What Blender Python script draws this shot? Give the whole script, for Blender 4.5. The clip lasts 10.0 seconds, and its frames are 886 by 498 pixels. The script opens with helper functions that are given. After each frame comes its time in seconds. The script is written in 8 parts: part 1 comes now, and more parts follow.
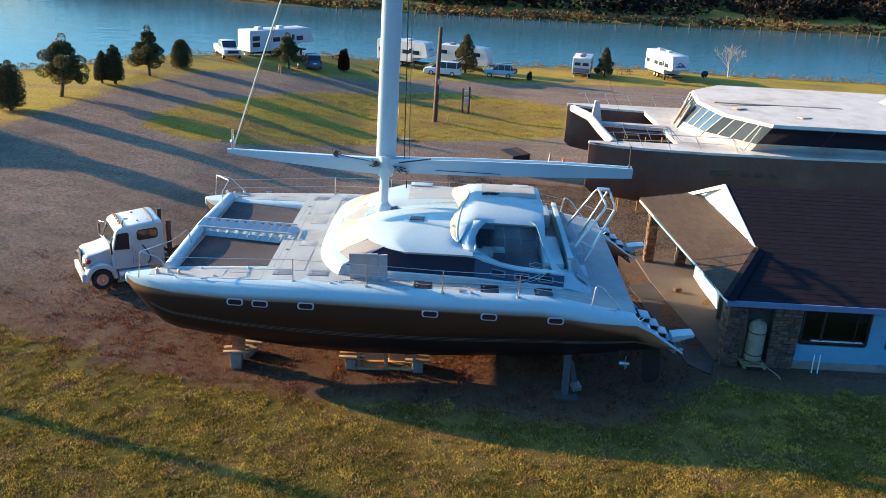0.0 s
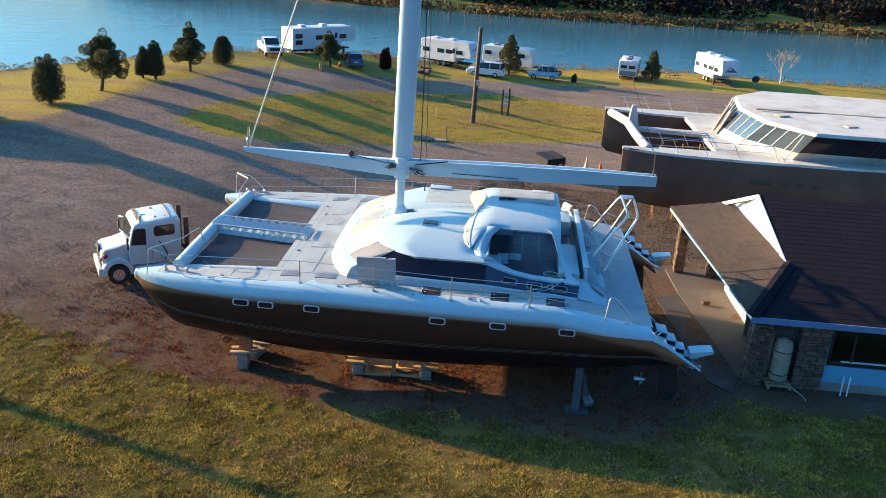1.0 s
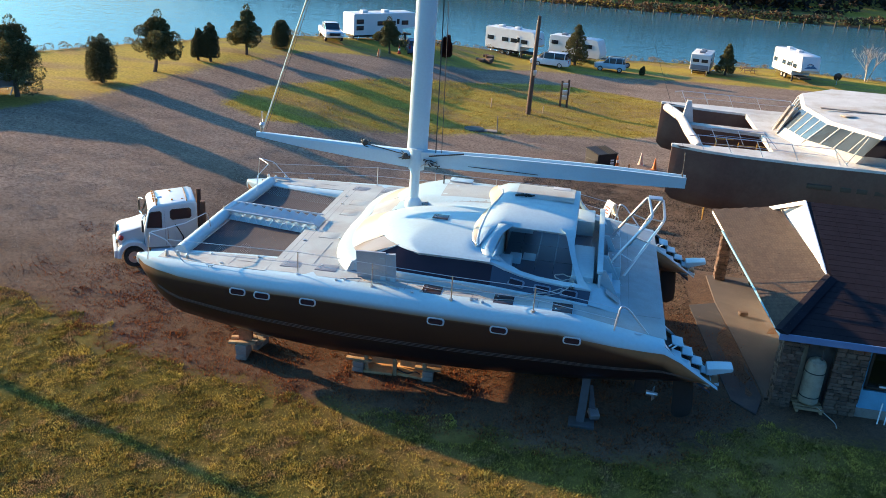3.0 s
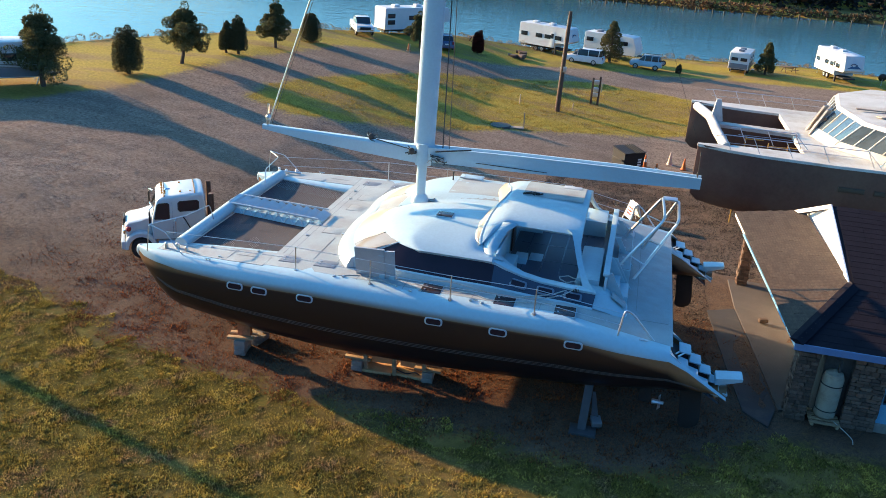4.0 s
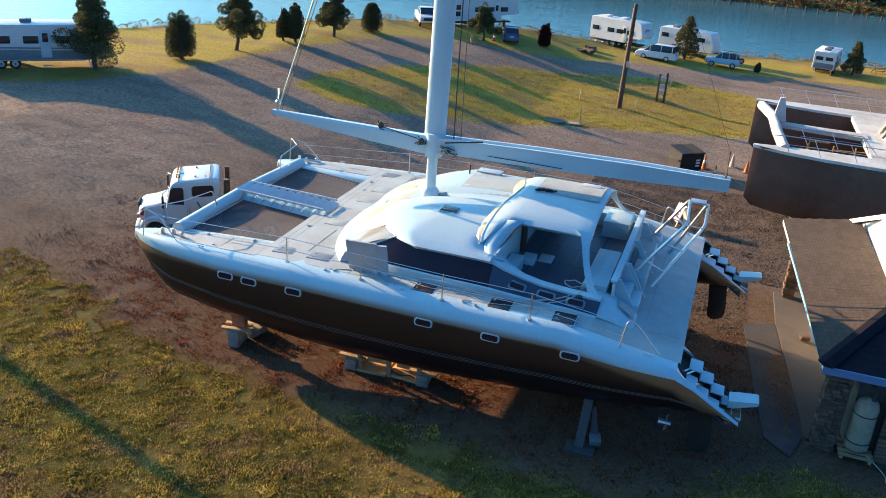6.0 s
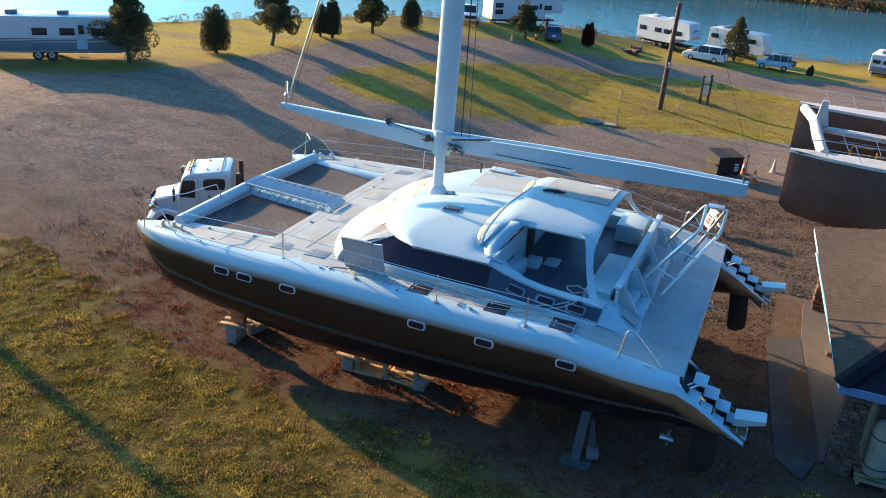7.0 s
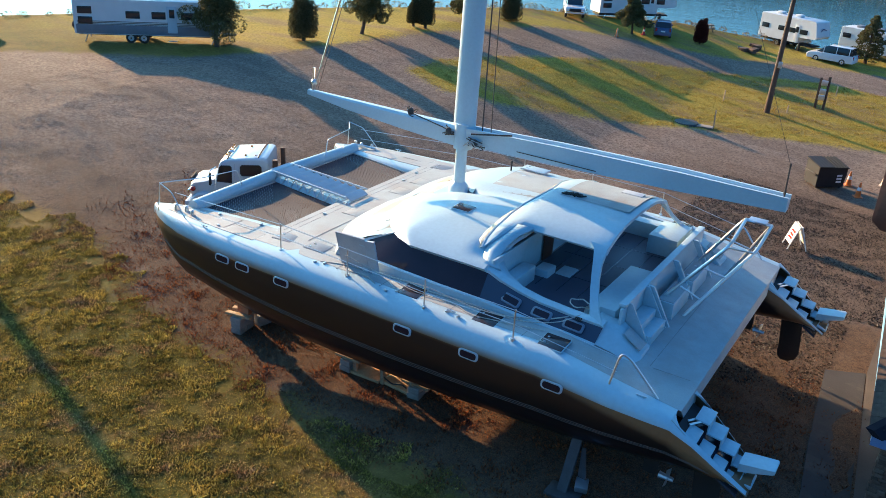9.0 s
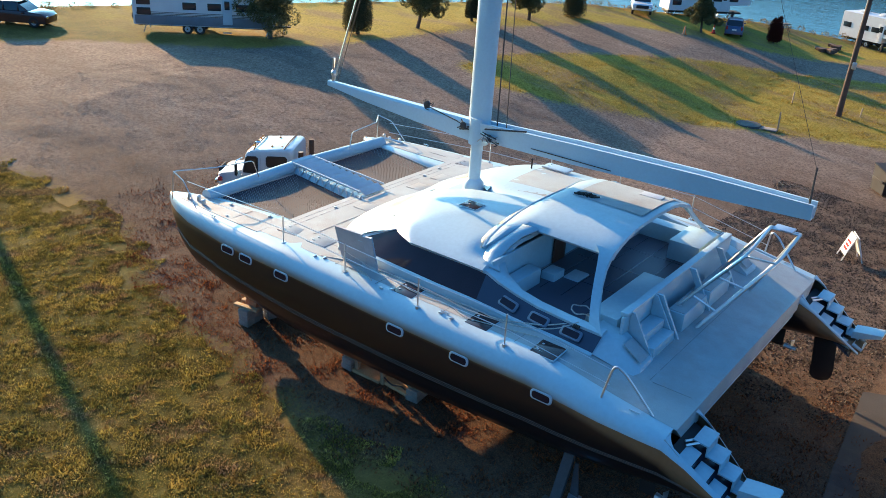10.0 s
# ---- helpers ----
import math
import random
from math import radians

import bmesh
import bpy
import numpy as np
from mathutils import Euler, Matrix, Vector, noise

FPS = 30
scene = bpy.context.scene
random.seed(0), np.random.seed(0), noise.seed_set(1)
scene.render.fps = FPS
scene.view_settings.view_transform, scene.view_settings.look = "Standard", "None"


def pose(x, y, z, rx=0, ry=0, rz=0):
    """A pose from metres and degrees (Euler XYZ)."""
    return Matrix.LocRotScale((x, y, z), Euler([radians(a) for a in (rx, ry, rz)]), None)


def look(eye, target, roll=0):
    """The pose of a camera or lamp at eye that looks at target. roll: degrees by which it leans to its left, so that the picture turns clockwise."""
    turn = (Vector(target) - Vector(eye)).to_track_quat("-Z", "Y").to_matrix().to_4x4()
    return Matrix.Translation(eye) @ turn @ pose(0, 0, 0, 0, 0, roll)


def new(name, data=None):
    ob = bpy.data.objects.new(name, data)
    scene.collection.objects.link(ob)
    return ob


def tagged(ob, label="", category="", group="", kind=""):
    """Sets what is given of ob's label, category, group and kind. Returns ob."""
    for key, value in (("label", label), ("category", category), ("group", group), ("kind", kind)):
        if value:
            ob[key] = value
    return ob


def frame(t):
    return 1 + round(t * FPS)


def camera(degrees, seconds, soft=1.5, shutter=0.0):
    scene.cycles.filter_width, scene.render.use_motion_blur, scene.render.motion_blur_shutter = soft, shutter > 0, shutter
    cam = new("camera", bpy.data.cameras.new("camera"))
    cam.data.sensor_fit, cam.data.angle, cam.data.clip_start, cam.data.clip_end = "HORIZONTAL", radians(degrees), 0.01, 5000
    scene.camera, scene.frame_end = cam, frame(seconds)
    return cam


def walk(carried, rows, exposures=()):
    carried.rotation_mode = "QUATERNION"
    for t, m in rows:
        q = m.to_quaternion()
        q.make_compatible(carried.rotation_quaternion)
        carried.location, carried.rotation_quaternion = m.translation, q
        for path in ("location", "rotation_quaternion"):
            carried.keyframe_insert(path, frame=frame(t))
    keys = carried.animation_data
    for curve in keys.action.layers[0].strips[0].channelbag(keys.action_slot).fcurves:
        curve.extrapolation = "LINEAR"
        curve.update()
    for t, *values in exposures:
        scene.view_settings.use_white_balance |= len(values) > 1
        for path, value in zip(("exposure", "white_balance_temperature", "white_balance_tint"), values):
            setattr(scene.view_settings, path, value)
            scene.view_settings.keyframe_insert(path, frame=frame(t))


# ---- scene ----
cam = camera(55.00, 10.0, soft=0.6)
PATH = [
    (0.0, (1.34, -30.06, 16.85), (1.16, -2.02, 6.19), 3.07),
    (0.5, (2.09, -29.64, 16.85), (0.99, -1.64, 6.15), 3.27),
    (1.0, (2.76, -29.12, 16.82), (0.85, -1.18, 6.07), 3.45),
    (1.5, (3.41, -28.68, 16.81), (0.86, -0.85, 5.91), 3.59),
    (2.0, (4.02, -28.21, 16.78), (0.80, -0.51, 5.72), 3.71),
    (2.5, (4.57, -27.76, 16.74), (0.72, -0.18, 5.58), 3.80),
    (4.0, (6.31, -26.19, 16.49), (0.48, 0.92, 5.04), 4.06),
    (4.5, (6.81, -25.63, 16.40), (0.35, 1.29, 4.85), 4.09),
    (5.0, (7.43, -24.99, 16.30), (0.21, 1.70, 4.66), 4.16),
    (5.5, (8.00, -24.40, 16.16), (0.15, 2.08, 4.45), 4.12),
    (7.0, (9.90, -22.29, 15.75), (-0.34, 3.29, 3.86), 4.17),
    (7.5, (10.50, -21.52, 15.67), (-0.63, 3.64, 3.70), 4.18),
    (8.0, (11.19, -20.66, 15.57), (-0.97, 3.98, 3.51), 4.07),
    (8.5, (11.81, -19.84, 15.52), (-1.23, 4.27, 3.33), 4.03),
    (9.0, (12.58, -18.88, 15.44), (-1.53, 4.55, 3.11), 3.82),
    (9.5, (13.16, -17.95, 15.35), (-1.90, 4.79, 2.87), 3.70),
    (10.0, (13.87, -16.85, 15.17), (-2.40, 5.01, 2.62), 3.48),
]
walk(cam, [(t, look(eye, aim, roll)) for t, eye, aim, roll in PATH], [(0.0, 2.16, 5950, 11)])

# ---- light: a low warm sun beyond the bow, blue sky ----
SUN_AZ, SUN_EL = radians(162.5), radians(15)
world = bpy.data.worlds.new("sky")
scene.world = world
world.use_nodes = True
wn = world.node_tree.nodes
sky = wn.new("ShaderNodeTexSky")
sky.sky_type = "NISHITA"
sky.sun_disc = False
sky.sun_elevation, sky.sun_rotation = SUN_EL, radians(90) - SUN_AZ
sky.air_density, sky.dust_density, sky.ozone_density = 1.0, 6.0, 2.5
wn["Background"].inputs[1].default_value = 0.072
tone = wn.new("ShaderNodeVectorMath")
tone.operation = "MULTIPLY"
tone.inputs[1].default_value = (0.42, 0.95, 1.34)
world.node_tree.links.new(sky.outputs[0], tone.inputs[0])
world.node_tree.links.new(tone.outputs[0], wn["Background"].inputs[0])
sun = bpy.data.lights.new("sun", "SUN")
sun.energy, sun.angle, sun.color = 3.6, radians(0.6), (1.0, 0.6, 0.26)
sun_ob = new("sun", sun)
sun_ob.matrix_world = look((60 * math.cos(SUN_AZ), 60 * math.sin(SUN_AZ), 60 * math.tan(SUN_EL)), (0, 0, 0))

# ---- helpers for meshes ----
rng = random.Random(7)


def thing(name, x, y, z, label, category, group="", kind="", rz=0.0, lean=(0, 0)):
    ob = new(name)
    ob.matrix_world = pose(x, y, z, lean[0], lean[1], rz)
    ob.empty_display_size = 0.3
    return tagged(ob, label, category, group, kind)


def to_mesh(name, bm, mats, smooth=None):
    me = bpy.data.meshes.new(name)
    bmesh.ops.recalc_face_normals(bm, faces=bm.faces)
    if smooth is not None:
        for f in bm.faces:
            f.smooth = True
        lim = radians(smooth)
        for e in bm.edges:
            if len(e.link_faces) == 2 and e.calc_face_angle(0) > lim:
                e.smooth = False
    bm.to_mesh(me)
    bm.free()
    for m in mats if isinstance(mats, (list, tuple)) else [mats]:
        me.materials.append(m)
    return me


def part(name, bm, material, parent=None, label="", smooth=35):
    """Links a bmesh as one mesh object under a thing or under a part."""
    ob = new(name, to_mesh(name, bm, material, smooth))
    if parent is not None:
        ob.parent = parent
    if label:
        ob["label"] = label
    return ob


def whole(name, bm, material, label, category, group="", kind="", smooth=35, at=None):
    ob = part(name, bm, material, None, "", smooth)
    if at is not None:
        ob.matrix_world = at
    return tagged(ob, label, category, group, kind)


def B():
    return bmesh.new()


def box(bm, c, s, rot=None, bevel=0.0, mi=0):
    r = bmesh.ops.create_cube(bm, size=1.0)
    m = Matrix.Translation(c) @ (rot.to_matrix().to_4x4() if rot is not None else Matrix()) @ Matrix.Diagonal((*s, 1))
    bmesh.ops.transform(bm, matrix=m, verts=r["verts"])
    if bevel:
        es = list({e for v in r["verts"] for e in v.link_edges})
        bmesh.ops.bevel(bm, geom=es, offset=bevel, segments=2, affect="EDGES", profile=0.6)
    return bm


def frame_of(d):
    d = Vector(d).normalized()
    a = Vector((0, 0, 1)) if abs(d.z) < 0.95 else Vector((1, 0, 0))
    u = d.cross(a).normalized()
    return u, d.cross(u).normalized()


def tube(bm, pts, r, seg=8, cap=True):
    """A round bar along pts; r is one radius or one for each point."""
    pts = [Vector(p) for p in pts]
    rs = r if isinstance(r, (list, tuple)) else [r] * len(pts)
    rings = []
    for i, p in enumerate(pts):
        d = (pts[min(i + 1, len(pts) - 1)] - pts[max(i - 1, 0)])
        u, v = frame_of(d)
        if i and rings:
            u0 = (rings[-1][0].co - pts[i - 1]).normalized()
            d = d.normalized()
            u = (u0 - d * u0.dot(d)).normalized()
            v = d.cross(u)
        rings.append([bm.verts.new(p + rs[i] * (math.cos(2 * math.pi * k / seg) * u + math.sin(2 * math.pi * k / seg) * v)) for k in range(seg)])
    for a, b in zip(rings, rings[1:]):
        for k in range(seg):
            bm.faces.new((a[k], a[(k + 1) % seg], b[(k + 1) % seg], b[k]))
    if cap:
        bm.faces.new(rings[0])
        bm.faces.new(rings[-1])
    return bm


def bend(pts, n=5, k=0.35):
    """Rounds the corners of a line of points."""
    pts = [Vector(p) for p in pts]
    out = [pts[0]]
    for a, b, c in zip(pts, pts[1:], pts[2:]):
        ra, rc = min((a - b).length * 0.45, k), min((c - b).length * 0.45, k)
        p, q = b + (a - b).normalized() * ra, b + (c - b).normalized() * rc
        out += [(1 - t) ** 2 * p + 2 * t * (1 - t) * b + t * t * q for t in [i / n for i in range(n + 1)]]
    return out + [pts[-1]]


def loft(bm, rings, closed=True, cap=True, mi=None):
    vs = [[bm.verts.new(p) for p in ring] for ring in rings]
    n = len(rings[0])
    for i, (a, b) in enumerate(zip(vs, vs[1:])):
        for k in range(n if closed else n - 1):
            try:
                f = bm.faces.new((a[k], a[(k + 1) % n], b[(k + 1) % n], b[k]))
                if mi is not None:
                    f.material_index = mi(i, k)
            except ValueError:
                pass
    if cap and closed:
        for ring in (vs[0], vs[-1]):
            try:
                bm.faces.new(ring)
            except ValueError:
                pass
    bmesh.ops.remove_doubles(bm, verts=bm.verts, dist=0.0005)
    return bm


def prism(bm, poly, z0, z1):
    lo, hi = [bm.verts.new((x, y, z0)) for x, y in poly], [bm.verts.new((x, y, z1)) for x, y in poly]
    bm.faces.new(lo[::-1])
    bm.faces.new(hi)
    for k in range(len(poly)):
        j = (k + 1) % len(poly)
        bm.faces.new((lo[k], lo[j], hi[j], hi[k]))
    return bm


def slab(bm, quad, thick):
    """A plate over four (or more) corner points, thick metres down along its normal."""
    q = [Vector(p) for p in quad]
    n = (q[1] - q[0]).cross(q[-1] - q[0]).normalized()
    a, b = [bm.verts.new(p) for p in q], [bm.verts.new(p - n * thick) for p in q]
    bm.faces.new(a)
    bm.faces.new(b[::-1])
    for k in range(len(q)):
        j = (k + 1) % len(q)
        bm.faces.new((a[k], b[k], b[j], a[j]))
    return bm


def ball(bm, c, r, u=10, v=6, s=(1, 1, 1)):
    res = bmesh.ops.create_uvsphere(bm, u_segments=u, v_segments=v, radius=r)
    bmesh.ops.transform(bm, matrix=Matrix.Translation(c) @ Matrix.Diagonal((*s, 1)), verts=res["verts"])
    return bm


def lerp(tab, x):
    """Piecewise smooth table lookup: rows of (x, value)."""
    return float(np.interp(x, [a for a, _ in tab], [b for _, b in tab]))


def ss(a, b, v):
    t = min(max((v - a) / (b - a), 0.0), 1.0)
    return t * t * (3 - 2 * t)


# ---- materials ----
def mat(name, color, rough=0.5, metal=0.0, vary=0.12, scale=6.0, fine=60.0, bump=0.0, coat=0.0, dirt=None, dirt_at=0.62, rnd=0.0, spec=0.5, coords="Object"):
    """A surface with patches at two scales, a fine relief, and dirt of its own shape."""
    m = bpy.data.materials.new(name)
    m.use_nodes = True
    nt = m.node_tree
    n, l = nt.nodes, nt.links
    p = n["Principled BSDF"]
    p.inputs["Roughness"].default_value = rough
    p.inputs["Metallic"].default_value = metal
    p.inputs["Specular IOR Level"].default_value = spec
    p.inputs["Coat Weight"].default_value = coat
    tc = n.new("ShaderNodeTexCoord")
    big, small = n.new("ShaderNodeTexNoise"), n.new("ShaderNodeTexNoise")
    big.inputs["Scale"].default_value, small.inputs["Scale"].default_value = scale, fine
    big.inputs["Detail"].default_value, small.inputs["Detail"].default_value = 4, 3
    for t in (big, small):
        l.new(tc.outputs[coords], t.inputs["Vector"])
    add = n.new("ShaderNodeMath")
    add.operation = "ADD"
    l.new(big.outputs["Fac"], add.inputs[0])
    l.new(small.outputs["Fac"], add.inputs[1])
    ramp = n.new("ShaderNodeMapRange")
    ramp.inputs["From Min"].default_value, ramp.inputs["From Max"].default_value = 0.7, 1.3
    ramp.inputs["To Min"].default_value, ramp.inputs["To Max"].default_value = 1 - vary, 1 + vary
    l.new(add.outputs[0], ramp.inputs["Value"])
    mul = n.new("ShaderNodeVectorMath")
    mul.operation = "SCALE"
    mul.inputs[0].default_value = color[:3]
    val = ramp.outputs["Result"]
    if rnd:
        oi = n.new("ShaderNodeObjectInfo")
        r2 = n.new("ShaderNodeMapRange")
        r2.inputs["To Min"].default_value, r2.inputs["To Max"].default_value = 1 - rnd, 1 + rnd
        l.new(oi.outputs["Random"], r2.inputs["Value"])
        mm = n.new("ShaderNodeMath")
        mm.operation = "MULTIPLY"
        l.new(val, mm.inputs[0])
        l.new(r2.outputs["Result"], mm.inputs[1])
        val = mm.outputs[0]
    l.new(val, mul.inputs["Scale"])
    out = mul.outputs[0]
    if dirt:
        dn = n.new("ShaderNodeTexNoise")
        dn.inputs["Scale"].default_value, dn.inputs["Detail"].default_value, dn.inputs["Roughness"].default_value = scale * 0.6, 8, 0.7
        l.new(tc.outputs[coords], dn.inputs["Vector"])
        dr = n.new("ShaderNodeMapRange")
        dr.inputs["From Min"].default_value, dr.inputs["From Max"].default_value = dirt_at - 0.08, dirt_at + 0.14
        l.new(dn.outputs["Fac"], dr.inputs["Value"])
        mx = n.new("ShaderNodeMix")
        mx.data_type = "RGBA"
        l.new(dr.outputs["Result"], mx.inputs["Factor"])
        l.new(out, mx.inputs["A"])
        mx.inputs["B"].default_value = (*dirt, 1)
        out = mx.outputs["Result"]
    l.new(out, p.inputs["Base Color"])
    if bump:
        b = n.new("ShaderNodeBump")
        b.inputs["Strength"].default_value, b.inputs["Distance"].default_value = bump, 0.02
        l.new(small.outputs["Fac"], b.inputs["Height"])
        l.new(b.outputs[0], p.inputs["Normal"])
    return m


def glass(name, color, rough=0.03, trans=1.0):
    m = mat(name, color, rough, vary=0.05, scale=1.5)
    m.node_tree.nodes["Principled BSDF"].inputs["Transmission Weight"].default_value = trans
    m.node_tree.nodes["Principled BSDF"].inputs["IOR"].default_value = 1.45
    return m


GEL = mat("cool_white_gelcoat", (0.36, 0.47, 0.515), 0.38, vary=0.07, scale=0.7, fine=9, coat=0.08, dirt=(0.31, 0.375, 0.39), dirt_at=0.66)
NONSKID = mat("grey_white_deck_paint", (0.3, 0.335, 0.345), 0.75, vary=0.15, scale=0.8, fine=110, bump=0.25, dirt=(0.26, 0.26, 0.25), dirt_at=0.54)
BOTTOM = mat("black_bottom_paint", (0.018, 0.014, 0.013), 0.6, vary=0.25, scale=1.2, fine=20, bump=0.1)
SMOKE = mat("smoked_glass", (0.02, 0.014, 0.022), 0.12, vary=0.3, scale=0.8, spec=0.25)
SEAM = mat("grey_deck_seam", (0.2, 0.21, 0.22), 0.8, vary=0.1)
SLATE = mat("blue_grey_side_panel", (0.035, 0.045, 0.07), 0.2, vary=0.1, scale=0.6, coat=0.2)
STEEL = mat("stainless_steel", (0.6, 0.6, 0.6), 0.32, 1.0, vary=0.08, scale=8)
ALU = mat("brushed_aluminium", (0.55, 0.57, 0.6), 0.4, 0.9, vary=0.1, scale=5, fine=80)
MASTW = mat("white_mast_paint", (0.45, 0.57, 0.62), 0.35, vary=0.05, scale=0.6, fine=14, dirt=(0.5, 0.5, 0.5), dirt_at=0.7)
BLACKR = mat("black_rubber", (0.015, 0.015, 0.015), 0.7, vary=0.3, scale=10)
HATCHG = mat("dark_hatch_acrylic", (0.035, 0.024, 0.024), 0.12, vary=0.25, scale=2)
HATCHL = mat("grey_hatch_lid", (0.4, 0.42, 0.45), 0.45, vary=0.1, scale=3)
HATCHD = mat("dull_grey_hatch", (0.17, 0.18, 0.2), 0.5, vary=0.12, scale=3)
ROPE = mat("weathered_rope", (0.42, 0.4, 0.36), 0.9, vary=0.25, scale=30, bump=0.3)
DARKROPE = mat("dark_rope_and_blocks", (0.05, 0.045, 0.04), 0.8, vary=0.3, scale=30)
NET = mat("grey_black_netting", (0.03, 0.028, 0.038), 0.85, vary=0.3, scale=14)
WOOD = mat("raw_timber", (0.3, 0.2, 0.11), 0.8, vary=0.35, scale=5, fine=40, bump=0.3, rnd=0.2)
CONC = mat("grey_concrete", (0.25, 0.21, 0.175), 0.9, vary=0.2, scale=2, fine=40, bump=0.3, dirt=(0.12, 0.1, 0.08), dirt_at=0.58, rnd=0.12)
DOORW = mat("varnished_brown_door", (0.09, 0.035, 0.02), 0.3, vary=0.3, scale=4, fine=30)
BOOT = mat("dull_boot_stripe", (0.105, 0.062, 0.04), 0.6, vary=0.1)


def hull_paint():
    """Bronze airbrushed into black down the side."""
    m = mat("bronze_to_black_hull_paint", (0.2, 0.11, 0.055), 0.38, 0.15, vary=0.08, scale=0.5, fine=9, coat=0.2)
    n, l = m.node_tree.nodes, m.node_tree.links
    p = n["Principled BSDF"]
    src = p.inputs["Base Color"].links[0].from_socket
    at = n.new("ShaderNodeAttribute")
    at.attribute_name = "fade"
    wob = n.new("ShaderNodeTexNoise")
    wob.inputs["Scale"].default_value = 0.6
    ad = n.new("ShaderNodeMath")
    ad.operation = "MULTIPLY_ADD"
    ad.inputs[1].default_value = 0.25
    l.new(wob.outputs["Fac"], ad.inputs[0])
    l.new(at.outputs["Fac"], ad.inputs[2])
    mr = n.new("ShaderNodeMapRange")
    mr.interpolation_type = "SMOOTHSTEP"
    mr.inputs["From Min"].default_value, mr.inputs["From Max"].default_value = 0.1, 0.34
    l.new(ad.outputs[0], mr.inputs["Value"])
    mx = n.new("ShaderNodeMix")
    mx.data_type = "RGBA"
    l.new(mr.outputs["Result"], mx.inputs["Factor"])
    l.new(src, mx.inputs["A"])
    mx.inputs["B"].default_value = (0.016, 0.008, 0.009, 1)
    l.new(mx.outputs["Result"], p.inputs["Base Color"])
    return m


HULLP = hull_paint()


def gunwale_paint():
    """White gelcoat airbrushed to bronze along the lower edge."""
    m = mat("cool_white_to_bronze_gunwale", (0.36, 0.485, 0.54), 0.33, vary=0.05, scale=0.7, fine=9, coat=0.15)
    n, l = m.node_tree.nodes, m.node_tree.links
    p = n["Principled BSDF"]
    at = n.new("ShaderNodeAttribute")
    at.attribute_name = "fade"
    mx = n.new("ShaderNodeMix")
    mx.data_type = "RGBA"
    l.new(at.outputs["Fac"], mx.inputs["Factor"])
    l.new(p.inputs["Base Color"].links[0].from_socket, mx.inputs["A"])
    mx.inputs["B"].default_value = (0.19, 0.12, 0.065, 1)
    l.new(mx.outputs["Result"], p.inputs["Base Color"])
    return m


GUNW = gunwale_paint()

# ---- the ground: one sheet from the yard to the horizon ----
SHORE = [(-320, -330), (-140, -150), (-85, -35), (-60, 8), (-48, 32), (-40, 47), (-30, 61), (-16.5, 77), (-7, 85), (11, 95), (28, 99), (42, 97), (64, 97), (120, 100), (320, 92)]
LAND = SHORE + [(3000, 80), (3000, -3000), (-3000, -3000)]
FAR = [(-900, 420), (-300, 250), (-120, 205), (-65, 187), (-33, 181), (12, 177), (60, 182), (104, 184), (200, 190), (1200, 240)]
FARLAND = FAR + [(4000, 120), (4000, 4000), (-4000, 4000), (-4000, 1500)]
WATER_Z = -3.0
ISLAND = [(-22, 32), (-22.5, 37), (-20.5, 42.5), (-12.7, 56), (-6, 63), (1, 68.5), (8, 69), (14, 66), (18, 60), (17.5, 54), (11.6, 50.8), (4, 46.5), (-3.7, 41.8), (-9, 36.8), (-13.9, 32.4), (-18, 30.3)]
LAWN = [(-120, -14), (-40, -1), (-26, 1.4), (-19.3, 1.6), (-16, 0.9), (-14.2, 0.5), (-11.9, -0.7), (-9.2, -1.2), (-7.5, -1.6), (-5.5, -1.7), (-3.8, -2.4), (-2.2, -2.1), (0.4, -3.0), (2, -2.4), (6, -3.0), (9, -2.6), (12, 0.5), (40, 0.2), (400, -30), (400, -400), (-400, -400)]
BANK = [(-320, -330), (-130, -150), (-75, -32), (-47, 8), (-38.5, 16.5), (-33, 20.5), (-29.5, 27.5), (-28.5, 36), (-27.5, 43), (-25.5, 50), (-23.5, 57), (-18, 61.5), (-13.5, 64), (-9, 68), (-3.5, 74), (4, 78), (12, 80.5), (20, 82), (29, 83), (40, 84), (64, 84), (320, 80), (3000, 70), (3000, 400), (-400, 400)]


def inside(px, py, poly):
    hit = np.zeros(px.shape, bool)
    for (x0, y0), (x1, y1) in zip(poly, poly[1:] + poly[:1]):
        if y0 != y1:
            hit ^= ((y0 > py) != (y1 > py)) & (px < (x1 - x0) * (py - y0) / (y1 - y0) + x0)
    return hit


def signed(px, py, poly):
    """Metres to the outline; inside is positive."""
    best = np.full(px.shape, 1e9)
    for (x0, y0), (x1, y1) in zip(poly, poly[1:] + poly[:1]):
        dx, dy = x1 - x0, y1 - y0
        t = np.clip(((px - x0) * dx + (py - y0) * dy) / (dx * dx + dy * dy + 1e-9), 0, 1)
        best = np.minimum(best, np.hypot(px - x0 - t * dx, py - y0 - t * dy))
    return np.where(inside(px, py, poly), best, -best)


def smooth(a, b, v):
    t = np.clip((v - a) / (b - a), 0, 1)
    return t * t * (3 - 2 * t)


def base_z(x, y):
    x, y = np.asarray(x, float), np.asarray(y, float)
    left = 2.5 * smooth(-4, 13, y) * np.clip((-7 - x) / 22, 0, 1)
    right = -1.7 * smooth(2, 34, y) * np.clip((x + 16) / 24, 0, 1)
    return left + right


def gz(x, y):
    """The ground's height."""
    return float(base_z(x, y))


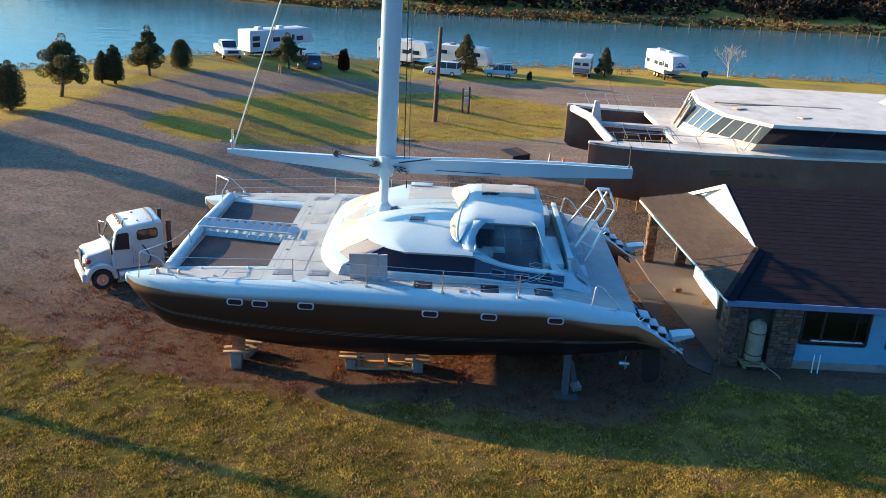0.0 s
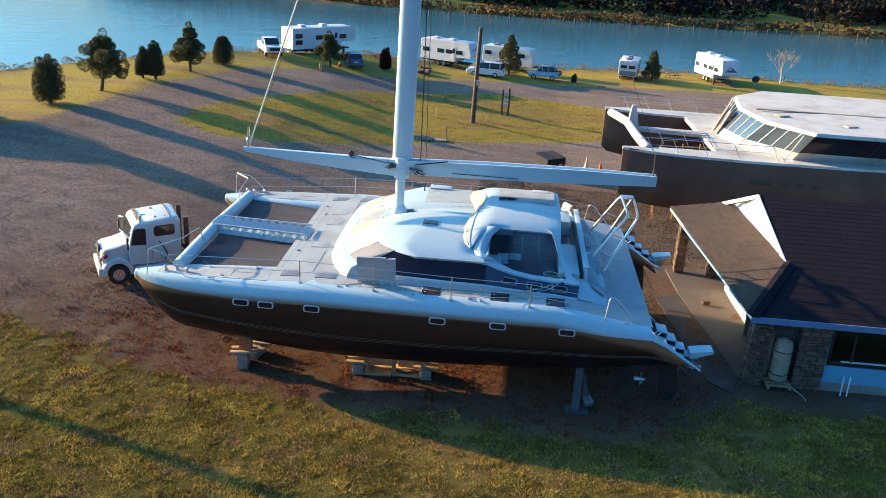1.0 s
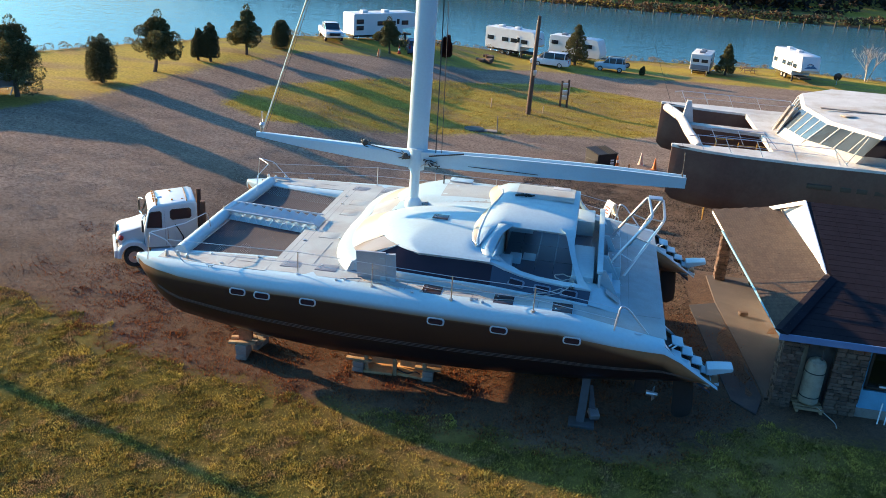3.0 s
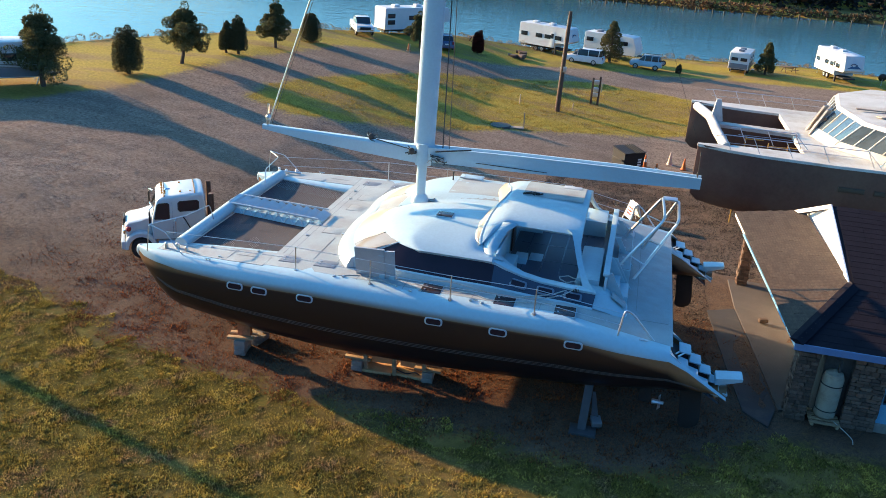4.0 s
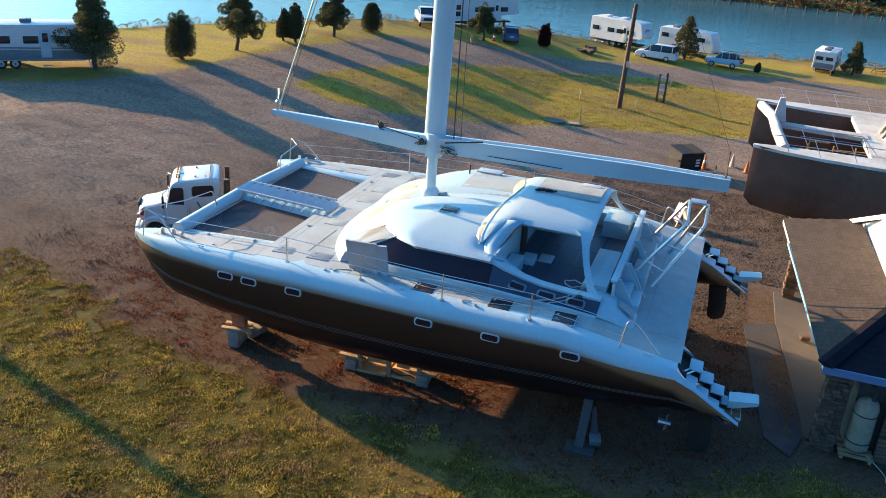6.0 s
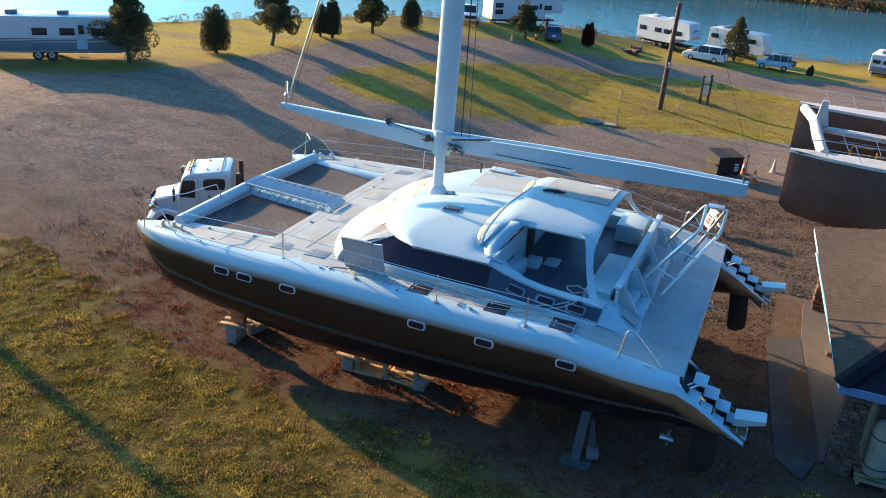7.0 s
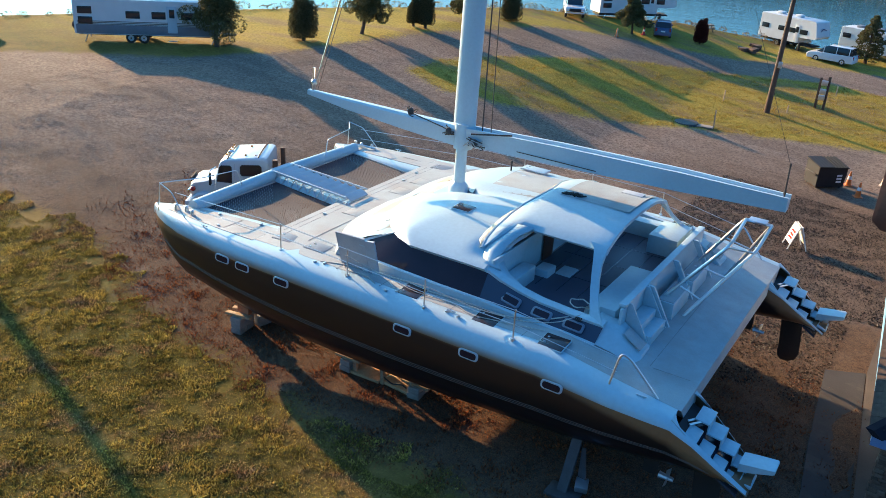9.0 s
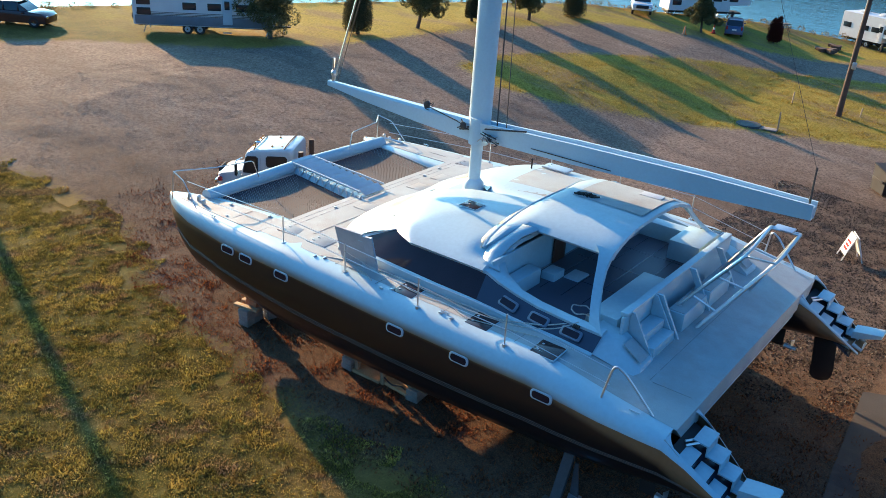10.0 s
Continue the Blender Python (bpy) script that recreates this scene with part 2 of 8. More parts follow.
def spaced(lo, hi, step, far):
    mid = list(np.arange(lo, hi + 0.01, step))
    out, d = [], step
    v = hi
    while v < far:
        d *= 1.35
        v += d
        out.append(v)
    back, d, v = [], step, lo
    while v > -far:
        d *= 1.35
        v -= d
        back.append(v)
    return np.array(back[::-1] + mid + out)


def build_ground():
    xs, ys = spaced(-64, 44, 0.75, 2600), spaced(-22, 112, 0.75, 2600)
    gx, gy = np.meshgrid(xs, ys)
    land, far = signed(gx, gy, LAND), signed(gx, gy, FARLAND)
    z = base_z(gx, gy)
    z = z + (WATER_Z - 1.5 - z) * smooth(0.5, -7, land)
    hill = 0.8 * smooth(0, 6, far) + 9 * smooth(14, 70, far) + 60 * smooth(60, 500, far)
    z = np.where(far > -12, np.maximum(z, WATER_Z - 1.5 + 1.6 * smooth(-6, 0.5, far) + hill), z)
    rough = np.array([noise.noise((float(a) * 0.9, float(b) * 0.9, 0)) for a, b in zip(gx.ravel(), gy.ravel())]).reshape(gx.shape)
    z = z + 0.05 * rough * (land > 0)
    me = bpy.data.meshes.new("ground")
    h, w = gx.shape
    i = np.arange(h * w).reshape(h, w)
    quads = np.stack([i[:-1, :-1], i[:-1, 1:], i[1:, 1:], i[1:, :-1]], -1).reshape(-1, 4)
    me.from_pydata(np.stack([gx, gy, z], -1).reshape(-1, 3).tolist(), [], quads.tolist())
    grass = np.maximum.reduce([signed(gx, gy, ISLAND), signed(gx, gy, LAWN), signed(gx, gy, BANK), far])
    # leaf litter, widened and darkened to stand also for shade around the hulls
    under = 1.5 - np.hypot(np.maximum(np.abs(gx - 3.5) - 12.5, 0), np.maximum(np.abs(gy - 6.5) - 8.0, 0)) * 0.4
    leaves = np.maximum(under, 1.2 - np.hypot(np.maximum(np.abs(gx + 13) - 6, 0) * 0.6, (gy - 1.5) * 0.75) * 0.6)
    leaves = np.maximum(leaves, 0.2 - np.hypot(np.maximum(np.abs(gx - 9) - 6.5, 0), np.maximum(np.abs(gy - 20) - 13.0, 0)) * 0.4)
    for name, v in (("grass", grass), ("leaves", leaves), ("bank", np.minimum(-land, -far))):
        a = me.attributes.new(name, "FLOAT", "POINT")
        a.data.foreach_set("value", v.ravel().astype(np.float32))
    for p in me.polygons:
        p.use_smooth = True
    return me


def ground_material():
    m = bpy.data.materials.new("grass_gravel_and_leaf_litter")
    m.use_nodes = True
    nt = m.node_tree
    n, l = nt.nodes, nt.links
    p = n["Principled BSDF"]
    p.inputs["Roughness"].default_value = 0.95
    p.inputs["Specular IOR Level"].default_value = 0.08
    geo = n.new("ShaderNodeNewGeometry")

    def noise_tex(scale, detail=5, rough=0.6, stretch=None):
        t = n.new("ShaderNodeTexNoise")
        t.inputs["Scale"].default_value, t.inputs["Detail"].default_value, t.inputs["Roughness"].default_value = scale, detail, rough
        if stretch:
            mp = n.new("ShaderNodeMapping")
            mp.inputs["Scale"].default_value = stretch
            l.new(geo.outputs["Position"], mp.inputs["Vector"])
            l.new(mp.outputs[0], t.inputs["Vector"])
        else:
            l.new(geo.outputs["Position"], t.inputs["Vector"])
        return t.outputs["Fac"]

    def math_(op, a, b=None, c=None):
        t = n.new("ShaderNodeMath")
        t.operation = op
        for k, v in enumerate((a, b, c)):
            if v is None:
                continue
            if isinstance(v, (int, float)):
                t.inputs[k].default_value = v
            else:
                l.new(v, t.inputs[k])
        return t.outputs[0]

    def ramp(v, lo, hi):
        t = n.new("ShaderNodeMapRange")
        t.inputs["From Min"].default_value, t.inputs["From Max"].default_value = lo, hi
        l.new(v, t.inputs["Value"])
        return t.outputs["Result"]

    def mixc(f, a, b):
        t = n.new("ShaderNodeMix")
        t.data_type = "RGBA"
        l.new(f, t.inputs["Factor"])
        for k, v in (("A", a), ("B", b)):
            if isinstance(v, tuple):
                t.inputs[k].default_value = (*v, 1)
            else:
                l.new(v, t.inputs[k])
        return t.outputs["Result"]

    def attr(name):
        t = n.new("ShaderNodeAttribute")
        t.attribute_name = name
        return t.outputs["Fac"]

    tracks = noise_tex(1.3, 6, 0.65, (0.1, 1.0, 1.0))
    wear = noise_tex(0.35, 5, 0.6, (0.3, 1.0, 1.0))
    big, mid, fine, speck = noise_tex(0.12), noise_tex(0.9), noise_tex(5.5, 6, 0.7), noise_tex(22, 5, 0.8)
    clump = noise_tex(2.6, 5, 0.65)
    grass = mixc(ramp(mid, 0.35, 0.65), (0.06, 0.05, 0.01), (0.11, 0.08, 0.018))
    grass = mixc(ramp(fine, 0.5, 0.72), grass, (0.16, 0.115, 0.034))
    grass = mixc(ramp(clump, 0.52, 0.3), grass, (0.06, 0.05, 0.009))
    grass = mixc(ramp(speck, 0.52, 0.34), grass, (0.02, 0.025, 0.005))
    grass = mixc(ramp(speck, 0.58, 0.72), grass, (0.3, 0.22, 0.07))
    grass = mixc(math_("MULTIPLY", ramp(noise_tex(0.45, 4, 0.6), 0.45, 0.62), 0.4), grass, (0.1, 0.1, 0.016))
    grass = mixc(math_("MULTIPLY", ramp(big, 0.5, 0.68), 0.7), grass, (0.24, 0.15, 0.055))
    sep = n.new("ShaderNodeSeparateXYZ")
    l.new(geo.outputs["Position"], sep.inputs[0])
    grass = mixc(math_("MULTIPLY", ramp(sep.outputs["Y"], 16, 30), 0.75), grass, mixc(ramp(wear, 0.62, 0.48), mixc(ramp(fine, 0.4, 0.6), (0.2, 0.13, 0.05), (0.3, 0.21, 0.09)), mixc(ramp(fine, 0.35, 0.65), (0.2, 0.165, 0.022), (0.46, 0.33, 0.06))))
    gravel = mixc(ramp(tracks, 0.38, 0.66), (0.155, 0.117, 0.092), (0.262, 0.2, 0.158))
    gravel = mixc(ramp(speck, 0.35, 0.7), gravel, (0.315, 0.24, 0.188))
    gravel = mixc(math_("MULTIPLY", ramp(wear, 0.45, 0.65), 0.6), gravel, (0.125, 0.095, 0.072))
    gravel = mixc(ramp(fine, 0.6, 0.36), gravel, (0.1, 0.071, 0.054))
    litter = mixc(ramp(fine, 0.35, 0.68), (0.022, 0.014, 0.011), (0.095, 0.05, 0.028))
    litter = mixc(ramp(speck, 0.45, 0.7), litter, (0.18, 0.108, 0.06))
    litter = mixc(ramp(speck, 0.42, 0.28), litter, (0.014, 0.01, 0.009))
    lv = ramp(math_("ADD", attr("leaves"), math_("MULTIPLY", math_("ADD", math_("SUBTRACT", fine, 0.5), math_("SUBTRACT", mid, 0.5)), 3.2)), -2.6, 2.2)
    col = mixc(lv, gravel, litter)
    edge = math_("ADD", attr("grass"), math_("ADD", math_("MULTIPLY", math_("SUBTRACT", fine, 0.5), 3.5), math_("MULTIPLY", math_("SUBTRACT", mid, 0.5), 2.2)))
    col = mixc(ramp(edge, -0.45, 0.55), col, grass)
    col = mixc(ramp(attr("bank"), -1.5, 1.0), col, (0.09, 0.065, 0.04))
    l.new(col, p.inputs["Base Color"])
    b = n.new("ShaderNodeBump")
    b.inputs["Strength"].default_value, b.inputs["Distance"].default_value = 0.6, 0.05
    l.new(math_("ADD", fine, math_("MULTIPLY", speck, 0.6)), b.inputs["Height"])
    l.new(b.outputs[0], p.inputs["Normal"])
    return m


ground = new("ground", build_ground())
ground.data.materials.append(ground_material())
tagged(ground, "patchy autumn grass, gravel drives and leaf litter of a riverside yard", "ground", kind="structure")


def water_material():
    m = bpy.data.materials.new("rippled_river_water")
    m.use_nodes = True
    n, l = m.node_tree.nodes, m.node_tree.links
    p = n["Principled BSDF"]
    p.inputs["Base Color"].default_value = (0.04, 0.13, 0.18, 1)
    p.inputs["Roughness"].default_value = 0.1
    p.inputs["IOR"].default_value = 1.33
    geo = n.new("ShaderNodeNewGeometry")
    h = None
    for scale, amp, st in ((0.22, 1.0, (1, 2.2, 1)), (0.8, 0.7, (1, 1.8, 1)), (2.6, 0.3, (1, 1.5, 1))):
        mp = n.new("ShaderNodeMapping")
        mp.inputs["Scale"].default_value = st
        mp.inputs["Rotation"].default_value = (0, 0, 0.5)
        t = n.new("ShaderNodeTexNoise")
        t.inputs["Scale"].default_value, t.inputs["Detail"].default_value = scale, 3
        l.new(geo.outputs["Position"], mp.inputs["Vector"])
        l.new(mp.outputs[0], t.inputs["Vector"])
        q = n.new("ShaderNodeMath")
        q.operation = "MULTIPLY_ADD"
        q.inputs[1].default_value = amp
        q.inputs[2].default_value = 0
        l.new(t.outputs["Fac"], q.inputs[0])
        if h is not None:
            l.new(h, q.inputs[2])
        h = q.outputs[0]
    b = n.new("ShaderNodeBump")
    b.inputs["Strength"].default_value, b.inputs["Distance"].default_value = 1.0, 0.045
    l.new(h, b.inputs["Height"])
    l.new(b.outputs[0], p.inputs["Normal"])
    return m


bm = B()
bmesh.ops.create_grid(bm, x_segments=8, y_segments=8, size=2500, matrix=Matrix.Translation((0, 600, WATER_Z)))
whole("water", bm, water_material(), "wind-rippled blue river reflecting the sky", "water", kind="structure")

# ---- the catamaran on its blocks; the middle line runs along y = 5, the bows point to -x ----
boat = thing("catamaran", 0, 5, 0, "large cruising catamaran with white decks and bronze-brown hulls, on blocks", "catamaran")
HC = 4.95                                                       # from the middle line to each hull's own middle
DECK = [(-11.4, 3.72), (-9.3, 3.85), (-6, 3.95), (-4, 4.03), (5, 4.0), (6.6, 3.72), (8.7, 3.38)]
BOT = [(-11.4, 3.3), (-11.0, 2.9), (-10.2, 2.1), (-9.4, 1.6), (-7, 1.32), (-4.4, 1.06), (-2.5, 0.96), (1.4, 1.06), (5.8, 1.36), (8.6, 1.76), (10.7, 2.05)]
HALF = [(-11.4, 0.1), (-11.0, 0.3), (-10.2, 0.56), (-9, 0.82), (-7, 1.08), (-4, 1.26), (0, 1.32), (4, 1.3), (7, 1.18), (8.7, 1.04), (9.6, 0.86), (10.7, 0.55)]


def rounded(bm, sx, sy, sz, r):
    """A plate with round corners, sy thick along y, a fine bevel on its faces."""
    pts = []
    for cx, cz, a0 in ((1, 1, 0), (-1, 1, 90), (-1, -1, 180), (1, -1, 270)):
        for k in range(5):
            a = radians(a0 + 22.5 * k)
            pts.append((cx * (sx / 2 - r) + r * math.cos(a), cz * (sz / 2 - r) + r * math.sin(a)))
    return loft(bm, [[(x * f, y, z * f) for x, z in pts] for y, f in ((-sy / 2, 0.93), (-sy / 2 + 0.015, 1.0), (sy / 2 - 0.015, 1.0), (sy / 2, 0.93))])


def zd(x):
    return lerp(DECK, x)


def hull_ring(x, part_):
    """Points of one hull section, outboard side first (+y is outboard here)."""
    w, zs, zb = lerp(HALF, x), zd(x), lerp(BOT, x)
    if x > 8.6:
        zs = 3.38 - (x - 8.6) * 0.74
    zw = zs - min(lerp([(-11.4, 0.3), (-9, 0.5), (-6, 0.62), (5, 0.6), (7.5, 0.4), (8.6, 0.26), (9.2, 0.1), (10.7, 0.06)], x), 0.36 * max(zs - zb, 0.4))                # where the white gunwale ends
    h = max(zw - zb, 0.05)
    if part_ == "side":
        o = [(w, zw), (w * 1.012, zw - 0.07 * h), (w * 1.03, zw - 0.16 * h), (w * 1.035, zw - 0.3 * h), (w * 0.99, zw - 0.5 * h), (w * 0.9, zw - 0.7 * h), (w * 0.68, zw - 0.87 * h), (w * 0.34, zb + 0.03 * h), (0, zb)]
        i = [(-y * 0.98, z) for y, z in o[-2::-1]]
        return [(x, y, z) for y, z in o + i]
    k = [(0.0, 1.0), (0.42, 1.0), (0.56, 0.985), (0.7, 0.93), (0.82, 0.82), (0.91, 0.62), (0.965, 0.38), (0.99, 0.16), (1.0, 0.0)]
    o = [(w * a, zw + (zs - zw) * b) for a, b in k]
    return [(x, y, z) for y, z in o]


STATIONS = [-11.4, -11.2, -11.0, -10.6, -10.2, -9.6, -9, -8, -7, -6, -5, -4, -3, -2, -1, 0, 1, 2, 3, 4, 5, 6, 7, 8, 8.6]


def side_xyz(x, k, off=0.0):
    """A point of the outboard side at the share k of the height under the gunwale."""
    ring = hull_ring(x, "side")[:9]
    i = min(int(k * 8), 7)
    a, b = Vector(ring[i]), Vector(ring[i + 1])
    p = a.lerp(b, k * 8 - i)
    return Vector((p.x, p.y + off, p.z))


def draw_in(bm, s):
    """Shortens the overhang of a bow; the far one reaches less far."""
    for v in bm.verts:
        if v.co.x < -9:
            v.co.x = -9 + (v.co.x + 9) * (0.82 if s < 0 else 0.72)
    return bm


for s in (-1, 1):
    hull = new("hull")
    hull.parent = boat
    hull.location = (0, s * HC, 0)
    flip = lambda ring: [(a, b * s, c) for a, b, c in ring]
    bm = B()
    xs = STATIONS + [9.2, 9.8, 10.3, 10.65]

    def band(i, k):
        return 1 if 3 <= k <= 10 else 0

    loft(bm, [flip(hull_ring(x, "side")) for x in xs], closed=False, cap=False, mi=band)
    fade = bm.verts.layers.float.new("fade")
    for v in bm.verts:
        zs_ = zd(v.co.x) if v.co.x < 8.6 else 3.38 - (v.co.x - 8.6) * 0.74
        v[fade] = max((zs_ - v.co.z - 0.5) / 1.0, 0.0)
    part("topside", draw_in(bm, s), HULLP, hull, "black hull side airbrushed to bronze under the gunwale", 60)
    # white gunwale and the hull's own deck, ending at the boarding steps
    bm = B()
    ext = STATIONS + [9.2, 9.8, 10.3, 10.62]
    outer = [flip(hull_ring(x, "deck")) for x in ext]
    loft(bm, outer[: len(STATIONS)], closed=False, cap=False)
    loft(bm, [r[4:] for r in outer[len(STATIONS) - 1:]], closed=False, cap=False)
    inner = [[(x, -abs(lerp(HALF, x)) * s * 0.98 * a, c) for (x, b, c), a in zip(r, (0.0, 0.42, 0.6, 0.8, 0.92, 0.97, 1.0, 1.0, 1.0))] for r in outer]
    loft(bm, inner[: len(STATIONS)], closed=False, cap=False)
    loft(bm, [r[4:] for r in inner[len(STATIONS) - 1:]], closed=False, cap=False)
    tint = bm.verts.layers.float.new("fade")
    for v in bm.verts:
        zs_ = zd(v.co.x) if v.co.x < 8.6 else 3.38 - (v.co.x - 8.6) * 0.74
        v[tint] = ss(0.34, 0.62, zs_ - v.co.z) if v.co.y * s > 0 else 0.0
    part("gunwale", draw_in(bm, s), GUNW, hull, "rounded white gunwale airbrushed to bronze at its lower edge", 50)
    bm = B()
    ball(bm, (-11.36, 0, 3.5), 0.24, 12, 8, (0.75, 0.5, 1.05))
    part("bow_tip", draw_in(bm, s), GEL, hull)
    # three thin boot stripes
    for j, k in enumerate((0.475, 0.49, 0.505)):
        bm = B()
        tube(bm, [Vector((p.x, p.y * s, p.z)) for p in (side_xyz(x, k, 0.003) for x in STATIONS[4:] + [9.2, 9.7])], 0.008, 4)
        part("boot_stripe", draw_in(bm, s), BOOT, hull)
    # topside portlights with white rims
    for x in (-6.55, -5.6, -3.85, 0.8, 3.0, 5.5):
        c, e = side_xyz(x, 0.03), side_xyz(x, 0.17)
        tilt = math.atan2(e.y - c.y, c.z - e.z)
        c = c.lerp(e, 0.35)
        rim = B()
        rounded(rim, 0.62, 0.07, 0.27, 0.1)
        r_ = part("portlight_rim", rim, HATCHL, hull, "pale oval portlight frame")
        r_.location = (c.x, c.y * s, c.z)
        r_.rotation_euler = (s * tilt * 1.0, 0, 0)
        pane = B()
        rounded(pane, 0.53, 0.085, 0.2, 0.08)
        part("pane", pane, SMOKE, r_)
    # scoop in the transom: floor and mouth coloured as shade, treads in two staggered columns
    def rim_z(x):
        return 3.38 - (x - 8.6) * 0.74

    bm = B()
    rings = []
    for x in (8.95, 9.4, 9.9, 10.4):
        w = lerp(HALF, x) * 0.86
        rings.append([(x, -w, rim_z(x) - 0.34), (x, w, rim_z(x) - 0.34), (x, w, rim_z(x) - 0.42), (x, -w, rim_z(x) - 0.42)])
    loft(bm, rings)
    part("scoop_floor", bm, SLATE, hull, "sunken floor of the transom scoop, coloured dark for its shade")
    # black plate painted in for the shade inside the scoop's upper end
    bm = B()
    slab(bm, [(8.66, -0.8, 2.92), (8.66, 0.8, 2.92), (9.02, 0.74, 2.82), (9.02, -0.74, 2.82)], 0.05)
    part("dark_mouth_plate", bm, BOTTOM, hull, "black plate standing for the shaded opening at the head of the steps")
    for k in (-1, 1):                                           # round shoulders of the opening
        bm = B()
        c0 = Vector((8.6, k * 0.9, 0))
        arc = [Vector((9.0 - 0.4 * math.sin(a), k * (0.88 - 0.4 * (1 - math.cos(a))), 0)) for a in np.linspace(0, math.pi / 2, 7)]
        slab(bm, [(p.x, p.y, rim_z(p.x) - 0.015) for p in [c0] + arc], 0.05 if k < 0 else -0.05)
        part("scoop_shoulder", bm, GEL, hull)
    for j in range(4):
        x0 = 8.98 + 0.37 * j
        w = lerp(HALF, x0) * 0.84
        zt = rim_z(x0) - 0.1 - 0.03 * j
        bm = B()
        box(bm, (x0 + 0.17, w * 0.46, zt), (0.4, w * 0.86, 0.05), Euler((0, radians(7), 0)), bevel=0.015)
        box(bm, (x0 + 0.34, w * 0.46, zt - 0.17), (0.035, w * 0.84, 0.3), bevel=0.01)
        part("boarding_step", bm, GEL, hull, "pale boarding tread with an open back")
        bm = B()
        box(bm, (x0 + 0.1, -w * 0.5, zt - 0.13), (0.36, w * 0.8, 0.05), Euler((0, radians(16), 0)), bevel=0.015)
        part("lower_tread", bm, GEL, hull)
    bm = B()
    tube(bm, [(8.9, -0.25, 2.98), (9.15, 0.1, 2.99)], 0.03, 6)
    tube(bm, [(8.82, -0.1, 2.98), (9.08, 0.26, 2.99)], 0.03, 6)
    part("folded_ladder", bm, STEEL, hull)
    bm = B()
    box(bm, (10.52, -0.02, 1.93), (0.34, 0.66, 0.07), Euler((0, radians(20), 0)), bevel=0.03)
    part("stern_lip", bm, GEL, hull)
    bm = B()
    loft(bm, [[(x, y, z) for y, z in ((-a, zt), (b, zt), (b, zt - h), (-a, zt - h))] for x, a, b, zt, h in ((10.25, 0.14, 0.44, 2.34, 0.24), (10.6, 0.14, 0.44, 2.4, 0.2), (11.05, 0.13, 0.42, 2.47, 0.12), (11.1, 0.1, 0.4, 2.45, 0.08))])
    part("swim_step", bm, GEL, hull, "projecting white swim step")
    bm = B()
    loft(bm, [[(x + dx, t, z) for x, t in ((-0.34, 0), (-0.1, 0.06), (0.2, 0.05), (0.36, 0), (0.2, -0.05), (-0.1, -0.06))] for z, dx in ((1.95, 9.5), (1.3, 9.58), (0.75, 9.64), (0.5, 9.64))] + [[(x * 0.85 + 9.62, t, 0.32) for x, t in ((-0.34, 0), (-0.1, 0.05), (0.2, 0.04), (0.36, 0), (0.2, -0.04), (-0.1, -0.05))], [(x * 0.4 + 9.58, t, 0.2) for x, t in ((-0.34, 0), (-0.1, 0.03), (0.2, 0.03), (0.36, 0), (0.2, -0.03), (-0.1, -0.03))]])
    part("rudder", bm, BOTTOM, hull, "black spade rudder")
    bm = B()
    loft(bm, [[(8.1 + x, t, z) for x, t in ((-0.2, 0), (0, 0.05), (0.2, 0), (0, -0.05))] for z in (1.8, 0.95)])
    part("skeg", bm, BOTTOM, hull)
    bm = B()
    tube(bm, [(8.35, 0, 1.0), (8.75, 0, 0.98)], [0.1, 0.06], 8)
    for a in range(3):
        q = Euler((2.094 * a, 0, 0)).to_matrix()
        slab(bm, [Vector((8.6, 0, 1)) + q @ Vector(v) for v in ((-0.03, -0.05, 0.04), (0.03, 0.06, 0.04), (0.04, 0.09, 0.26), (-0.04, -0.08, 0.26))], 0.015)
    part("propeller", bm, ALU, hull, "dull metal propeller")

# main deck between and over the hulls
bm = B()


def deck_z(x, y):
    return zd(x) + 0.006 + 0.05 * (1 - min((y / deck_edge(x)) ** 2, 1.0))


def deck_edge(x):
    return HC + lerp(HALF, x) * 0.42


cols = 12
rings = []
for x in [-5.7, -5.2, -4.5, -3.5, -2, 0, 2, 4, 5, 6, 6.6, 7.4, 8.2, 8.68]:
    e = deck_edge(x)
    top = [(x, e * (2 * j / cols - 1), zd(x) + 0.006 + 0.05 * (1 - (2 * j / cols - 1) ** 2)) for j in range(cols + 1)]
    rings.append(top + [(x, e - 0.5, zd(x) - 0.5), (x, -e + 0.5, zd(x) - 0.5)])
loft(bm, rings)
part("main_deck", bm, NONSKID, boat, "pale grey non-skid deck", 30)
bm = B()
box(bm, (1.5, 0, 2.95), (14.2, 8.2, 0.9), bevel=0.15)
part("bridge_deck_underside", bm, GEL, boat)
for s in (-1, 1):                                             # non-skid strips on the fore decks
    bm = B()
    rings = []
    for x in (-10.3, -9.6, -8.5, -7, -5.72):
        w = lerp(HALF, x)
        rings.append([(x, s * (HC + w * 0.5), zd(x) + 0.008), (x, s * (HC - w * 0.55), zd(x) + 0.008), (x, s * (HC - w * 0.55), zd(x) - 0.05), (x, s * (HC + w * 0.5), zd(x) - 0.05)])
    loft(bm, rings)
    part("fore_deck_panel", draw_in(bm, s), NONSKID, boat)

# forward crossbeam, trampolines and ribbed catwalk
bm = B()
tube(bm, [(-9.45, -4.6, 3.86), (-9.5, 0, 3.95), (-9.45, 4.6, 3.86)], 0.25, 14)
part("crossbeam", bm, GEL, boat, "round white forward crossbeam")


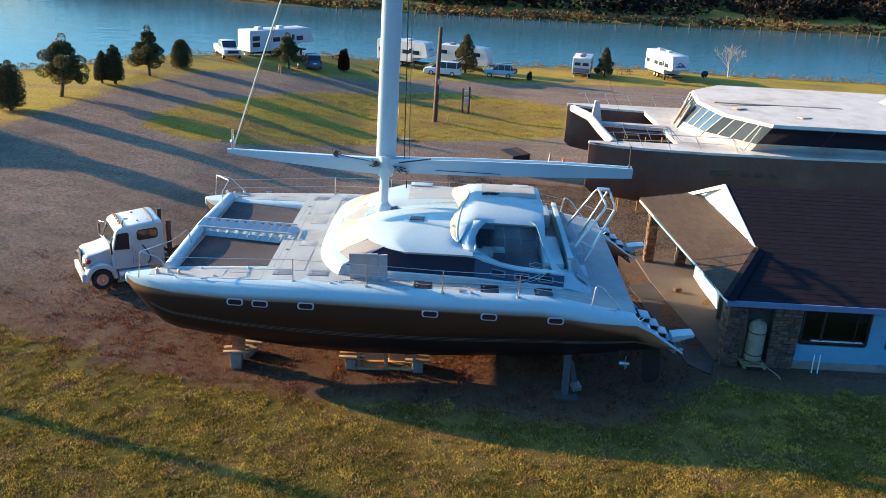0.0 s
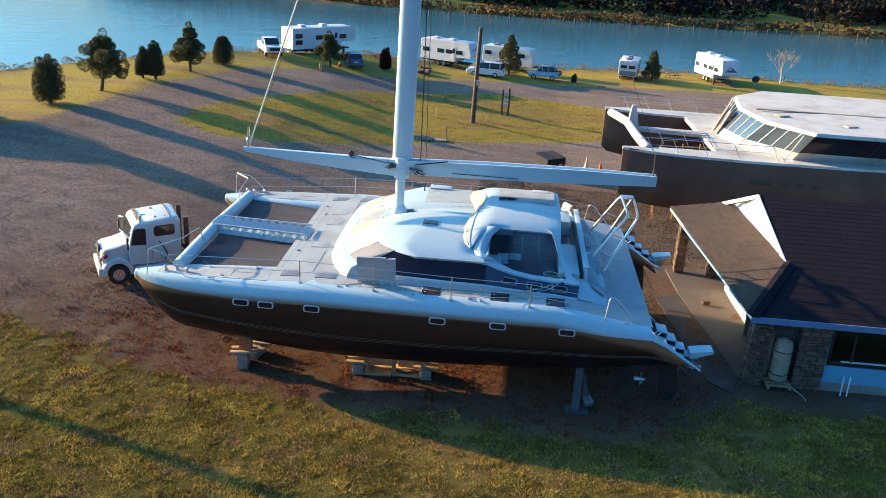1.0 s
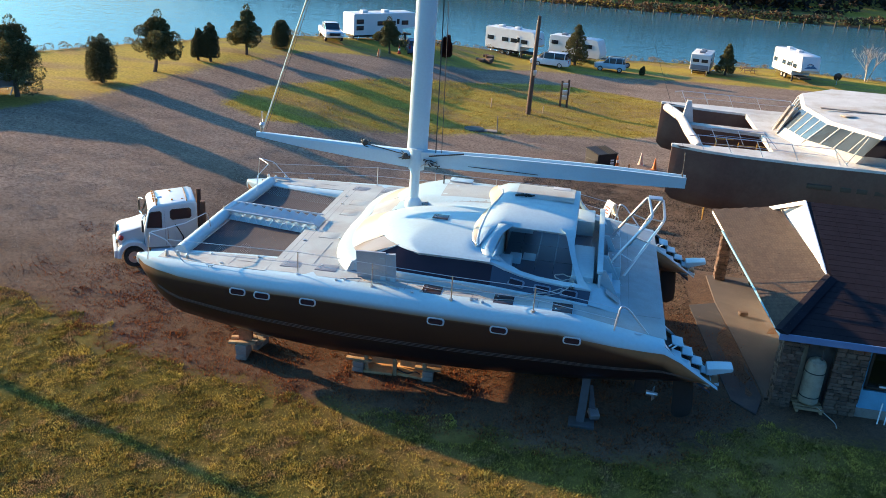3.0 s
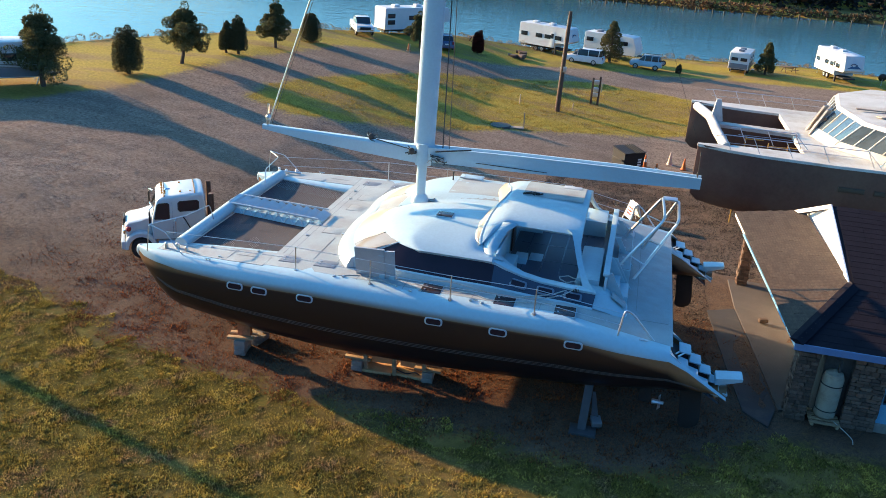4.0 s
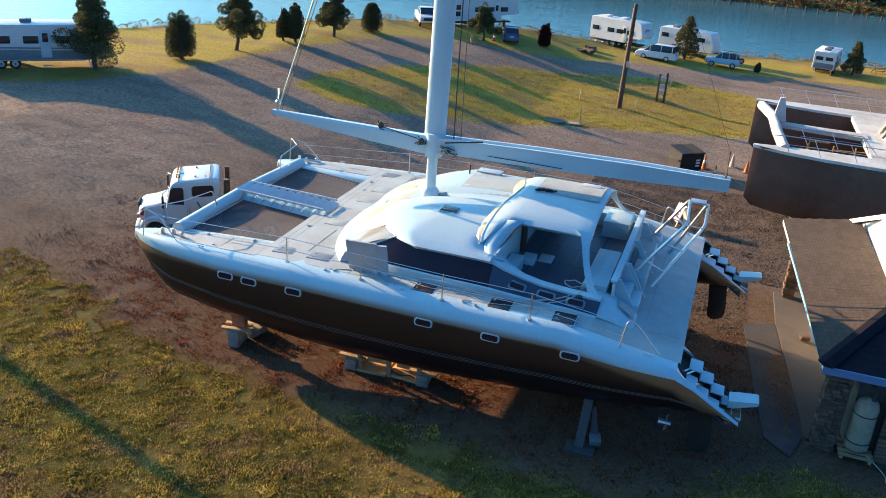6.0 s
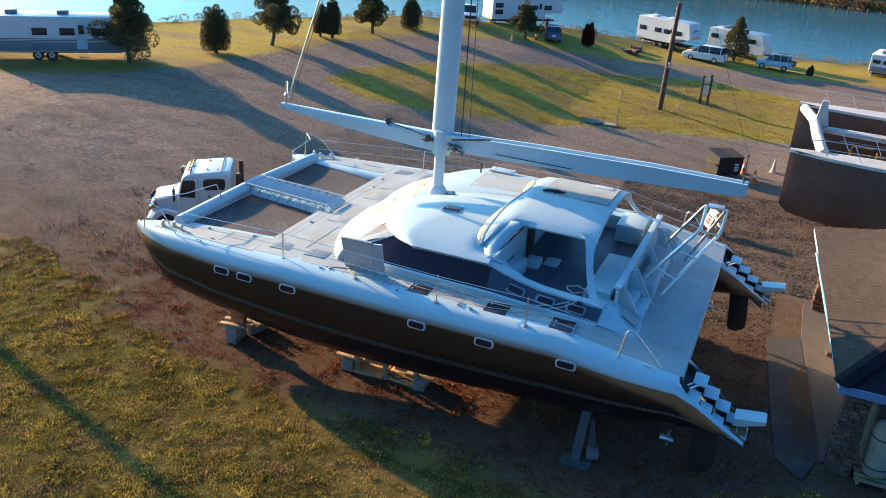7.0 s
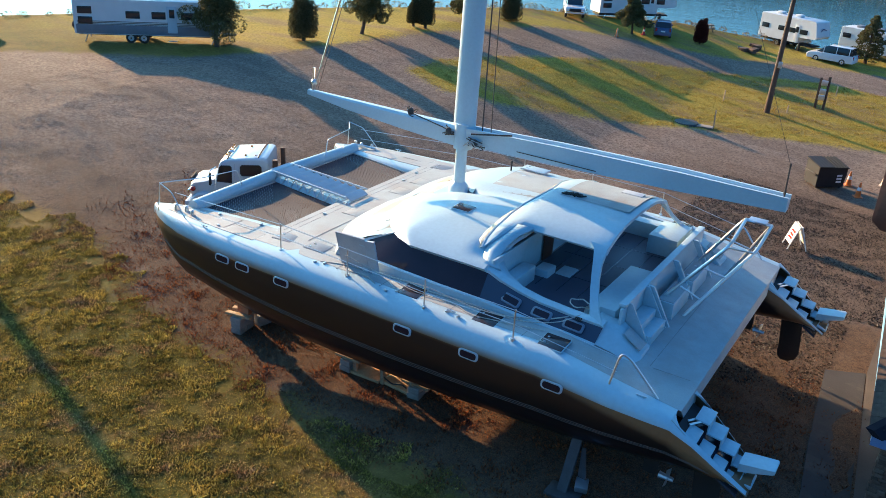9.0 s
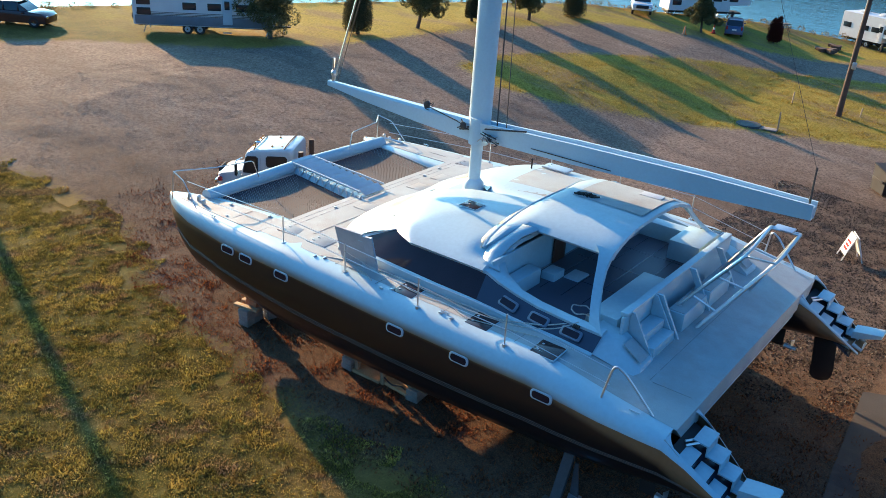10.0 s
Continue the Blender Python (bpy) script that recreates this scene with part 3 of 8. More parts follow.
def netting(y0, y1, y2, y3):
    """Woven net between the crossbeam and the deck: y0, y1 at the beam, y2, y3 at the deck."""
    bm = B()
    z, n, m = 3.78, 40, 36
    def at(u, v):
        return Vector((-9.2 + 3.5 * u, (y0 + (y1 - y0) * v) * (1 - u) + (y2 + (y3 - y2) * v) * u, z - 0.07 * math.sin(math.pi * u) * math.sin(math.pi * v)))
    knots = [[bm.verts.new(at(i / n, j / m)) for j in range(m + 1)] for i in range(n + 1)]
    for i in range(n):
        for j in range(m):
            out = [knots[i][j], knots[i + 1][j], knots[i + 1][j + 1], knots[i][j + 1]]
            mids = [at((i + a) / n, (j + b) / m) for a, b in ((0.5, 0.29), (0.71, 0.5), (0.5, 0.71), (0.29, 0.5))]
            inn = [bm.verts.new(p) for p in mids]
            for k in range(4):
                bm.faces.new((out[k], inn[k], inn[k - 1]))
                bm.faces.new((out[k], out[(k + 1) % 4], inn[k]))
    return bm


for y in ((-4.32, -0.62, -3.85, -0.95), (0.75, 4.2, 0.62, 3.6)):
    part("trampoline", netting(*y), NET, boat, "black woven trampoline net")
    bm = B()
    y0, y1, y2, y3 = y
    tube(bm, [(-9.2, y0, 3.8), (-9.2, y1, 3.8), (-5.7, y3, 3.8), (-5.7, y2, 3.8), (-9.2, y0, 3.8)], 0.03, 6)
    part("lacing", bm, ROPE, boat)
bm = B()
loft(bm, [[(-9.5, -0.62, 3.8), (-9.5, 0.62, 3.8), (-9.5, 0.55, 3.98), (-9.5, -0.55, 3.98)], [(-5.3, -1.2, 3.8), (-5.3, 0.2, 3.8), (-5.3, 0.12, 4.04), (-5.3, -1.1, 4.04)]])
walkway = part("catwalk", bm, GEL, boat, "ribbed white catwalk between the nets")
for j in range(11):
    u = j / 10
    x, yc, hw = -9.38 + 4.0 * u, -0.5 * u, 0.52 - 0.02 * u
    bm = B()
    box(bm, (x, yc, 4.13 + 0.05 * u), (0.38, hw * 2, 0.03), Euler((0, radians(24), 0)), bevel=0.008)
    part("rib", bm, HATCHL, walkway, "thin slanted slat across the catwalk")
for k in (-1, 1):
    bm = B()
    tube(bm, [(-9.4, k * 0.56, 4.16), (-5.35, -0.5 + k * 0.62, 4.24)], 0.04, 6)
    part("side_rail", bm, HATCHL, walkway)
for u in range(9):
    bm = B()
    x = -9.3 + 4.1 * u / 8.5
    tube(bm, [(x, -0.64 - 0.07 * u, 3.82), (x + 0.2, -0.6 - 0.07 * u, 4.14), (x + 0.42, -0.68 - 0.07 * u, 3.82)], 0.025, 6)
    part("truss_bar", bm, ALU, walkway)

# deck hatches
def hatch(x, y, z, sx, sy, lid, label, tilt=0.0, frame_m=HATCHL):
    f = B()
    box(f, (0, 0, 0.02), (sx, sy, 0.05), bevel=0.015)
    h = part("hatch", f, frame_m, boat, label)
    h.location, h.rotation_euler = (x, y, z), (tilt, 0, 0)
    bm = B()
    box(bm, (0, 0, 0.045), (sx - 0.04, sy - 0.04, 0.02), bevel=0.008)
    part("lid", bm, lid, h)
    for k in (-1, 1):
        bm = B()
        box(bm, (-sx * 0.3, k * sy * 0.2, 0.066), (0.06, 0.05, 0.02), bevel=0.006)
        part("hinge", bm, ALU, h)
    return h


for s in (-1, 1):
    for x in (-4.95, -3.62):
        hatch(x, s * 4.72, zd(x) - 0.022, 0.8, 0.6, HATCHD, "grey flush deck hatch", 0, HATCHD)
    for x in (0.45, 3.0, 5.05):
        hatch(x, s * 5.3, zd(x) - 0.028, 0.74, 0.68, HATCHG, "dark tinted deck hatch", -s * radians(4), GEL)
for y in (-1.6, 1.2, 2.6):
    bm = B()
    box(bm, (-4.5, y, deck_z(-4.5, y)), (0.77, 0.72, 0.006))
    ld = part("locker_lid", bm, SEAM, boat)
    bm = B()
    box(bm, (-4.5, y, deck_z(-4.5, y) + 0.002), (0.72, 0.67, 0.012), bevel=0.004)
    part("lid_panel", bm, NONSKID, ld)
for x, y, sx, sy in ((-3.3, -2.6, 0.02, 3.6), (-2.9, -4.65, 1.6, 0.02), (-5.2, 0.0, 0.02, 9.0), (-4.2, -3.4, 0.02, 2.2), (1.9, -5.3, 0.02, 0.5), (4.2, -5.3, 0.02, 0.5)):
    bm = B()
    n_ = 14
    for k in range(n_):
        q = (k + 0.5) / n_ - 0.5
        box(bm, (x + sx * q, y + sy * q, deck_z(x, y + sy * q)), (max(sx / n_, 0.02), max(sy / n_, 0.02), 0.006))
    part("deck_seam", bm, SEAM, boat)

# coachroof: two rounded lobes meeting behind the mast
ROOF_F = [(0.0, -0.95), (0.3, -1.5), (0.6, -2.15), (1.0, -2.45), (1.7, -2.56), (2.6, -2.36), (3.3, -2.0), (3.9, -1.46), (4.25, -0.85), (4.47, -0.3)]


def roof_front(y):
    return lerp(ROOF_F, abs(y - 0.35 * max(0.0, 1 - abs(y) / 4.47)))


def roof_z(x, y):
    f = roof_front(y)
    d = min(x - f, (4.5 - abs(y)) * 1.1)
    return 5.0 + 0.55 * (1 - math.exp(-max(d, 0) / 1.25)) - 0.05 * ss(0.6, 0.2, abs(y - 0.3)) - 0.03 * ss(1.5, 3.4, x) - 0.22 * ss(1.3, 2.3, x) * ss(2.7, 3.5, abs(y)) * (1 - ss(3.7, 4.35, abs(y)))


bm = B()
nu, nv = 26, 44
rows_ = []
for i in range(nu + 1):
    u = (i / nu) ** 1.5
    row = []
    for j in range(nv + 1):
        v = math.sin((2 * j / nv - 1) * math.pi / 2)
        y = v * 4.47
        f = roof_front(y)
        x = f + (2.46 - 0.16 * ss(2.3, 3.3, abs(y)) - f) * u
        row.append((x, y, roof_z(x, y)))
    rows_.append(row)
low = [[(x + 0.05, y * 0.985, z - 0.1) for x, y, z in row] for row in rows_]
loft(bm, rows_, closed=False, cap=False)
edge = rows_[0] + [r[-1] for r in rows_[1:]] + rows_[-1][-2::-1] + [r[0] for r in rows_[-2:0:-1]]
edge2 = low[0] + [r[-1] for r in low[1:]] + low[-1][-2::-1] + [r[0] for r in low[-2:0:-1]]
loft(bm, [edge, edge2], closed=True, cap=False)
part("coachroof", bm, GEL, boat, "domed white coachroof", 60)
hatch(0.0, -1.85, 5.47, 0.64, 0.56, HATCHG, "tinted roof hatch in a white frame", 0, GEL)
hatch(-0.05, 3.3, 5.42, 1.0, 0.52, GEL, "pale roof hatch lid", 0, HATCHL)
bm = B()
tube(bm, [(-0.75, 2.7, 5.4), (-0.75, 2.7, 5.7)], 0.03, 8)
ball(bm, (-0.75, 2.7, 5.73), 0.045)
part("antenna", bm, BLACKR, boat)
bm = B()
loft(bm, [[(x, y, roof_z(x, y) + 0.006) for y in np.linspace(0.6, 3.0, 7)] for x in np.linspace(-0.55, 1.7, 8)], closed=False, cap=False)
part("roof_walkway", bm, NONSKID, boat)
# tan window in the notch behind the mast
bm = B()
slab(bm, [(-0.95, 0.35, 5.12), (-1.75, 0.85, 4.98), (-1.9, 1.4, 5.0), (-1.2, 1.5, 5.3)], 0.02)
part("notch_window", bm, HATCHG, boat)

# raked front windows behind one broad cream-white rim, dark side windows
PORTF = mat("blue_grey_port_frame", (0.11, 0.14, 0.19), 0.4, vary=0.1)
PALEW = mat("cream_hazed_window", (0.5, 0.45, 0.33), 0.3, vary=0.08, scale=0.8, coat=0.4)
TANW = mat("tan_tinted_window", (0.3, 0.26, 0.2), 0.1, vary=0.12, scale=0.8, coat=0.4)


def front_base(y):
    return -3.72 + 0.95 * (abs(y) / 4.5) ** 4


bays = [(-0.33, 1.23, NONSKID, "pale stepped panel before the mast"), (-4.0, -3.3, TANW, "tan tinted window bay"), (-3.28, -0.35, PALEW, "cream hazed raked window"), (1.25, 3.28, PALEW, "cream hazed raked window"), (3.3, 4.0, TANW, "tan tinted window bay")]
for y0, y1, m_, lab in bays:
    top, bot = [], []
    for j in range(13):
        y = y0 + (y1 - y0) * j / 12
        top.append((roof_front(y) + 0.08, y, 5.03))
        bot.append((front_base(y * 1.1) + 0.1, y * 1.12, 4.36))
    bm = B()
    loft(bm, [top, [tuple((Vector(a_) + Vector(b_)) / 2 + Vector((-0.04, 0, 0.05))) for a_, b_ in zip(top, bot)], bot], closed=False, cap=False)
    part("front_window", bm, m_, boat, lab)
    bm = B()
    tube(bm, [top[0], bot[0]], 0.02, 5)
    part("window_joint", bm, BLACKR if abs(y0) < 3.5 else GEL, boat)
bm = B()
ring = []
for j in range(41):
    y = -4.62 + 9.24 * j / 40
    x = front_base(y)
    dx = 0.95 * 4 * (abs(y) / 4.5) ** 3 / 4.5 * (1 if y > 0 else -1)
    out = Vector((-1, dx, 0)).normalized()
    h = 0.16 * (1 - 0.45 * ss(1.2, 0.2, abs(y - 0.4)))
    p = Vector((x, y, 4.0))
    ring.append([p + out * 0.26, p + out * 0.22 + Vector((0, 0, 0.16)), p + out * 0.1 + Vector((0, 0, 0.22 + h)), p - out * 0.1 + Vector((0, 0, 0.3 + h)), p - out * 0.34 + Vector((0, 0, 0.36 + h)), p - out * 0.4 + Vector((0, 0, 0.1))])
loft(bm, ring)
part("window_rim", bm, GEL, boat, "rounded cream-white rim before the windows", 60)
# mast step and the low stairs before it
for j in range(3):
    bm = B()
    box(bm, (-3.15 + 0.5 * j, 0.45, 4.2 + 0.24 * j), (0.55, 1.5, 0.26), bevel=0.03)
    part("mast_stair", bm, GEL if j != 1 else NONSKID, boat)
bm = B()
box(bm, (-1.7, 0.45, 4.7), (1.1, 1.3, 0.62), bevel=0.06)
part("mast_step", bm, GEL, boat)
lip = [(-1.24, -3.98, 5.0), (-0.5, -4.32, 4.98), (1.0, -4.38, 4.97), (2.0, -4.38, 4.97), (2.4, -4.36, 4.93), (2.83, -4.36, 4.76), (3.4, -4.32, 4.58), (4.04, -4.3, 4.45), (5.0, -4.26, 4.36), (5.95, -4.18, 4.3)]
foot = [(-2.72, -4.52, 4.35), (-1.4, -4.74, 4.3), (1.0, -4.8, 4.26), (2.0, -4.8, 4.25), (2.4, -4.8, 4.24), (2.83, -4.78, 4.2), (3.4, -4.74, 4.14), (4.04, -4.7, 4.08), (5.0, -4.64, 4.02), (5.9, -4.55, 3.9)]
for s in (-1, 1):
    fl = lambda q: [(a_, b_ * -s, c_) for a_, b_, c_ in q]
    for lo, hi, m_, nm in ((0, 5, SMOKE, "side_window"), (4, 10, SLATE, "side_panel")):
        bm = B()
        loft(bm, [fl(lip[lo:hi]), fl(foot[lo:hi])], closed=False, cap=False)
        part(nm, bm, m_, boat, "long smoked side window" if nm == "side_window" else "blue-grey side panel")
    bm = B()
    loft(bm, [fl([(a_, b_ + 0.02, c_ + 0.02), (a_, b_ - 0.07, c_ - 0.02), (a_, b_ - 0.09, c_ - 0.36), (a_, b_ + 0.2, c_ - 0.36)]) for a_, b_, c_ in foot])
    part("house_side", bm, GEL, boat, "", 40)
    # white sweep above the panel, down into the cockpit
    bm = B()
    loft(bm, [fl([(a_, b_ - 0.03, c_ - 0.05), (a_, b_ - 0.02, c_ + 0.04), (a_, b_ + 0.1 + 0.3 * ss(3.2, 2.3, a_), c_ + 0.09), (a_, b_ + 0.24 + 0.6 * ss(3.2, 2.3, a_), c_ + 0.08), (a_, b_ + 0.28 + 0.62 * ss(3.2, 2.3, a_), c_ - 0.05), (a_, b_ + 0.3 + 0.62 * ss(3.2, 2.3, a_), c_ - 0.5)]) for a_, b_, c_ in lip[3:]])
    part("cockpit_coaming", bm, GEL, boat, "", 60)
    bm = B()
    slab(bm, fl([lip[0], foot[0], (foot[0][0] + 0.12, foot[0][1] - 0.02, foot[0][2]), (lip[0][0] + 0.08, lip[0][1] - 0.02, lip[0][2])]), 0.03)
    part("window_post", bm, GEL, boat)
    for x, k in ((3.3, 0.52), (4.25, 0.52), (5.2, 0.5)):
        a_ = Vector((x, lerp([(q[0], q[1]) for q in lip], x), lerp([(q[0], q[2]) for q in lip], x)))
        b_ = Vector((x, lerp([(q[0], q[1]) for q in foot], x), lerp([(q[0], q[2]) for q in foot], x)))
        c_ = a_.lerp(b_, k)
        ang = math.atan2(abs(b_.y - a_.y), a_.z - b_.z)
        rise = math.atan2(lerp([(q[0], q[2]) for q in lip], x + 0.3) - lerp([(q[0], q[2]) for q in lip], x - 0.3), 0.6) * 0.6
        bm = B()
        rounded(bm, 0.62, 0.06, 0.3, 0.08)
        f_ = part("cockpit_port_frame", bm, PORTF, boat)
        f_.matrix_basis = Matrix.Translation((c_.x, (c_.y - 0.03) * -s, c_.z + 0.015)) @ Euler((ang * s, 0, 0)).to_matrix().to_4x4() @ Euler((0, -rise, 0)).to_matrix().to_4x4()
        bm = B()
        rounded(bm, 0.5, 0.075, 0.19, 0.05)
        part("pane", bm, SMOKE, f_)

# hardtop over the helm: crowned top, round shoulders, a visor wing drawn down forward, arch legs aft
SEC = [(0.0, 6.24), (0.8, 6.22), (1.3, 6.18), (1.75, 6.09), (2.1, 5.98), (2.38, 5.87), (2.56, 5.74)]
FRONT = [(2.15, 0.0, 6.16), (2.05, 0.7, 6.1), (1.86, 1.35, 5.96), (1.75, 2.0, 5.8), (1.68, 2.84, 5.56), (1.68, 3.3, 5.4), (1.74, 3.66, 5.25)]


def full(row):
    """Both halves of a row given for one side."""
    return [(x, -y, z) for x, y, z in row[::-1]] + [(x, y, z) for x, y, z in row[1:]]


back_x = [2.62, 2.62, 2.6, 2.58, 2.52, 2.44, 2.33]
row_b = [(bx, y, z) for bx, (y, z) in zip(back_x, SEC)]
row_m = [((a[0] + b[0]) / 2 - 0.02, (a[1] + b[1]) / 2 + 0.03 * i_ / 6, (a[2] + b[2]) / 2 + 0.05) for i_, (a, b) in enumerate(zip(FRONT, row_b))]
outer = [full(FRONT), full(row_m), full(row_b)]
for x, dz, g in ((3.2, 0.0, 0.02), (3.9, 0.0, 0.03), (4.5, -0.01, 0.03), (5.0, -0.03, 0.02), (5.16, -0.06, 0.02)):
    outer.append(full([(x, y + g * y / 2.5, z + dz) for y, z in SEC]))
inner = [[(x + 0.02, y * 0.975, z - 0.08) for x, y, z in r] for r in outer]
bm = B()
loft(bm, outer, closed=False, cap=False)
loft(bm, inner, closed=False, cap=False)
loft(bm, [outer[0] + [r[-1] for r in outer[1:]] + outer[-1][-2::-1] + [r[0] for r in outer[-2:0:-1]], inner[0] + [r[-1] for r in inner[1:]] + inner[-1][-2::-1] + [r[0] for r in inner[-2:0:-1]]], closed=True, cap=False)
part("hardtop", bm, GEL, boat, "curved white hardtop with a drawn-down visor", 60)
bm = B()
loft(bm, [[(x, y, lerp(SEC, abs(y)) + 0.012) for y in np.linspace(-0.5, 2.1, 9)] for x in (2.66, 3.2, 3.9, 4.5, 4.95)], closed=False, cap=False)
part("hardtop_panel", bm, NONSKID, boat, "sunlit non-skid panel")
# raked screen between the visor's front edge and the coachroof
top_e = full(FRONT)
low_e = full([(x - 0.46 + 0.34 * (y / 3.6) ** 3, y * 1.03, max(roof_z(x - 0.4, y) - 0.02, z - 0.62)) for x, y, z in FRONT[:-1]] + [(1.72, 3.68, 5.22)])
bm = B()
loft(bm, [[(x + 0.03, y * 0.99, z - 0.03) for x, y, z in top_e], [tuple((Vector(a_) + Vector(b_)) / 2 + Vector((-0.06, 0, 0.03))) for a_, b_ in zip(top_e, low_e)], low_e], closed=False, cap=False)
part("helm_windscreen", bm, PALEW, boat, "cream hazed helm windscreen", 60)
bm = B()
tube(bm, [(x - 0.02, y, z - 0.02) for x, y, z in top_e], 0.045, 6)
part("visor_edge", bm, GEL, boat)
for s in (-1, 1):
    fl = lambda q: [(a_, b_ * -s, c_) for a_, b_, c_ in q]
    # front cheek of the side opening, under the visor
    bm = B()
    rim_f = [(2.2, -2.55, 5.78), (1.86, -2.84, 5.52), (1.8, -3.3, 5.35), (1.84, -3.66, 5.2), (1.95, -3.95, 5.1), (2.1, -4.2, 5.03)]
    rim_b = [(2.85, -2.58, 5.8), (2.55, -2.92, 5.61), (2.4, -3.3, 5.38), (2.36, -3.62, 5.19), (2.44, -3.88, 5.06), (2.66, -4.1, 4.97)]
    mid_r = [tuple((Vector(p) + Vector(q)) / 2 + Vector((0, -0.05, 0.05))) for p, q in zip(rim_f, rim_b)]
    loft(bm, [fl(rim_f), fl(mid_r), fl(rim_b)], closed=False, cap=False)
    ob = part("opening_cheek", bm, GEL, boat, "", 70)
    md = ob.modifiers.new("thick", "SOLIDIFY")
    md.thickness = 0.05
    # arch leg, sweeping out and aft to the coaming
    bm = B()
    legs = []
    for (fx, fy, fz), (ax, ay, az) in (((4.6, -2.44, 5.86), (5.17, -2.42, 5.82)), ((4.8, -2.62, 5.77), (5.17, -2.6, 5.68)), ((4.92, -2.88, 5.55), (5.18, -2.84, 5.44)), ((5.05, -3.2, 5.24), (5.28, -3.16, 5.13)), ((5.2, -3.54, 4.92), (5.45, -3.52, 4.81)), ((5.36, -3.84, 4.63), (5.65, -3.86, 4.55)), ((5.5, -4.06, 4.33), (5.96, -4.2, 4.3))):
        legs.append(fl([(fx, fy - 0.04, fz + 0.02), (ax, ay - 0.04, az + 0.02), (ax - 0.01, ay + 0.08, az - 0.06), (fx + 0.01, fy + 0.08, fz - 0.06)]))
    loft(bm, legs)
    part("arch_leg", bm, GEL, boat, "white arch leg", 50)
bm = B()
k0 = Vector((3.0, -0.25, 6.24))
for j in range(10):
    c_ = k0 + Vector((0.06 * j - 0.25, rng.uniform(-0.06, 0.06), 0))
    tube(bm, [c_ + Vector((rng.uniform(-0.12, 0.12), rng.uniform(-0.12, 0.12), rng.uniform(0, 0.06))) for _ in range(4)], 0.03, 6)
part("rope_bundle", bm, BLACKR, boat, "black coiled line")
bm = B()
box(bm, (4.4, 1.3, 6.2), (0.7, 0.35, 0.04), bevel=0.01)
part("roof_plate", bm, HATCHL, boat)

# cockpit
bm = B()
box(bm, (4.2, 0, 4.03), (3.4, 7.6, 0.08), bevel=0.02)
part("cockpit_sole", bm, mat("pale_blue_cockpit_sole", (0.06, 0.07, 0.1), 0.45, vary=0.15, scale=0.8), boat)
for c, s_, nm in (((2.72, -3.0, 4.28), (0.45, 1.3, 0.55), "cockpit_seat"), ((3.5, -1.2, 4.0), (0.5, 0.7, 0.22), "cockpit_step"), ((3.0, -1.75, 4.1), (0.45, 0.6, 0.42), "cockpit_step"),
                  ((5.6, -1.9, 4.25), (0.8, 3.2, 0.5), "cockpit_bench"), ((5.4, 2.8, 4.35), (1.0, 1.6, 0.7), "cockpit_bench"), ((4.2, 3.4, 4.3), (2.6, 0.5, 0.6), "cockpit_bench"), ((2.9, 2.5, 4.6), (1.0, 2.2, 1.2), "helm_console")):
    bm = B()
    box(bm, c, s_, bevel=0.04)
    part(nm, bm, GEL, boat)
bm = B()
box(bm, (2.5, -0.6, 4.95), (0.06, 0.7, 1.9), bevel=0.02)
part("cabin_door", bm, DOORW, boat, "varnished brown cabin door")
bm = B()
box(bm, (2.4, 0, 4.6), (0.08, 8.2, 1.15), bevel=0.02)
part("cabin_bulkhead", bm, GEL, boat)
# aft coaming wall with its sloping braces, lockers and steps
bm = B()
box(bm, (6.22, 0.0, 4.12), (0.1, 7.4, 1.2), bevel=0.02)
part("aft_coaming", bm, GEL, boat, "white aft coaming wall")
bm = B()
box(bm, (6.2, 0.0, 4.78), (0.22, 7.2, 0.1), bevel=0.03)
part("coaming_rail", bm, GEL, boat)
for y in (-1.9, 0.3, 2.3):
    bm = B()
    slab(bm, [(6.3, y - 0.04, 4.8), (6.5, y - 0.04, 4.8), (7.2, y - 0.04, 3.55), (7.05, y - 0.04, 3.5)], -0.08)
    part("coaming_brace", bm, GEL, boat)
for y, n_ in ((1.15, 0), (-0.7, 1)):
    bm = B()
    box(bm, (6.78, y, 3.95), (0.5, 1.6, 0.55), bevel=0.03)
    lk = part("aft_locker", bm, GEL, boat, "white aft locker")
    bm = B()
    box(bm, (6.78, y, 4.235), (0.44, 1.5, 0.02), bevel=0.006)
    lid_ = part("lid", bm, NONSKID, lk)
    for k in (-0.4, 0.4):
        bm = B()
        tube(bm, [(6.72, y + k, 4.24), (6.72, y + k, 4.262)], 0.04, 8)
        part("latch", bm, ALU, lk)
for c, s_ in (((6.5, -2.7, 4.02), (0.42, 1.25, 0.4)), ((6.86, -2.7, 3.8), (0.36, 1.25, 0.34))):
    bm = B()
    box(bm, c, s_, bevel=0.025)
    part("cockpit_stair", bm, GEL, boat)
for y in (-3.36, -2.02):
    bm = B()
    slab(bm, [(6.28, y - 0.03, 4.8), (6.4, y - 0.03, 4.8), (7.12, y - 0.03, 3.58), (6.28, y - 0.03, 3.58)], -0.06)
    part("stair_cheek", bm, GEL, boat)
for k in range(4):                                            # joints of the sole's panels
    bm = B()
    box(bm, (3.1 + 0.7 * k, 0.2, 4.074), (0.018, 5.6, 0.008))
    part("sole_joint", bm, SLATE, boat)
for y in (-1.4, 0.2, 1.8):
    bm = B()
    box(bm, (4.2, y, 4.075), (2.9, 0.018, 0.008))
    part("sole_joint", bm, SLATE, boat)
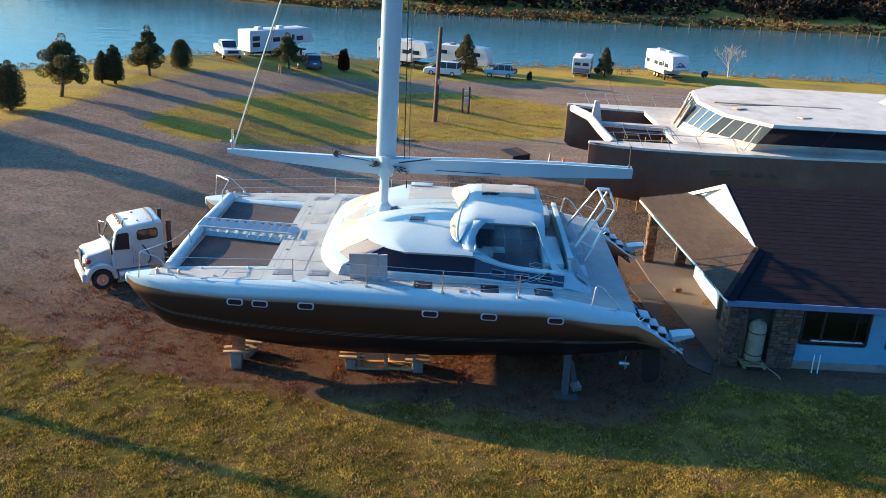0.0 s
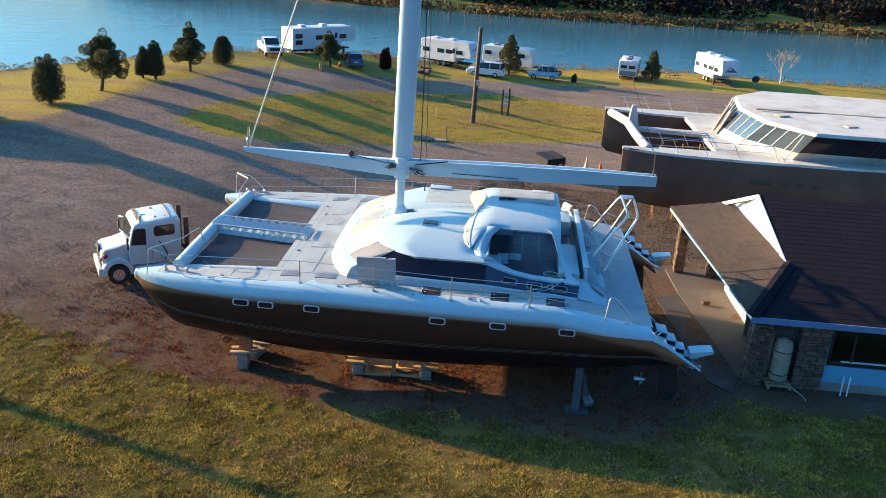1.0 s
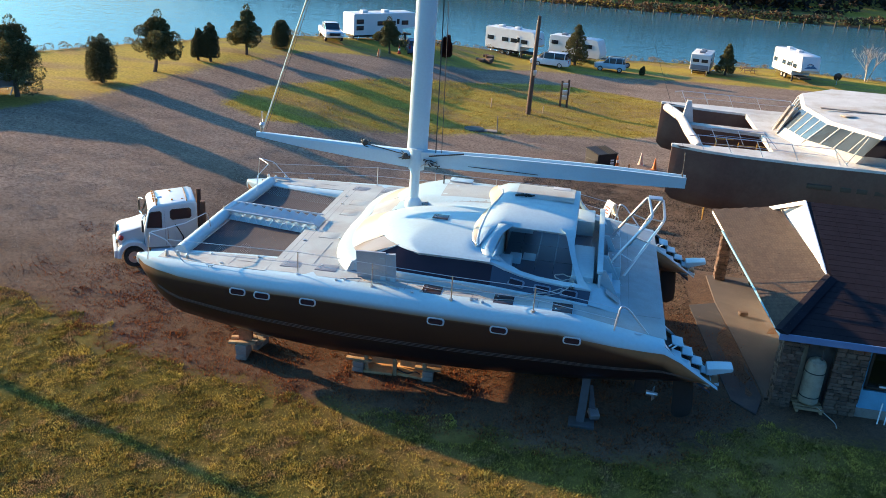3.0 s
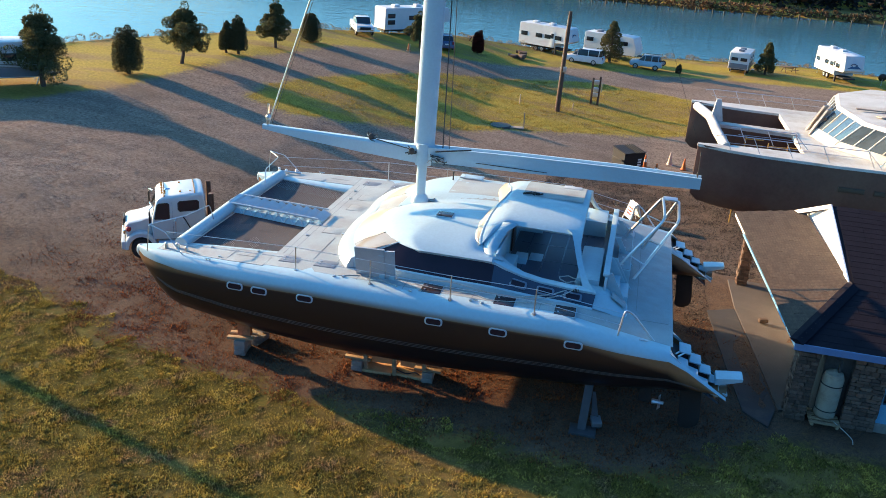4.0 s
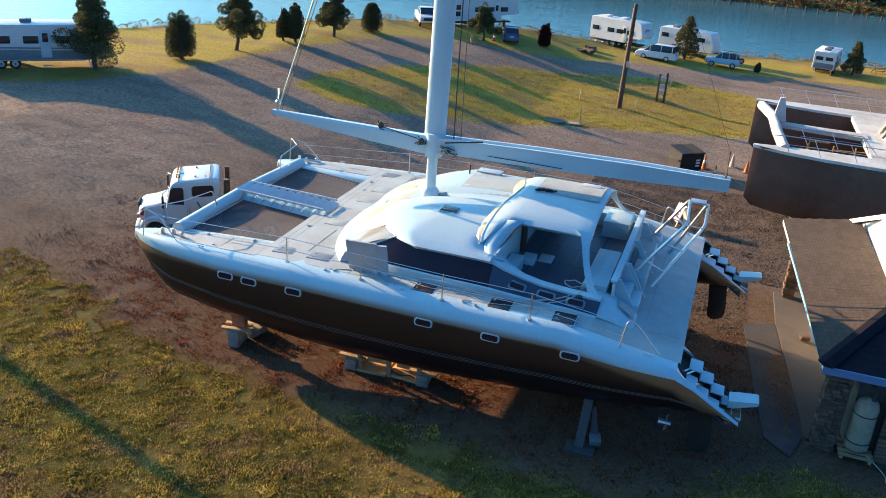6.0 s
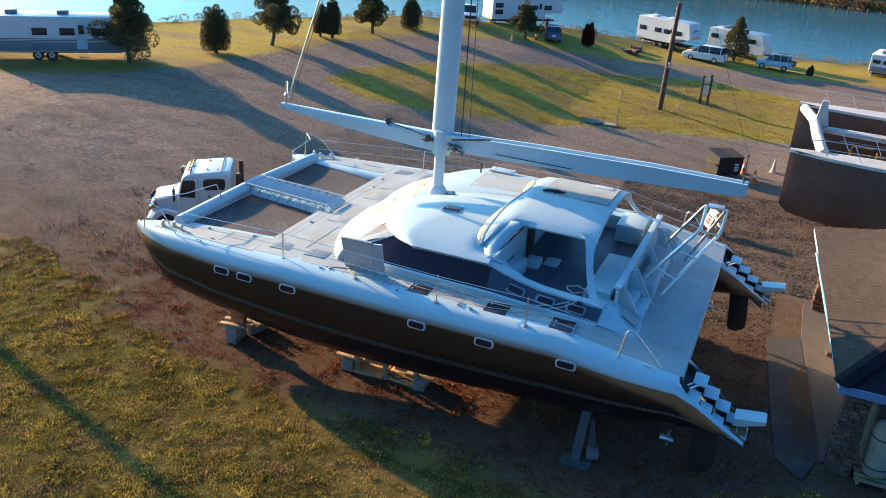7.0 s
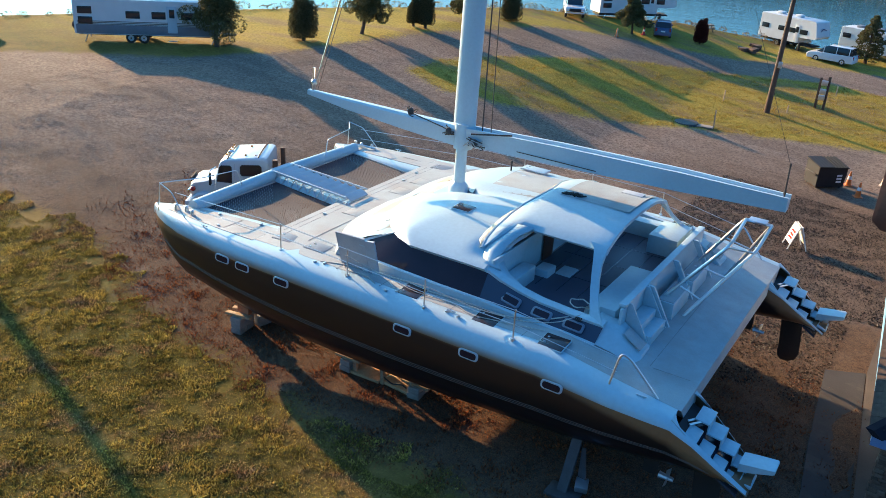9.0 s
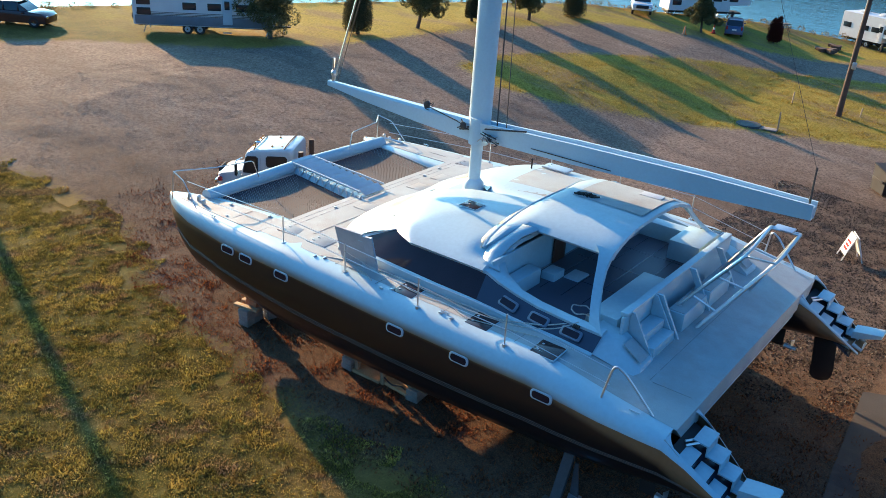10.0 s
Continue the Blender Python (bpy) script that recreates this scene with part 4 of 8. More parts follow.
for s in (-1, 1):
    bm = B()
    loft(bm, [[(5.6, s * 3.5, 4.35), (5.6, s * 4.15, 4.33), (5.6, s * 4.55, 3.95), (5.6, s * 3.4, 3.8)], [(6.3, s * 3.45, 4.25), (6.3, s * 4.1, 4.2), (6.4, s * 4.5, 3.8), (6.4, s * 3.4, 3.6)], [(7.05, s * 3.4, 3.75), (7.05, s * 4.0, 3.72), (7.15, s * 4.45, 3.58), (7.15, s * 3.4, 3.5)]])
    part("coaming_corner", bm, GEL, boat, "", 30)
    bm = B()
    box(bm, (6.75, s * 3.78, 4.03), (0.62, 0.5, 0.02), Euler((0, radians(33), 0)), bevel=0.006)
    hl = part("access_lid", bm, NONSKID, boat)
    bm = B()
    tube(bm, [(5.25, s * 3.6, 4.1), (5.25, s * 3.6, 4.4)], [0.14, 0.1], 12)
    part("winch", bm, STEEL, boat)

# dinghy davits: two bent frames joined by rungs
DAV = [((6.45, -1.15, 4.0), (8.0, -0.37, 6.0), (7.9, 1.81, 6.18), (6.7, 1.9, 4.3)), ((7.1, -1.0, 3.5), (8.57, 0.63, 5.64), (8.56, 2.6, 5.9), (7.45, 2.6, 3.6))]
davit = new("davit")
davit.parent = boat
for q in DAV:
    bm = B()
    tube(bm, bend(q, 5, 0.3), 0.055, 8)
    part("bent_rail", bm, STEEL, davit)
for i0, i1, u in ((0, 1, 0.3), (0, 1, 0.62), (0, 1, 0.97), (2, 1, 0.12), (3, 2, 0.55), (3, 2, 0.97)):
    a, b = [Vector(q[i0]).lerp(Vector(q[i1]), u) for q in DAV]
    bm = B()
    tube(bm, [a, b], 0.03, 6)
    part("rung", bm, STEEL, davit)
bm = B()
box(bm, (8.2, 2.0, 6.08), (0.55, 0.4, 0.05), bevel=0.01)
part("platform", bm, ALU, davit)

# mast, fore-and-aft boom and rigging
mast = new("mast")
mast.parent = boat
bm = B()
tube(bm, [(-1.6, 0.45, 5.0), (-1.6, 0.45, 5.22), (-1.6, 0.45, 5.4), (-1.58, 0.45, 7.0)], [0.36, 0.34, 0.2, 0.2], 18)
part("mast_stump", bm, MASTW, mast)
bm = B()
sec = [(0.42 * math.cos(a), 0.22 * math.sin(a)) for a in np.linspace(0, 2 * math.pi, 20, endpoint=False)]
loft(bm, [[(-1.55 + 0.014 * (z - 7) + x, 0.45 + y, z) for x, y in sec] for z in (6.95, 12, 18, 24, 28)])
part("wing_mast", bm, MASTW, mast, "white wing-section mast", 60)
bm = B()
box(bm, (-1.12, 0.45, 17.4), (0.06, 0.09, 20.5), Euler((0, radians(0.8), 0)), bevel=0.01)
part("sail_track", bm, ALU, mast)
boom = new("boom")
boom.parent = boat
bm = B()
loft(bm, [[(x, yc - w, zc - h), (x, yc + w, zc - h), (x, yc + w * 1.0, zc + h * 0.7), (x, yc + w * 0.6, zc + h), (x, yc - w * 0.6, zc + h), (x, yc - w, zc + h * 0.7)] for x, yc, zc, w, h in ((-8.35, 0.35, 7.36, 0.1, 0.09), (-6.5, 0.38, 7.24, 0.15, 0.19), (-4, 0.42, 7.12, 0.19, 0.28), (-1.75, 0.45, 7.04, 0.22, 0.34))])
part("fore_boom", bm, MASTW, boom, "tapered white forward boom", 30)
bm = B()
loft(bm, [[(x, yc - w, zc - h), (x, yc + w, zc - h), (x, yc + w * 1.3, zc + h), (x, yc + w * 0.9, zc + h), (x, yc + w * 0.8, zc + h - 0.1), (x, yc - w * 0.8, zc + h - 0.1), (x, yc - w * 0.9, zc + h), (x, yc - w * 1.3, zc + h)] for x, yc, zc, w, h in ((-1.4, 0.45, 7.1, 0.2, 0.3), (2, 0.55, 7.16, 0.22, 0.33), (6, 0.68, 7.22, 0.21, 0.3), (9.1, 0.78, 7.24, 0.17, 0.22))])
part("aft_boom", bm, MASTW, boom, "white trough-section aft boom", 30)
bm = B()
tube(bm, [(-1.55, 0.45, 6.62), (-1.55, 0.45, 7.5)], 0.33, 16)
part("boom_collar", bm, MASTW, boom)
for q, r in ((((-0.95, -0.1, 7.35), (0.4, 0.25, 7.5)), 0.03), (((-3.6, 0.3, 7.46), (-2.2, 0.1, 7.3)), 0.02), (((0.6, 0.28, 7.0), (3.4, 0.3, 6.98)), 0.015)):
    bm = B()
    tube(bm, q, r, 6)
    part("control_line", bm, DARKROPE, boom)
for c, n_, sp in (((-0.9, 0.1, 7.0), 9, 0.3), ((-1.95, 0.1, 7.2), 6, 0.22), ((-3.7, 0.35, 7.5), 7, 0.2)):
    bm = B()
    ball(bm, c, 0.12, 8, 6, (1, 0.7, 1.2))
    blk = part("pulley_block", bm, DARKROPE, boom, "dark pulley block at the boom")
    for _ in range(n_):
        bm = B()
        q = [Vector(c) + Vector((rng.uniform(-sp, sp) * 1.3, rng.uniform(-0.12, 0.2), rng.uniform(-0.2, 0.16))) for _ in range(3)]
        tube(bm, bend(q, 4, 0.2), 0.018, 6)
        part("line", bm, ROPE if rng.random() < 0.4 else DARKROPE, blk)
bm = B()
tube(bm, [(-8.15, 0.35, 7.45), (-8.1, 0.35, 8.3)], 0.05, 8)
ball(bm, (-8.1, 0.35, 7.75), 0.13, 10, 6)
part("furler", bm, STEEL, boom)
for a, b, r in (((-8.1, 0.35, 7.5), (-1.3, 0.45, 27.0), 0.035), ((-8.0, 0.45, 7.5), (-1.3, 0.45, 26.6), 0.012), ((8.92, 0.76, 8.35), (-1.2, 0.5, 31.0), 0.006), ((-0.75, 0.3, 7.1), (-0.9, 0.45, 27.0), 0.022), ((-0.55, 0.55, 7.1), (-0.85, 0.45, 27.0), 0.015)):
    bm = B()
    tube(bm, [a, b], r, 6)
    part("stay", bm, DARKROPE if r < 0.03 else STEEL, mast)

bm = B()
for dy in (-0.06, 0.06):
    tube(bm, [(8.95, 0.76 + dy, 7.4), (8.92, 0.76 + dy * 0.5, 8.35)], 0.016, 6)
ball(bm, (8.94, 0.76, 7.55), 0.07, 8, 6, (0.6, 0.6, 1.3))
ball(bm, (8.92, 0.76, 8.35), 0.05, 8, 6, (0.7, 0.7, 1.4))
part("end_tackle", bm, DARKROPE, boom, "dark block and tackle at the boom's end")

# solar panels folded upright on the side deck
for x0, x1, nm in ((-2.35, -1.28, 0), (-1.26, -0.92, 1)):
    bm = B()
    slab(bm, [(x0, -5.1, 3.98), (x1, -5.1, 3.99), (x1, -5.42, 5.22), (x0, -5.44, 5.18)], 0.06)
    pn = part("folded_panel", bm, mat("grey_panel_back", (0.36, 0.37, 0.39), 0.5, vary=0.12, scale=2) if nm == 0 else HATCHL, boat, "grey panel standing on edge")
    for z in (0.08, 0.9):
        bm = B()
        box(bm, (x1 - 0.12, -5.12 - 0.25 * z, 4.0 + 1.15 * z), (0.2, 0.03, 0.16), bevel=0.01)
        part("corner_plate", bm, GEL, pn)

# lifelines, stanchions, pulpits, stern rails
STAN = [(-7.4, 5.2), (-4.45, 5.55), (-1.66, 5.7), (1.22, 5.85), (4.08, 5.84)]
for s in (-1, 1):
    tops = [Vector((-9.6, s * 5.25, 4.55))]
    for x, y in STAN[1:]:
        bm = B()
        tube(bm, [(x, s * y, zd(x) - 0.1), (x, s * y, zd(x) + 0.88)], 0.022, 8)
        st = part("stanchion", bm, STEEL, boat)
        bm = B()
        tube(bm, [(x, s * y, zd(x) - 0.1), (x, s * y, zd(x) + 0.02)], 0.07, 8)
        part("socket", bm, STEEL, st)
        tops.append(Vector((x, s * y, zd(x) + 0.86)))
    tops.append(Vector((6.95, s * 5.6, 4.4)))
    for dz in (0, -0.42):
        bm = B()
        tube(bm, [p + Vector((0, 0, dz)) for p in tops], 0.011, 5)
        part("lifeline", bm, STEEL, boat)
    bm = B()
    tube(bm, bend([(6.85, s * 5.75, 3.6), (6.98, s * 5.55, 4.52), (7.25, s * 5.5, 4.4), (8.1, s * 5.35, 3.42)], 5, 0.2), 0.03, 8)
    part("stern_rail", bm, STEEL, boat)
    for q in ([(-10.4, s * 5.35, 3.7), (-10.3, s * 5.3, 4.75), (-9.4, s * 4.2, 4.85), (-9.3, s * 2.6, 4.75), (-9.25, s * 2.4, 4.1)], [(-10.3, s * 5.3, 4.75), (-9.6, s * 5.4, 4.6), (-8.8, s * 5.5, 3.75)]):
        bm = B()
        tube(bm, bend(q, 4, 0.12), 0.02, 8)
        part("pulpit_rail", bm, STEEL, boat)
    for x, y in ((-9.75, 5.1), (-9.35, 5.0), (-8.9, 5.15)):
        bm = B()
        tube(bm, [(x, s * y, 3.8), (x, s * y, 3.98)], [0.09, 0.06], 10)
        ball(bm, (x, s * y, 4.0), 0.07, 8, 6)
        part("bow_fitting", bm, STEEL, boat)
    for x in (-7.8, 6.9 + 0.8, 2.0):
        c = B()
        tube(c, [(x - 0.14, s * 5.62, zd(x) + 0.03), (x + 0.14, s * 5.62, zd(x) + 0.03)], 0.018, 6)
        for k in (-0.06, 0.06):
            tube(c, [(x + k, s * 5.62, zd(x) - 0.08), (x + k, s * 5.62, zd(x) + 0.03)], 0.016, 6)
        part("cleat", c, STEEL, boat)
bm = B()
tube(bm, [(-9.75, 4.3, 4.0), (-9.4, 4.9, 3.97), (-8.6, 5.0, 3.95)], 0.05, 8)
part("anchor_roller", bm, STEEL, boat)
bm = B()
loop = [Vector((4.9 + 0.28 * math.cos(a) * (1 + 0.1 * math.sin(3 * a)), -3.45 + 0.26 * math.sin(a), 4.36 + 0.02 * math.sin(5 * a))) for a in np.linspace(0, 18, 60)]
tube(bm, loop, 0.018, 5)
part("rope_coil", bm, ROPE, boat, "coil of pale rope")
for pts in ([(-2.9, -5.45, 4.03), (-2.2, -5.2, 4.05), (-1.0, -5.0, 4.06), (0.0, -4.95, 4.06), (0.9, -5.05, 4.05), (2.2, -4.95, 4.07), (3.3, -5.0, 4.06), (4.5, -4.6, 4.2), (5.1, -4.2, 4.35), (5.6, -4.0, 4.35)],):
    bm = B()
    tube(bm, bend(pts, 4, 0.3), 0.02, 6)
    part("loose_rope", bm, ROPE, boat)

# loose lines and small fittings on the side decks and the fore deck
for pts in ([(-1.7, -5.75, 4.7), (-0.4, -5.7, 4.45), (1.2, -5.78, 4.62), (2.6, -5.5, 4.3), (4.0, -5.1, 4.16), (4.9, -4.75, 4.3), (5.3, -4.3, 4.5)], [(-0.2, -5.15, 4.05), (0.6, -5.35, 4.06), (1.9, -5.2, 4.05), (2.5, -5.5, 4.04), (3.6, -5.25, 4.05), (4.6, -5.0, 4.06)], [(-2.4, -5.0, 4.05), (-1.9, -5.5, 4.04), (-1.2, -5.35, 4.05), (-0.7, -5.6, 4.03)]):
    bm = B()
    tube(bm, bend(pts, 4, 0.35), 0.014, 5)
    part("loose_rope", bm, ROPE, boat)
for x, y in ((-8.2, -4.55), (-7.5, -5.3), (-6.4, -4.4), (-3.0, -5.6), (-2.7, -5.5), (-0.2, -5.75), (1.9, -5.7), (2.3, -5.75), (-5.3, -2.4), (-5.2, 2.3), (-5.35, 3.4), (-4.0, -1.9), (-3.9, 3.0), (0.1, -5.6)):
    bm = B()
    box(bm, (x, y, zd(x) + 0.05 * (1 - (y / 5.5) ** 2) + 0.02), (0.12, 0.07, 0.06), Euler((0, 0, x * 1.7)), bevel=0.02)
    part("deck_fitting", bm, STEEL, boat)
for x, y, sx, sy in ((-5.45, 0.0, 0.02, 8.6), (-4.0, 3.4, 0.02, 2.0), (-6.4, -4.9, 1.3, 0.018), (-6.4, 4.9, 1.3, 0.018), (-7.2, -4.9, 0.018, 0.9), (-2.2, -5.1, 0.018, 0.9), (-0.5, -5.2, 0.018, 0.9), (7.4, 0.0, 0.02, 8.4), (7.5, -4.2, 2.0, 0.018)):
    bm = B()
    n_ = 14
    for k in range(n_):
        q = (k + 0.5) / n_ - 0.5
        box(bm, (x + sx * q, y + sy * q, deck_z(x, y + sy * q)), (max(sx / n_, 0.018), max(sy / n_, 0.018), 0.007))
    part("deck_seam", bm, SEAM, boat)
for k in range(4):
    bm = B()
    box(bm, (5.2 + 0.05 * k, -4.36, 4.38), (0.035, 0.12, 0.05), Euler((0.4, 0, 0)), bevel=0.012)
    part("rope_clutch", bm, BLACKR, boat)

# ---- blocks and stands under the catamaran ----
def block_stack(x, y, n, yaw=0, label="short stack of concrete blocks and timber under the keel"):
    t = thing("block_stack", x, y, gz(x, y), label, "blocks", "keel supports", rz=yaw)
    z = 0
    for k in range(n):
        for j in (-1, 1) if k % 2 == 0 else (0,):
            bm = B()
            box(bm, (0.0 if j == 0 else 0.0, j * 0.21, z + 0.11), (0.42, 0.4, 0.2) if j else (0.4, 0.8, 0.2), bevel=0.015)
            part("concrete_block", bm, CONC, t)
        z += 0.205
    for j in (-0.2, 0.2):
        bm = B()
        box(bm, (0, j, z + 0.05), (1.0, 0.18, 0.09), Euler((0, 0, rng.uniform(-0.15, 0.15))), bevel=0.01)
        part("plank", bm, WOOD, t)
    return t, z + 0.1


for x, y, n, yaw in ((-6.85, 0.0, 3, 8), (-6.6, 0.9, 2, -12), (-7.0, 9.7, 3, 0), (6.1, 9.8, 4, 5), (-2.3, 0.45, 2, 0), (0.35, 0.5, 2, 6), (-1.5, 9.9, 2, 0)):
    block_stack(x, y, n, yaw)
t = thing("keel_chock", -6.75, 0.1, gz(-6.75, 0.1) + 0.7, "rusty brown keel chock on the block stack", "chock", "keel supports")
bm = B()
prism(bm, [(-0.26, -0.16), (0.26, -0.16), (0.2, 0.16), (-0.2, 0.16)], 0, 0.55)
part("chock_body", bm, mat("rusty_steel", (0.3, 0.11, 0.045), 0.8, vary=0.4, scale=6, bump=0.3), t)
PLY = mat("warm_plywood", (0.46, 0.28, 0.13), 0.7, vary=0.25, scale=3, fine=30, bump=0.15)
t = thing("timber_crib", -0.9, 0.55, gz(-0.9, 0.5), "sunlit timber crib with plywood sheets under the keel", "crib", "keel supports")
for c, s_, r in (((-0.65, 0, 0.06), (1.1, 0.9, 0.1), 0.05), ((0.55, 0.05, 0.06), (1.2, 0.8, 0.1), -0.06), ((-0.55, 0.15, 0.42), (0.9, 0.06, 0.5), 0.1), ((0.6, 0.2, 0.4), (1.0, 0.06, 0.5), -0.05)):
    bm = B()
    box(bm, c, s_, Euler((0, 0, r)), bevel=0.01)
    part("plywood_sheet", bm, PLY, t)
for x in (-1.1, 0.0, 1.15):
    bm = B()
    box(bm, (x, -0.3, 0.4), (0.14, 0.14, 0.8), Euler((0, rng.uniform(-0.1, 0.1), 0)), bevel=0.01)
    part("post", bm, WOOD, t)
bm = B()
tube(bm, bend([(0.1, -0.35, 0.3), (0.5, -0.42, 0.2), (0.8, -0.4, 0.36), (1.0, -0.38, 0.25)], 4, 0.2), 0.025, 6)
part("hose", bm, BLACKR, t)
STAND = mat("blue_grey_galvanised_stand", (0.06, 0.06, 0.065), 0.6, 0.2, vary=0.25, scale=4)
t = thing("boat_stand", 6.15, -0.75, gz(6.1, -0.8), "galvanised boat stand leaning against the hull", "stand", "boat stands")
bm = B()
slab(bm, [(-0.14, -0.4, 0.05), (0.14, -0.4, 0.05), (0.2, 0.15, 1.7), (-0.08, 0.15, 1.7)], 0.12)
part("upright", bm, STAND, t)
bm = B()
box(bm, (0.05, -0.35, 0.05), (0.9, 0.6, 0.1), bevel=0.02)
part("base_plate", bm, STAND, t)
bm = B()
slab(bm, [(0.3, -0.1, 0.08), (0.6, -0.1, 0.08), (0.3, 0.2, 1.3), (0.2, 0.2, 1.3)], 0.06)
part("side_brace", bm, STAND, t)
bm = B()
box(bm, (0.45, -0.1, 0.35), (0.35, 0.4, 0.2), Euler((0.2, 0, 0.3)), bevel=0.03)
part("jack", bm, ALU, t)

# ---- the single-storey house: stone piers, blue siding, dark shingles ----
SIDING = mat("sky_blue_siding", (0.16, 0.36, 0.5), 0.6, vary=0.1, scale=2, fine=30)
TRIMW = mat("white_trim_paint", (0.75, 0.75, 0.73), 0.5, vary=0.06, scale=3, dirt=(0.45, 0.43, 0.4), dirt_at=0.68)
FASCIA = mat("blue_fascia_paint", (0.13, 0.2, 0.36), 0.5, vary=0.1, scale=3)
STONE = mat("tan_ledge_stone", (0.13, 0.078, 0.052), 0.85, vary=0.35, scale=5, fine=35, bump=0.5, rnd=0.45)
MORTAR = mat("grey_mortar", (0.1, 0.088, 0.078), 0.95, vary=0.2, scale=6, bump=0.3)
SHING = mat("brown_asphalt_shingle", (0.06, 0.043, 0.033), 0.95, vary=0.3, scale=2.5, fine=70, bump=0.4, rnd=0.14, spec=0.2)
# near-black tone stands for the shade on the main roof's near slope
SHING2 = mat("shade_darkened_asphalt_shingle", (0.013, 0.0115, 0.016), 0.95, vary=0.25, scale=2, fine=60, bump=0.4, rnd=0.22, spec=0.05)
WINFR = mat("dark_window_frame", (0.03, 0.025, 0.022), 0.4, vary=0.15, scale=5)
ROOM = mat("dim_interior_wall", (0.12, 0.09, 0.07), 0.9, vary=0.2, scale=1)
HZ = -0.05
house = thing("house", 13, 2.4, HZ, "low house with stone piers, blue siding and dark gable roof", "house")


def hp(x, y, z):
    return (x - 13, y - 2.4, z - HZ)


RIDGE_Y, RIDGE_Z, EAVE_Z, EAVE_Y = 11.6, 5.3, 3.1, 1.95
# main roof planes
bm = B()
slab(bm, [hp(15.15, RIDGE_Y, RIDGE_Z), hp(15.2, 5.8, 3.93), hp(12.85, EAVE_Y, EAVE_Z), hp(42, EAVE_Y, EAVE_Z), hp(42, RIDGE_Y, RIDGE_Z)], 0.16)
roof_near = part("roof_near_slope", bm, SHING2, house, "shingle slope coloured near-black for its shade", 20)
bm = B()
slab(bm, [hp(42, RIDGE_Y, RIDGE_Z), hp(42, 17.4, EAVE_Z), hp(14.9, 17.4, EAVE_Z), hp(15.15, RIDGE_Y, RIDGE_Z)], 0.16)
part("roof_far_slope", bm, SHING2, house, "", 20)
PORCH = [(12.85, EAVE_Y, EAVE_Z), (15.2, 5.8, 3.9), (14.95, 15.5, 3.62), (11.85, 15.5, EAVE_Z)]
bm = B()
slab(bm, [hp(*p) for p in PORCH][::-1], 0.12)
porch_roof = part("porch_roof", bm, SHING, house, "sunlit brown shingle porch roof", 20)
# gable wall with white bargeboards
bm = B()
slab(bm, [hp(15.22, 6.4, 3.75), hp(15.22, 16.6, 3.4), hp(15.22, RIDGE_Y, 5.16)], 0.1)
part("gable_wall", bm, TRIMW, house, "white gable wall")
for a, b in (((15.12, 5.75, 3.93), (15.1, RIDGE_Y, 5.36)), ((15.1, RIDGE_Y, 5.36), (14.5, 15.6, 3.66))):
    bm = B()
    a, b = Vector(hp(*a)), Vector(hp(*b))
    slab(bm, [a, b, b + Vector((-0.02, 0, -0.2)), a + Vector((-0.02, 0, -0.2))], 0.06)
    part("bargeboard", bm, TRIMW, house, "white bargeboard")
# fascias and gutter
for a, b, m_ in (((12.85, EAVE_Y - 0.01, EAVE_Z), (42, EAVE_Y - 0.01, EAVE_Z), FASCIA), ((11.84, 15.5, EAVE_Z), (12.84, EAVE_Y, EAVE_Z), TRIMW)):
    bm = B()
    a, b = Vector(hp(*a)), Vector(hp(*b))
    h_ = -0.22 if m_ is FASCIA else -0.1
    slab(bm, [a + Vector((0, 0, 0.03)), a + Vector((0, 0, h_)), b + Vector((0, 0, h_)), b + Vector((0, 0, 0.03))], 0.05)
    part("fascia", bm, m_, house)
bm = B()
tube(bm, [hp(12.0, 12.6, EAVE_Z + 0.0), hp(12.72, 3.4, EAVE_Z + 0.0)], 0.05, 8)
part("gutter", bm, SIDING, house, "blue gutter")
bm = B()
slab(bm, [hp(12.3, 15.6, 2.86), hp(13.1, 2.6, 2.86), hp(15.2, 2.6, 2.86), hp(15.2, 15.6, 2.86)], 0.05)
part("porch_soffit", bm, TRIMW, house)


def siding_wall(x0, x1, y, z0, z1, holes=()):
    """Lapped boards along x with openings (x0, x1, z0, z1)."""
    bm = B()
    z = z0
    while z < z1 - 0.01:
        top = min(z + 0.2, z1)
        spans = [(x0, x1)]
        for hx0, hx1, hz0, hz1 in holes:
            if z < hz1 - 0.01 and top > hz0 + 0.01:
                spans = [q for a, b in spans for q in ((a, min(b, hx0)), (max(a, hx1), b)) if q[1] - q[0] > 0.02]
        for a, b in spans:
            p = [hp(a, y, z), hp(b, y, z), hp(b, y + 0.02, top), hp(a, y + 0.02, top)]
            slab(bm, p, 0.14)
        z = top
    return bm


